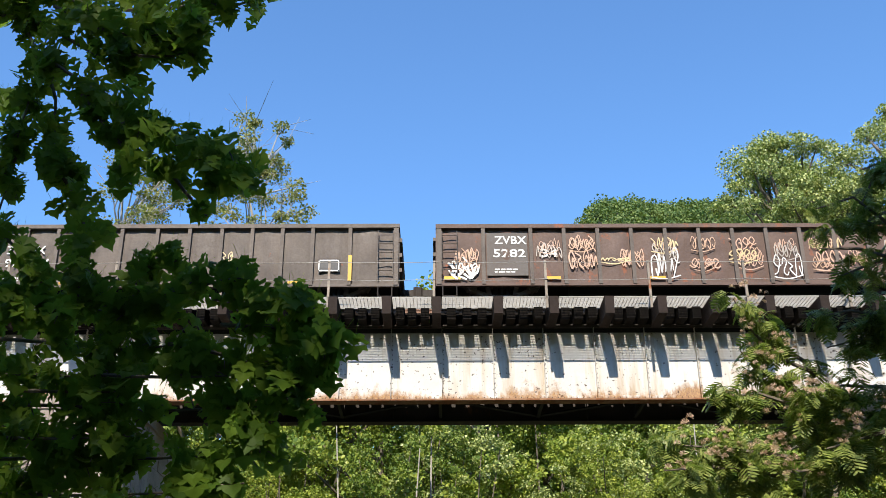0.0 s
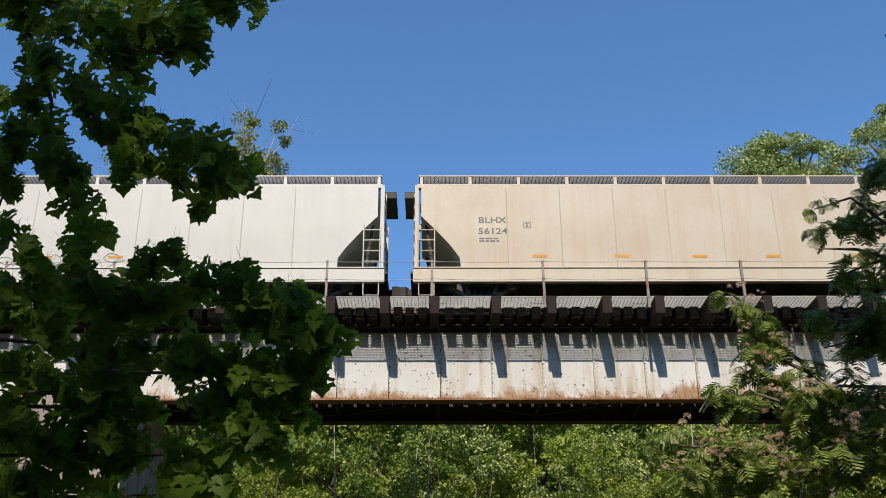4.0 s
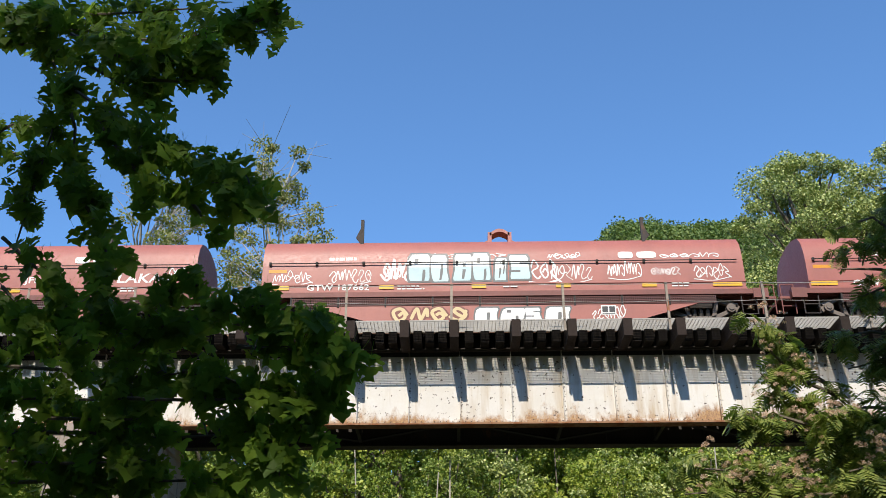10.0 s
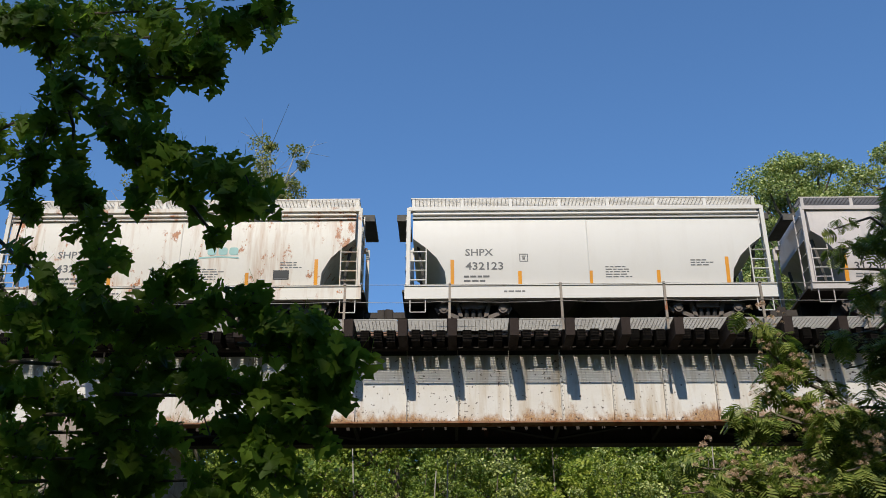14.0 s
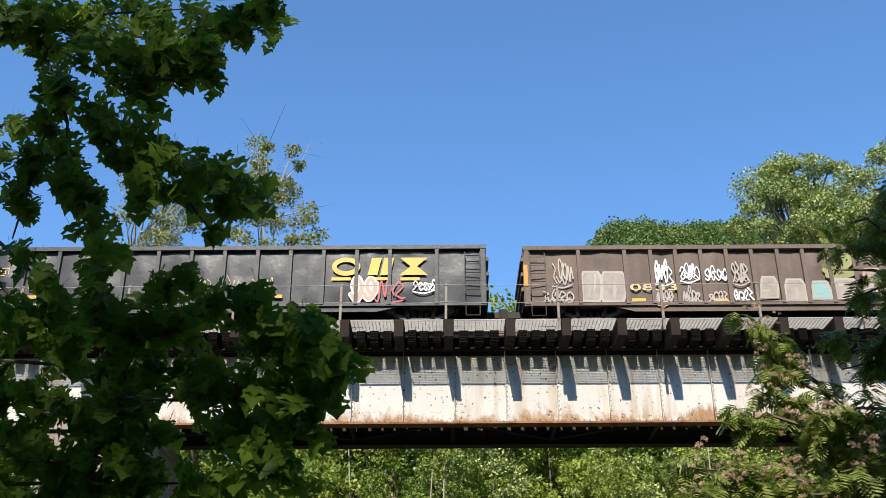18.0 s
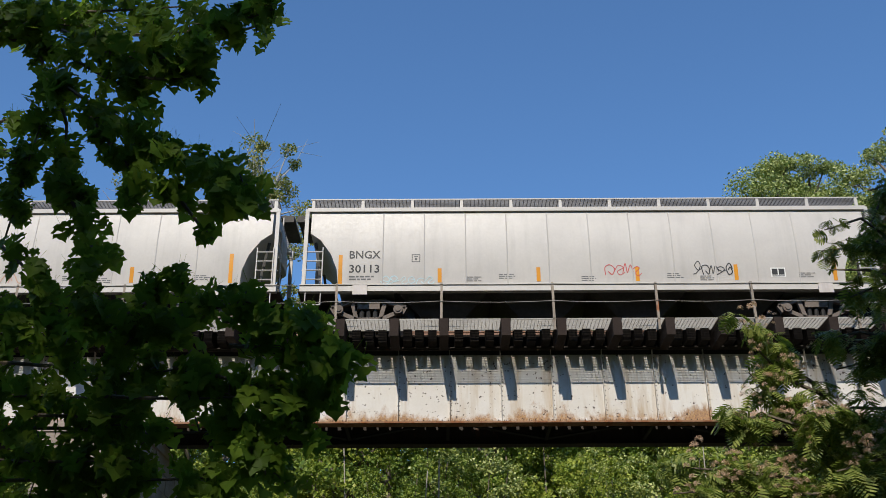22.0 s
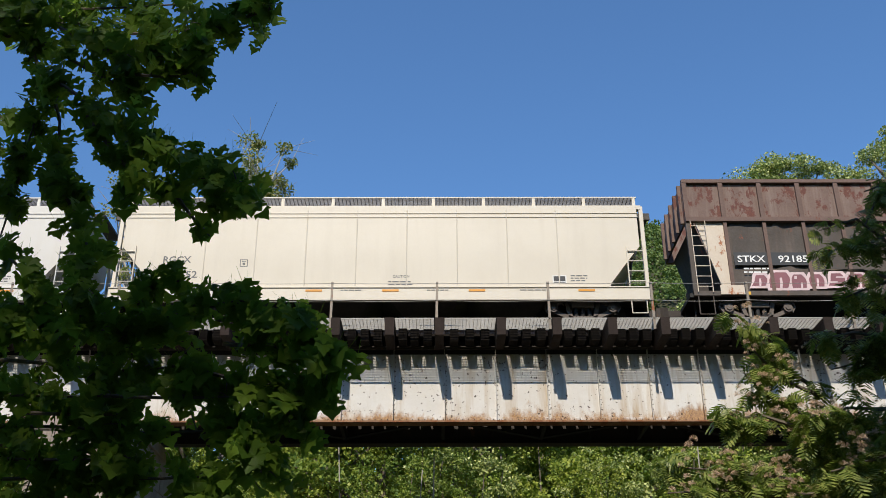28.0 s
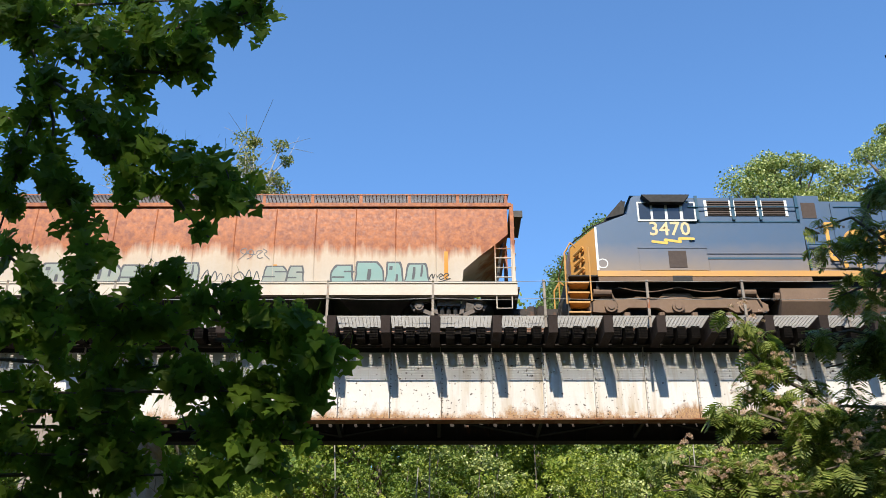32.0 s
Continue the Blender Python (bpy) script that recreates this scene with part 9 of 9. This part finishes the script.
def silk_bough(nodes, spread, count, blossoms, seed, size=0.16, singles=24):
    """A bough with fronds in tufts; the first of them are single parts."""
    rr = random.Random(seed)
    wood, rest = MB(), MB()
    pts = [Vector(p) for p in nodes]
    limb(wood, pts, 0.022, 0.006, 5)
    b = part("bough", wood, M_BARK, silk)
    tuft = None
    for k in range(count + blossoms):
        if k % 7 == 0 or k >= count:
            f = rr.random() * (len(pts) - 1)
            i = min(int(f), len(pts) - 2)
            c = pts[i].lerp(pts[i + 1], f - i)
            tuft = c + Vector((rr.gauss(0, 0.6), rr.gauss(0, 0.8), rr.gauss(0, 0.6))) * spread
        turn = rr.random() * 6.283
        if k < count:
            s = size * rr.uniform(0.6, 1.2)
            m = Matrix.Translation(tuft + Vector((rr.gauss(0, 0.03), rr.gauss(0, 0.03), rr.gauss(0, 0.03)))) @ Euler((rr.gauss(-0.55, 0.35), rr.gauss(0, 0.35), turn)).to_matrix().to_4x4() @ Matrix.Diagonal((s, s, s, 1))
            if k < singles:
                o = part("frond", rr.choice(FRONDS), M_FERNY, b)
                o.matrix_local = m
            else:
                src = SHAPES[k % 2]
                rest.add([m @ Vector(v) for v in src.v], src.f)
        else:
            for _ in range(rr.choice((2, 3, 4))):
                o = part("blossom", puff_me, M_PINK, b, "faded pink pompom blossom")
                s = rr.uniform(0.022, 0.042)
                o.matrix_local = Matrix.Translation(tuft + Vector((rr.gauss(0, 0.05), -0.12, 0.06 + rr.gauss(0, 0.04)))) @ Euler((rr.gauss(0, 0.4), 0, turn)).to_matrix().to_4x4() @ Matrix.Diagonal((s, s, s, 1))
    if rest.v:
        tagged(part("fronds", rest, M_FERNY, b), kind="stuff")


silk_bough([(3.54, 9.2, 4.56), (3.15, 9.07, 4.68), (2.91, 8.93, 4.89), (2.74, 8.8, 5.15)], 0.108, 62, 9, 300, 0.18)
silk_bough([(3.32, 9.1, 4.35), (2.98, 9.0, 4.5), (2.77, 8.9, 4.68)], 0.098, 70, 7, 301, 0.2)
silk_bough([(3.49, 9.3, 4.71), (3.17, 9.2, 4.9), (3.03, 9.1, 5.14)], 0.1, 55, 5, 302, 0.2)
silk_bough([(3.22, 8.9, 4.16), (2.82, 8.75, 4.24), (2.48, 8.6, 4.15)], 0.095, 75, 10, 303, 0.2)
silk_bough([(3.59, 8.6, 4.02), (3.34, 8.55, 4.21), (3.15, 8.5, 4.14)], 0.103, 60, 5, 304, 0.2)
silk_bough([(4.38, 9.3, 5.16), (3.97, 9.2, 5.19), (3.55, 9.1, 5.07)], 0.122, 95, 4, 305, 0.2)
silk_bough([(4.45, 9.5, 4.85), (4.08, 9.4, 4.96), (3.73, 9.3, 4.85)], 0.102, 60, 2, 306, 0.2)
silk_bough([(4.33, 9.5, 4.52), (3.84, 9.35, 4.49), (3.23, 9.2, 4.22)], 0.158, 130, 6, 307, 0.2)
silk_bough([(4.21, 9.4, 4.13), (3.53, 9.25, 4.1), (3.06, 9.1, 4.01)], 0.156, 150, 8, 308, 0.2)
silk_bough([(3.94, 8.7, 3.9), (3.56, 8.6, 3.77), (3.26, 8.5, 3.68)], 0.124, 80, 10, 309, 0.2)
silk_bough([(3.96, 8.9, 3.61), (3.27, 8.75, 3.56), (2.77, 8.6, 3.5)], 0.148, 120, 12, 310, 0.2)
silk_bough([(2.99, 8.7, 3.66), (2.44, 8.6, 3.71), (1.97, 8.5, 3.72)], 0.104, 95, 16, 311, 0.2)
silk_bough([(2.93, 8.6, 3.47), (2.3, 8.5, 3.53), (1.86, 8.4, 3.48)], 0.113, 95, 12, 312, 0.2)
silk_bough([(4.49, 9.4, 5.52), (4.14, 9.3, 5.63), (3.87, 9.2, 5.53)], 0.09, 40, 0, 313, 0.2)
silk_bough([(4.33, 8.0, 5.39), (3.87, 7.9, 5.48), (3.57, 7.8, 5.68), (3.2, 7.7, 5.52)], 0.15, 42, 0, 304, 0.125)
silk_bough([(4.76, 8.4, 6.11), (4.24, 8.3, 6.35), (3.88, 8.2, 6.17)], 0.22, 50, 0, 305, 0.13)
silk_bough([(4.26, 8.0, 5.08), (3.58, 7.9, 5.24), (3.23, 7.8, 5.2)], 0.14, 36, 0, 306, 0.125)
silk_bough([(4.7, 8.2, 6.78), (4.39, 8.1, 7.28), (4.29, 8.0, 7.53)], 0.12, 16, 0, 309, 0.13)
silk_bough([(4.32, 8.2, 6.39), (3.95, 8.1, 6.07), (3.72, 8.0, 5.71)], 0.117, 62, 0, 320, 0.17)
silk_bough([(4.2, 8.2, 5.81), (3.88, 8.1, 5.65), (3.61, 8.0, 5.46)], 0.117, 62, 0, 321, 0.17)
silk_bough([(4.04, 8.1, 5.59), (3.57, 8.0, 5.51), (3.22, 7.9, 5.42)], 0.048, 32, 0, 322, 0.15)
silk_bough([(4.15, 8.3, 5.38), (3.79, 8.2, 5.23), (3.48, 8.1, 5.08)], 0.109, 62, 0, 323, 0.17)
# unseen upper crown, added to shade the boughs below
upper = MB()
ru = random.Random(77)
for k in range(120):
    c = Vector((2.75 + 4.2 * ru.random() ** 1.2, ru.uniform(2.4, 5.6), ru.uniform(9.2, 10.6)))
    leaf_quads(upper, c, 44, 0.42, 0.16, ru)
tagged(part("crown", upper, M_FERNY, silk, "unseen feathery crown added to shade the lower boughs"), kind="stuff")
ul = MB()
for k in range(6):
    limb(ul, [(6.4, 9.2, 7.0), (5.8 - 0.3 * k, 7.0, 8.8), (6.4 - 0.6 * k, 4.4, 9.6)], 0.05, 0.015, 5)
part("limb", ul, M_BARK, silk)


def travel(t):
    """How far the train has gone, in metres; it gathers a little speed."""
    return 12.85 * t + 0.0095 * t * t


def motions():
    for car, uc in CARS:
        walk(car, [(t, Matrix.Translation((uc + travel(t), TRACK_Y, RAIL_Z))) for t in range(0, 33, 2)])
    # boughs stir in a light breeze
    for k, b in enumerate(BOUGHS):
        walk(b, [(t, Matrix.Translation((0.012 * math.sin(0.9 * t + k), 0.006 * math.sin(0.6 * t + 2 * k), 0.009 * math.sin(1.1 * t + 1.7 * k)))) for t in range(0, 33)])
    # wheels turn while they are on or near the bridge in view
    for w in WHEELS:
        r = w.location.z
        u = w.parent.location.x + w.location.x + next(c for o, c in CARS if o is w.parent.parent)
        on = [k / 30 for k in range(961) if abs(u + travel(k / 30)) < 17]
        if not on:
            continue
        rows = [(0.0, on[0]), *((t, t) for t in on), (32.0, on[-1])]
        rows = [p for k, p in enumerate(rows) if k == 0 or p[0] > rows[k - 1][0]]
        walk(w, [(t, Matrix.Translation(w.location) @ Matrix.Rotation((u + travel(s)) / r, 4, "Y")) for t, s in rows])


motions()
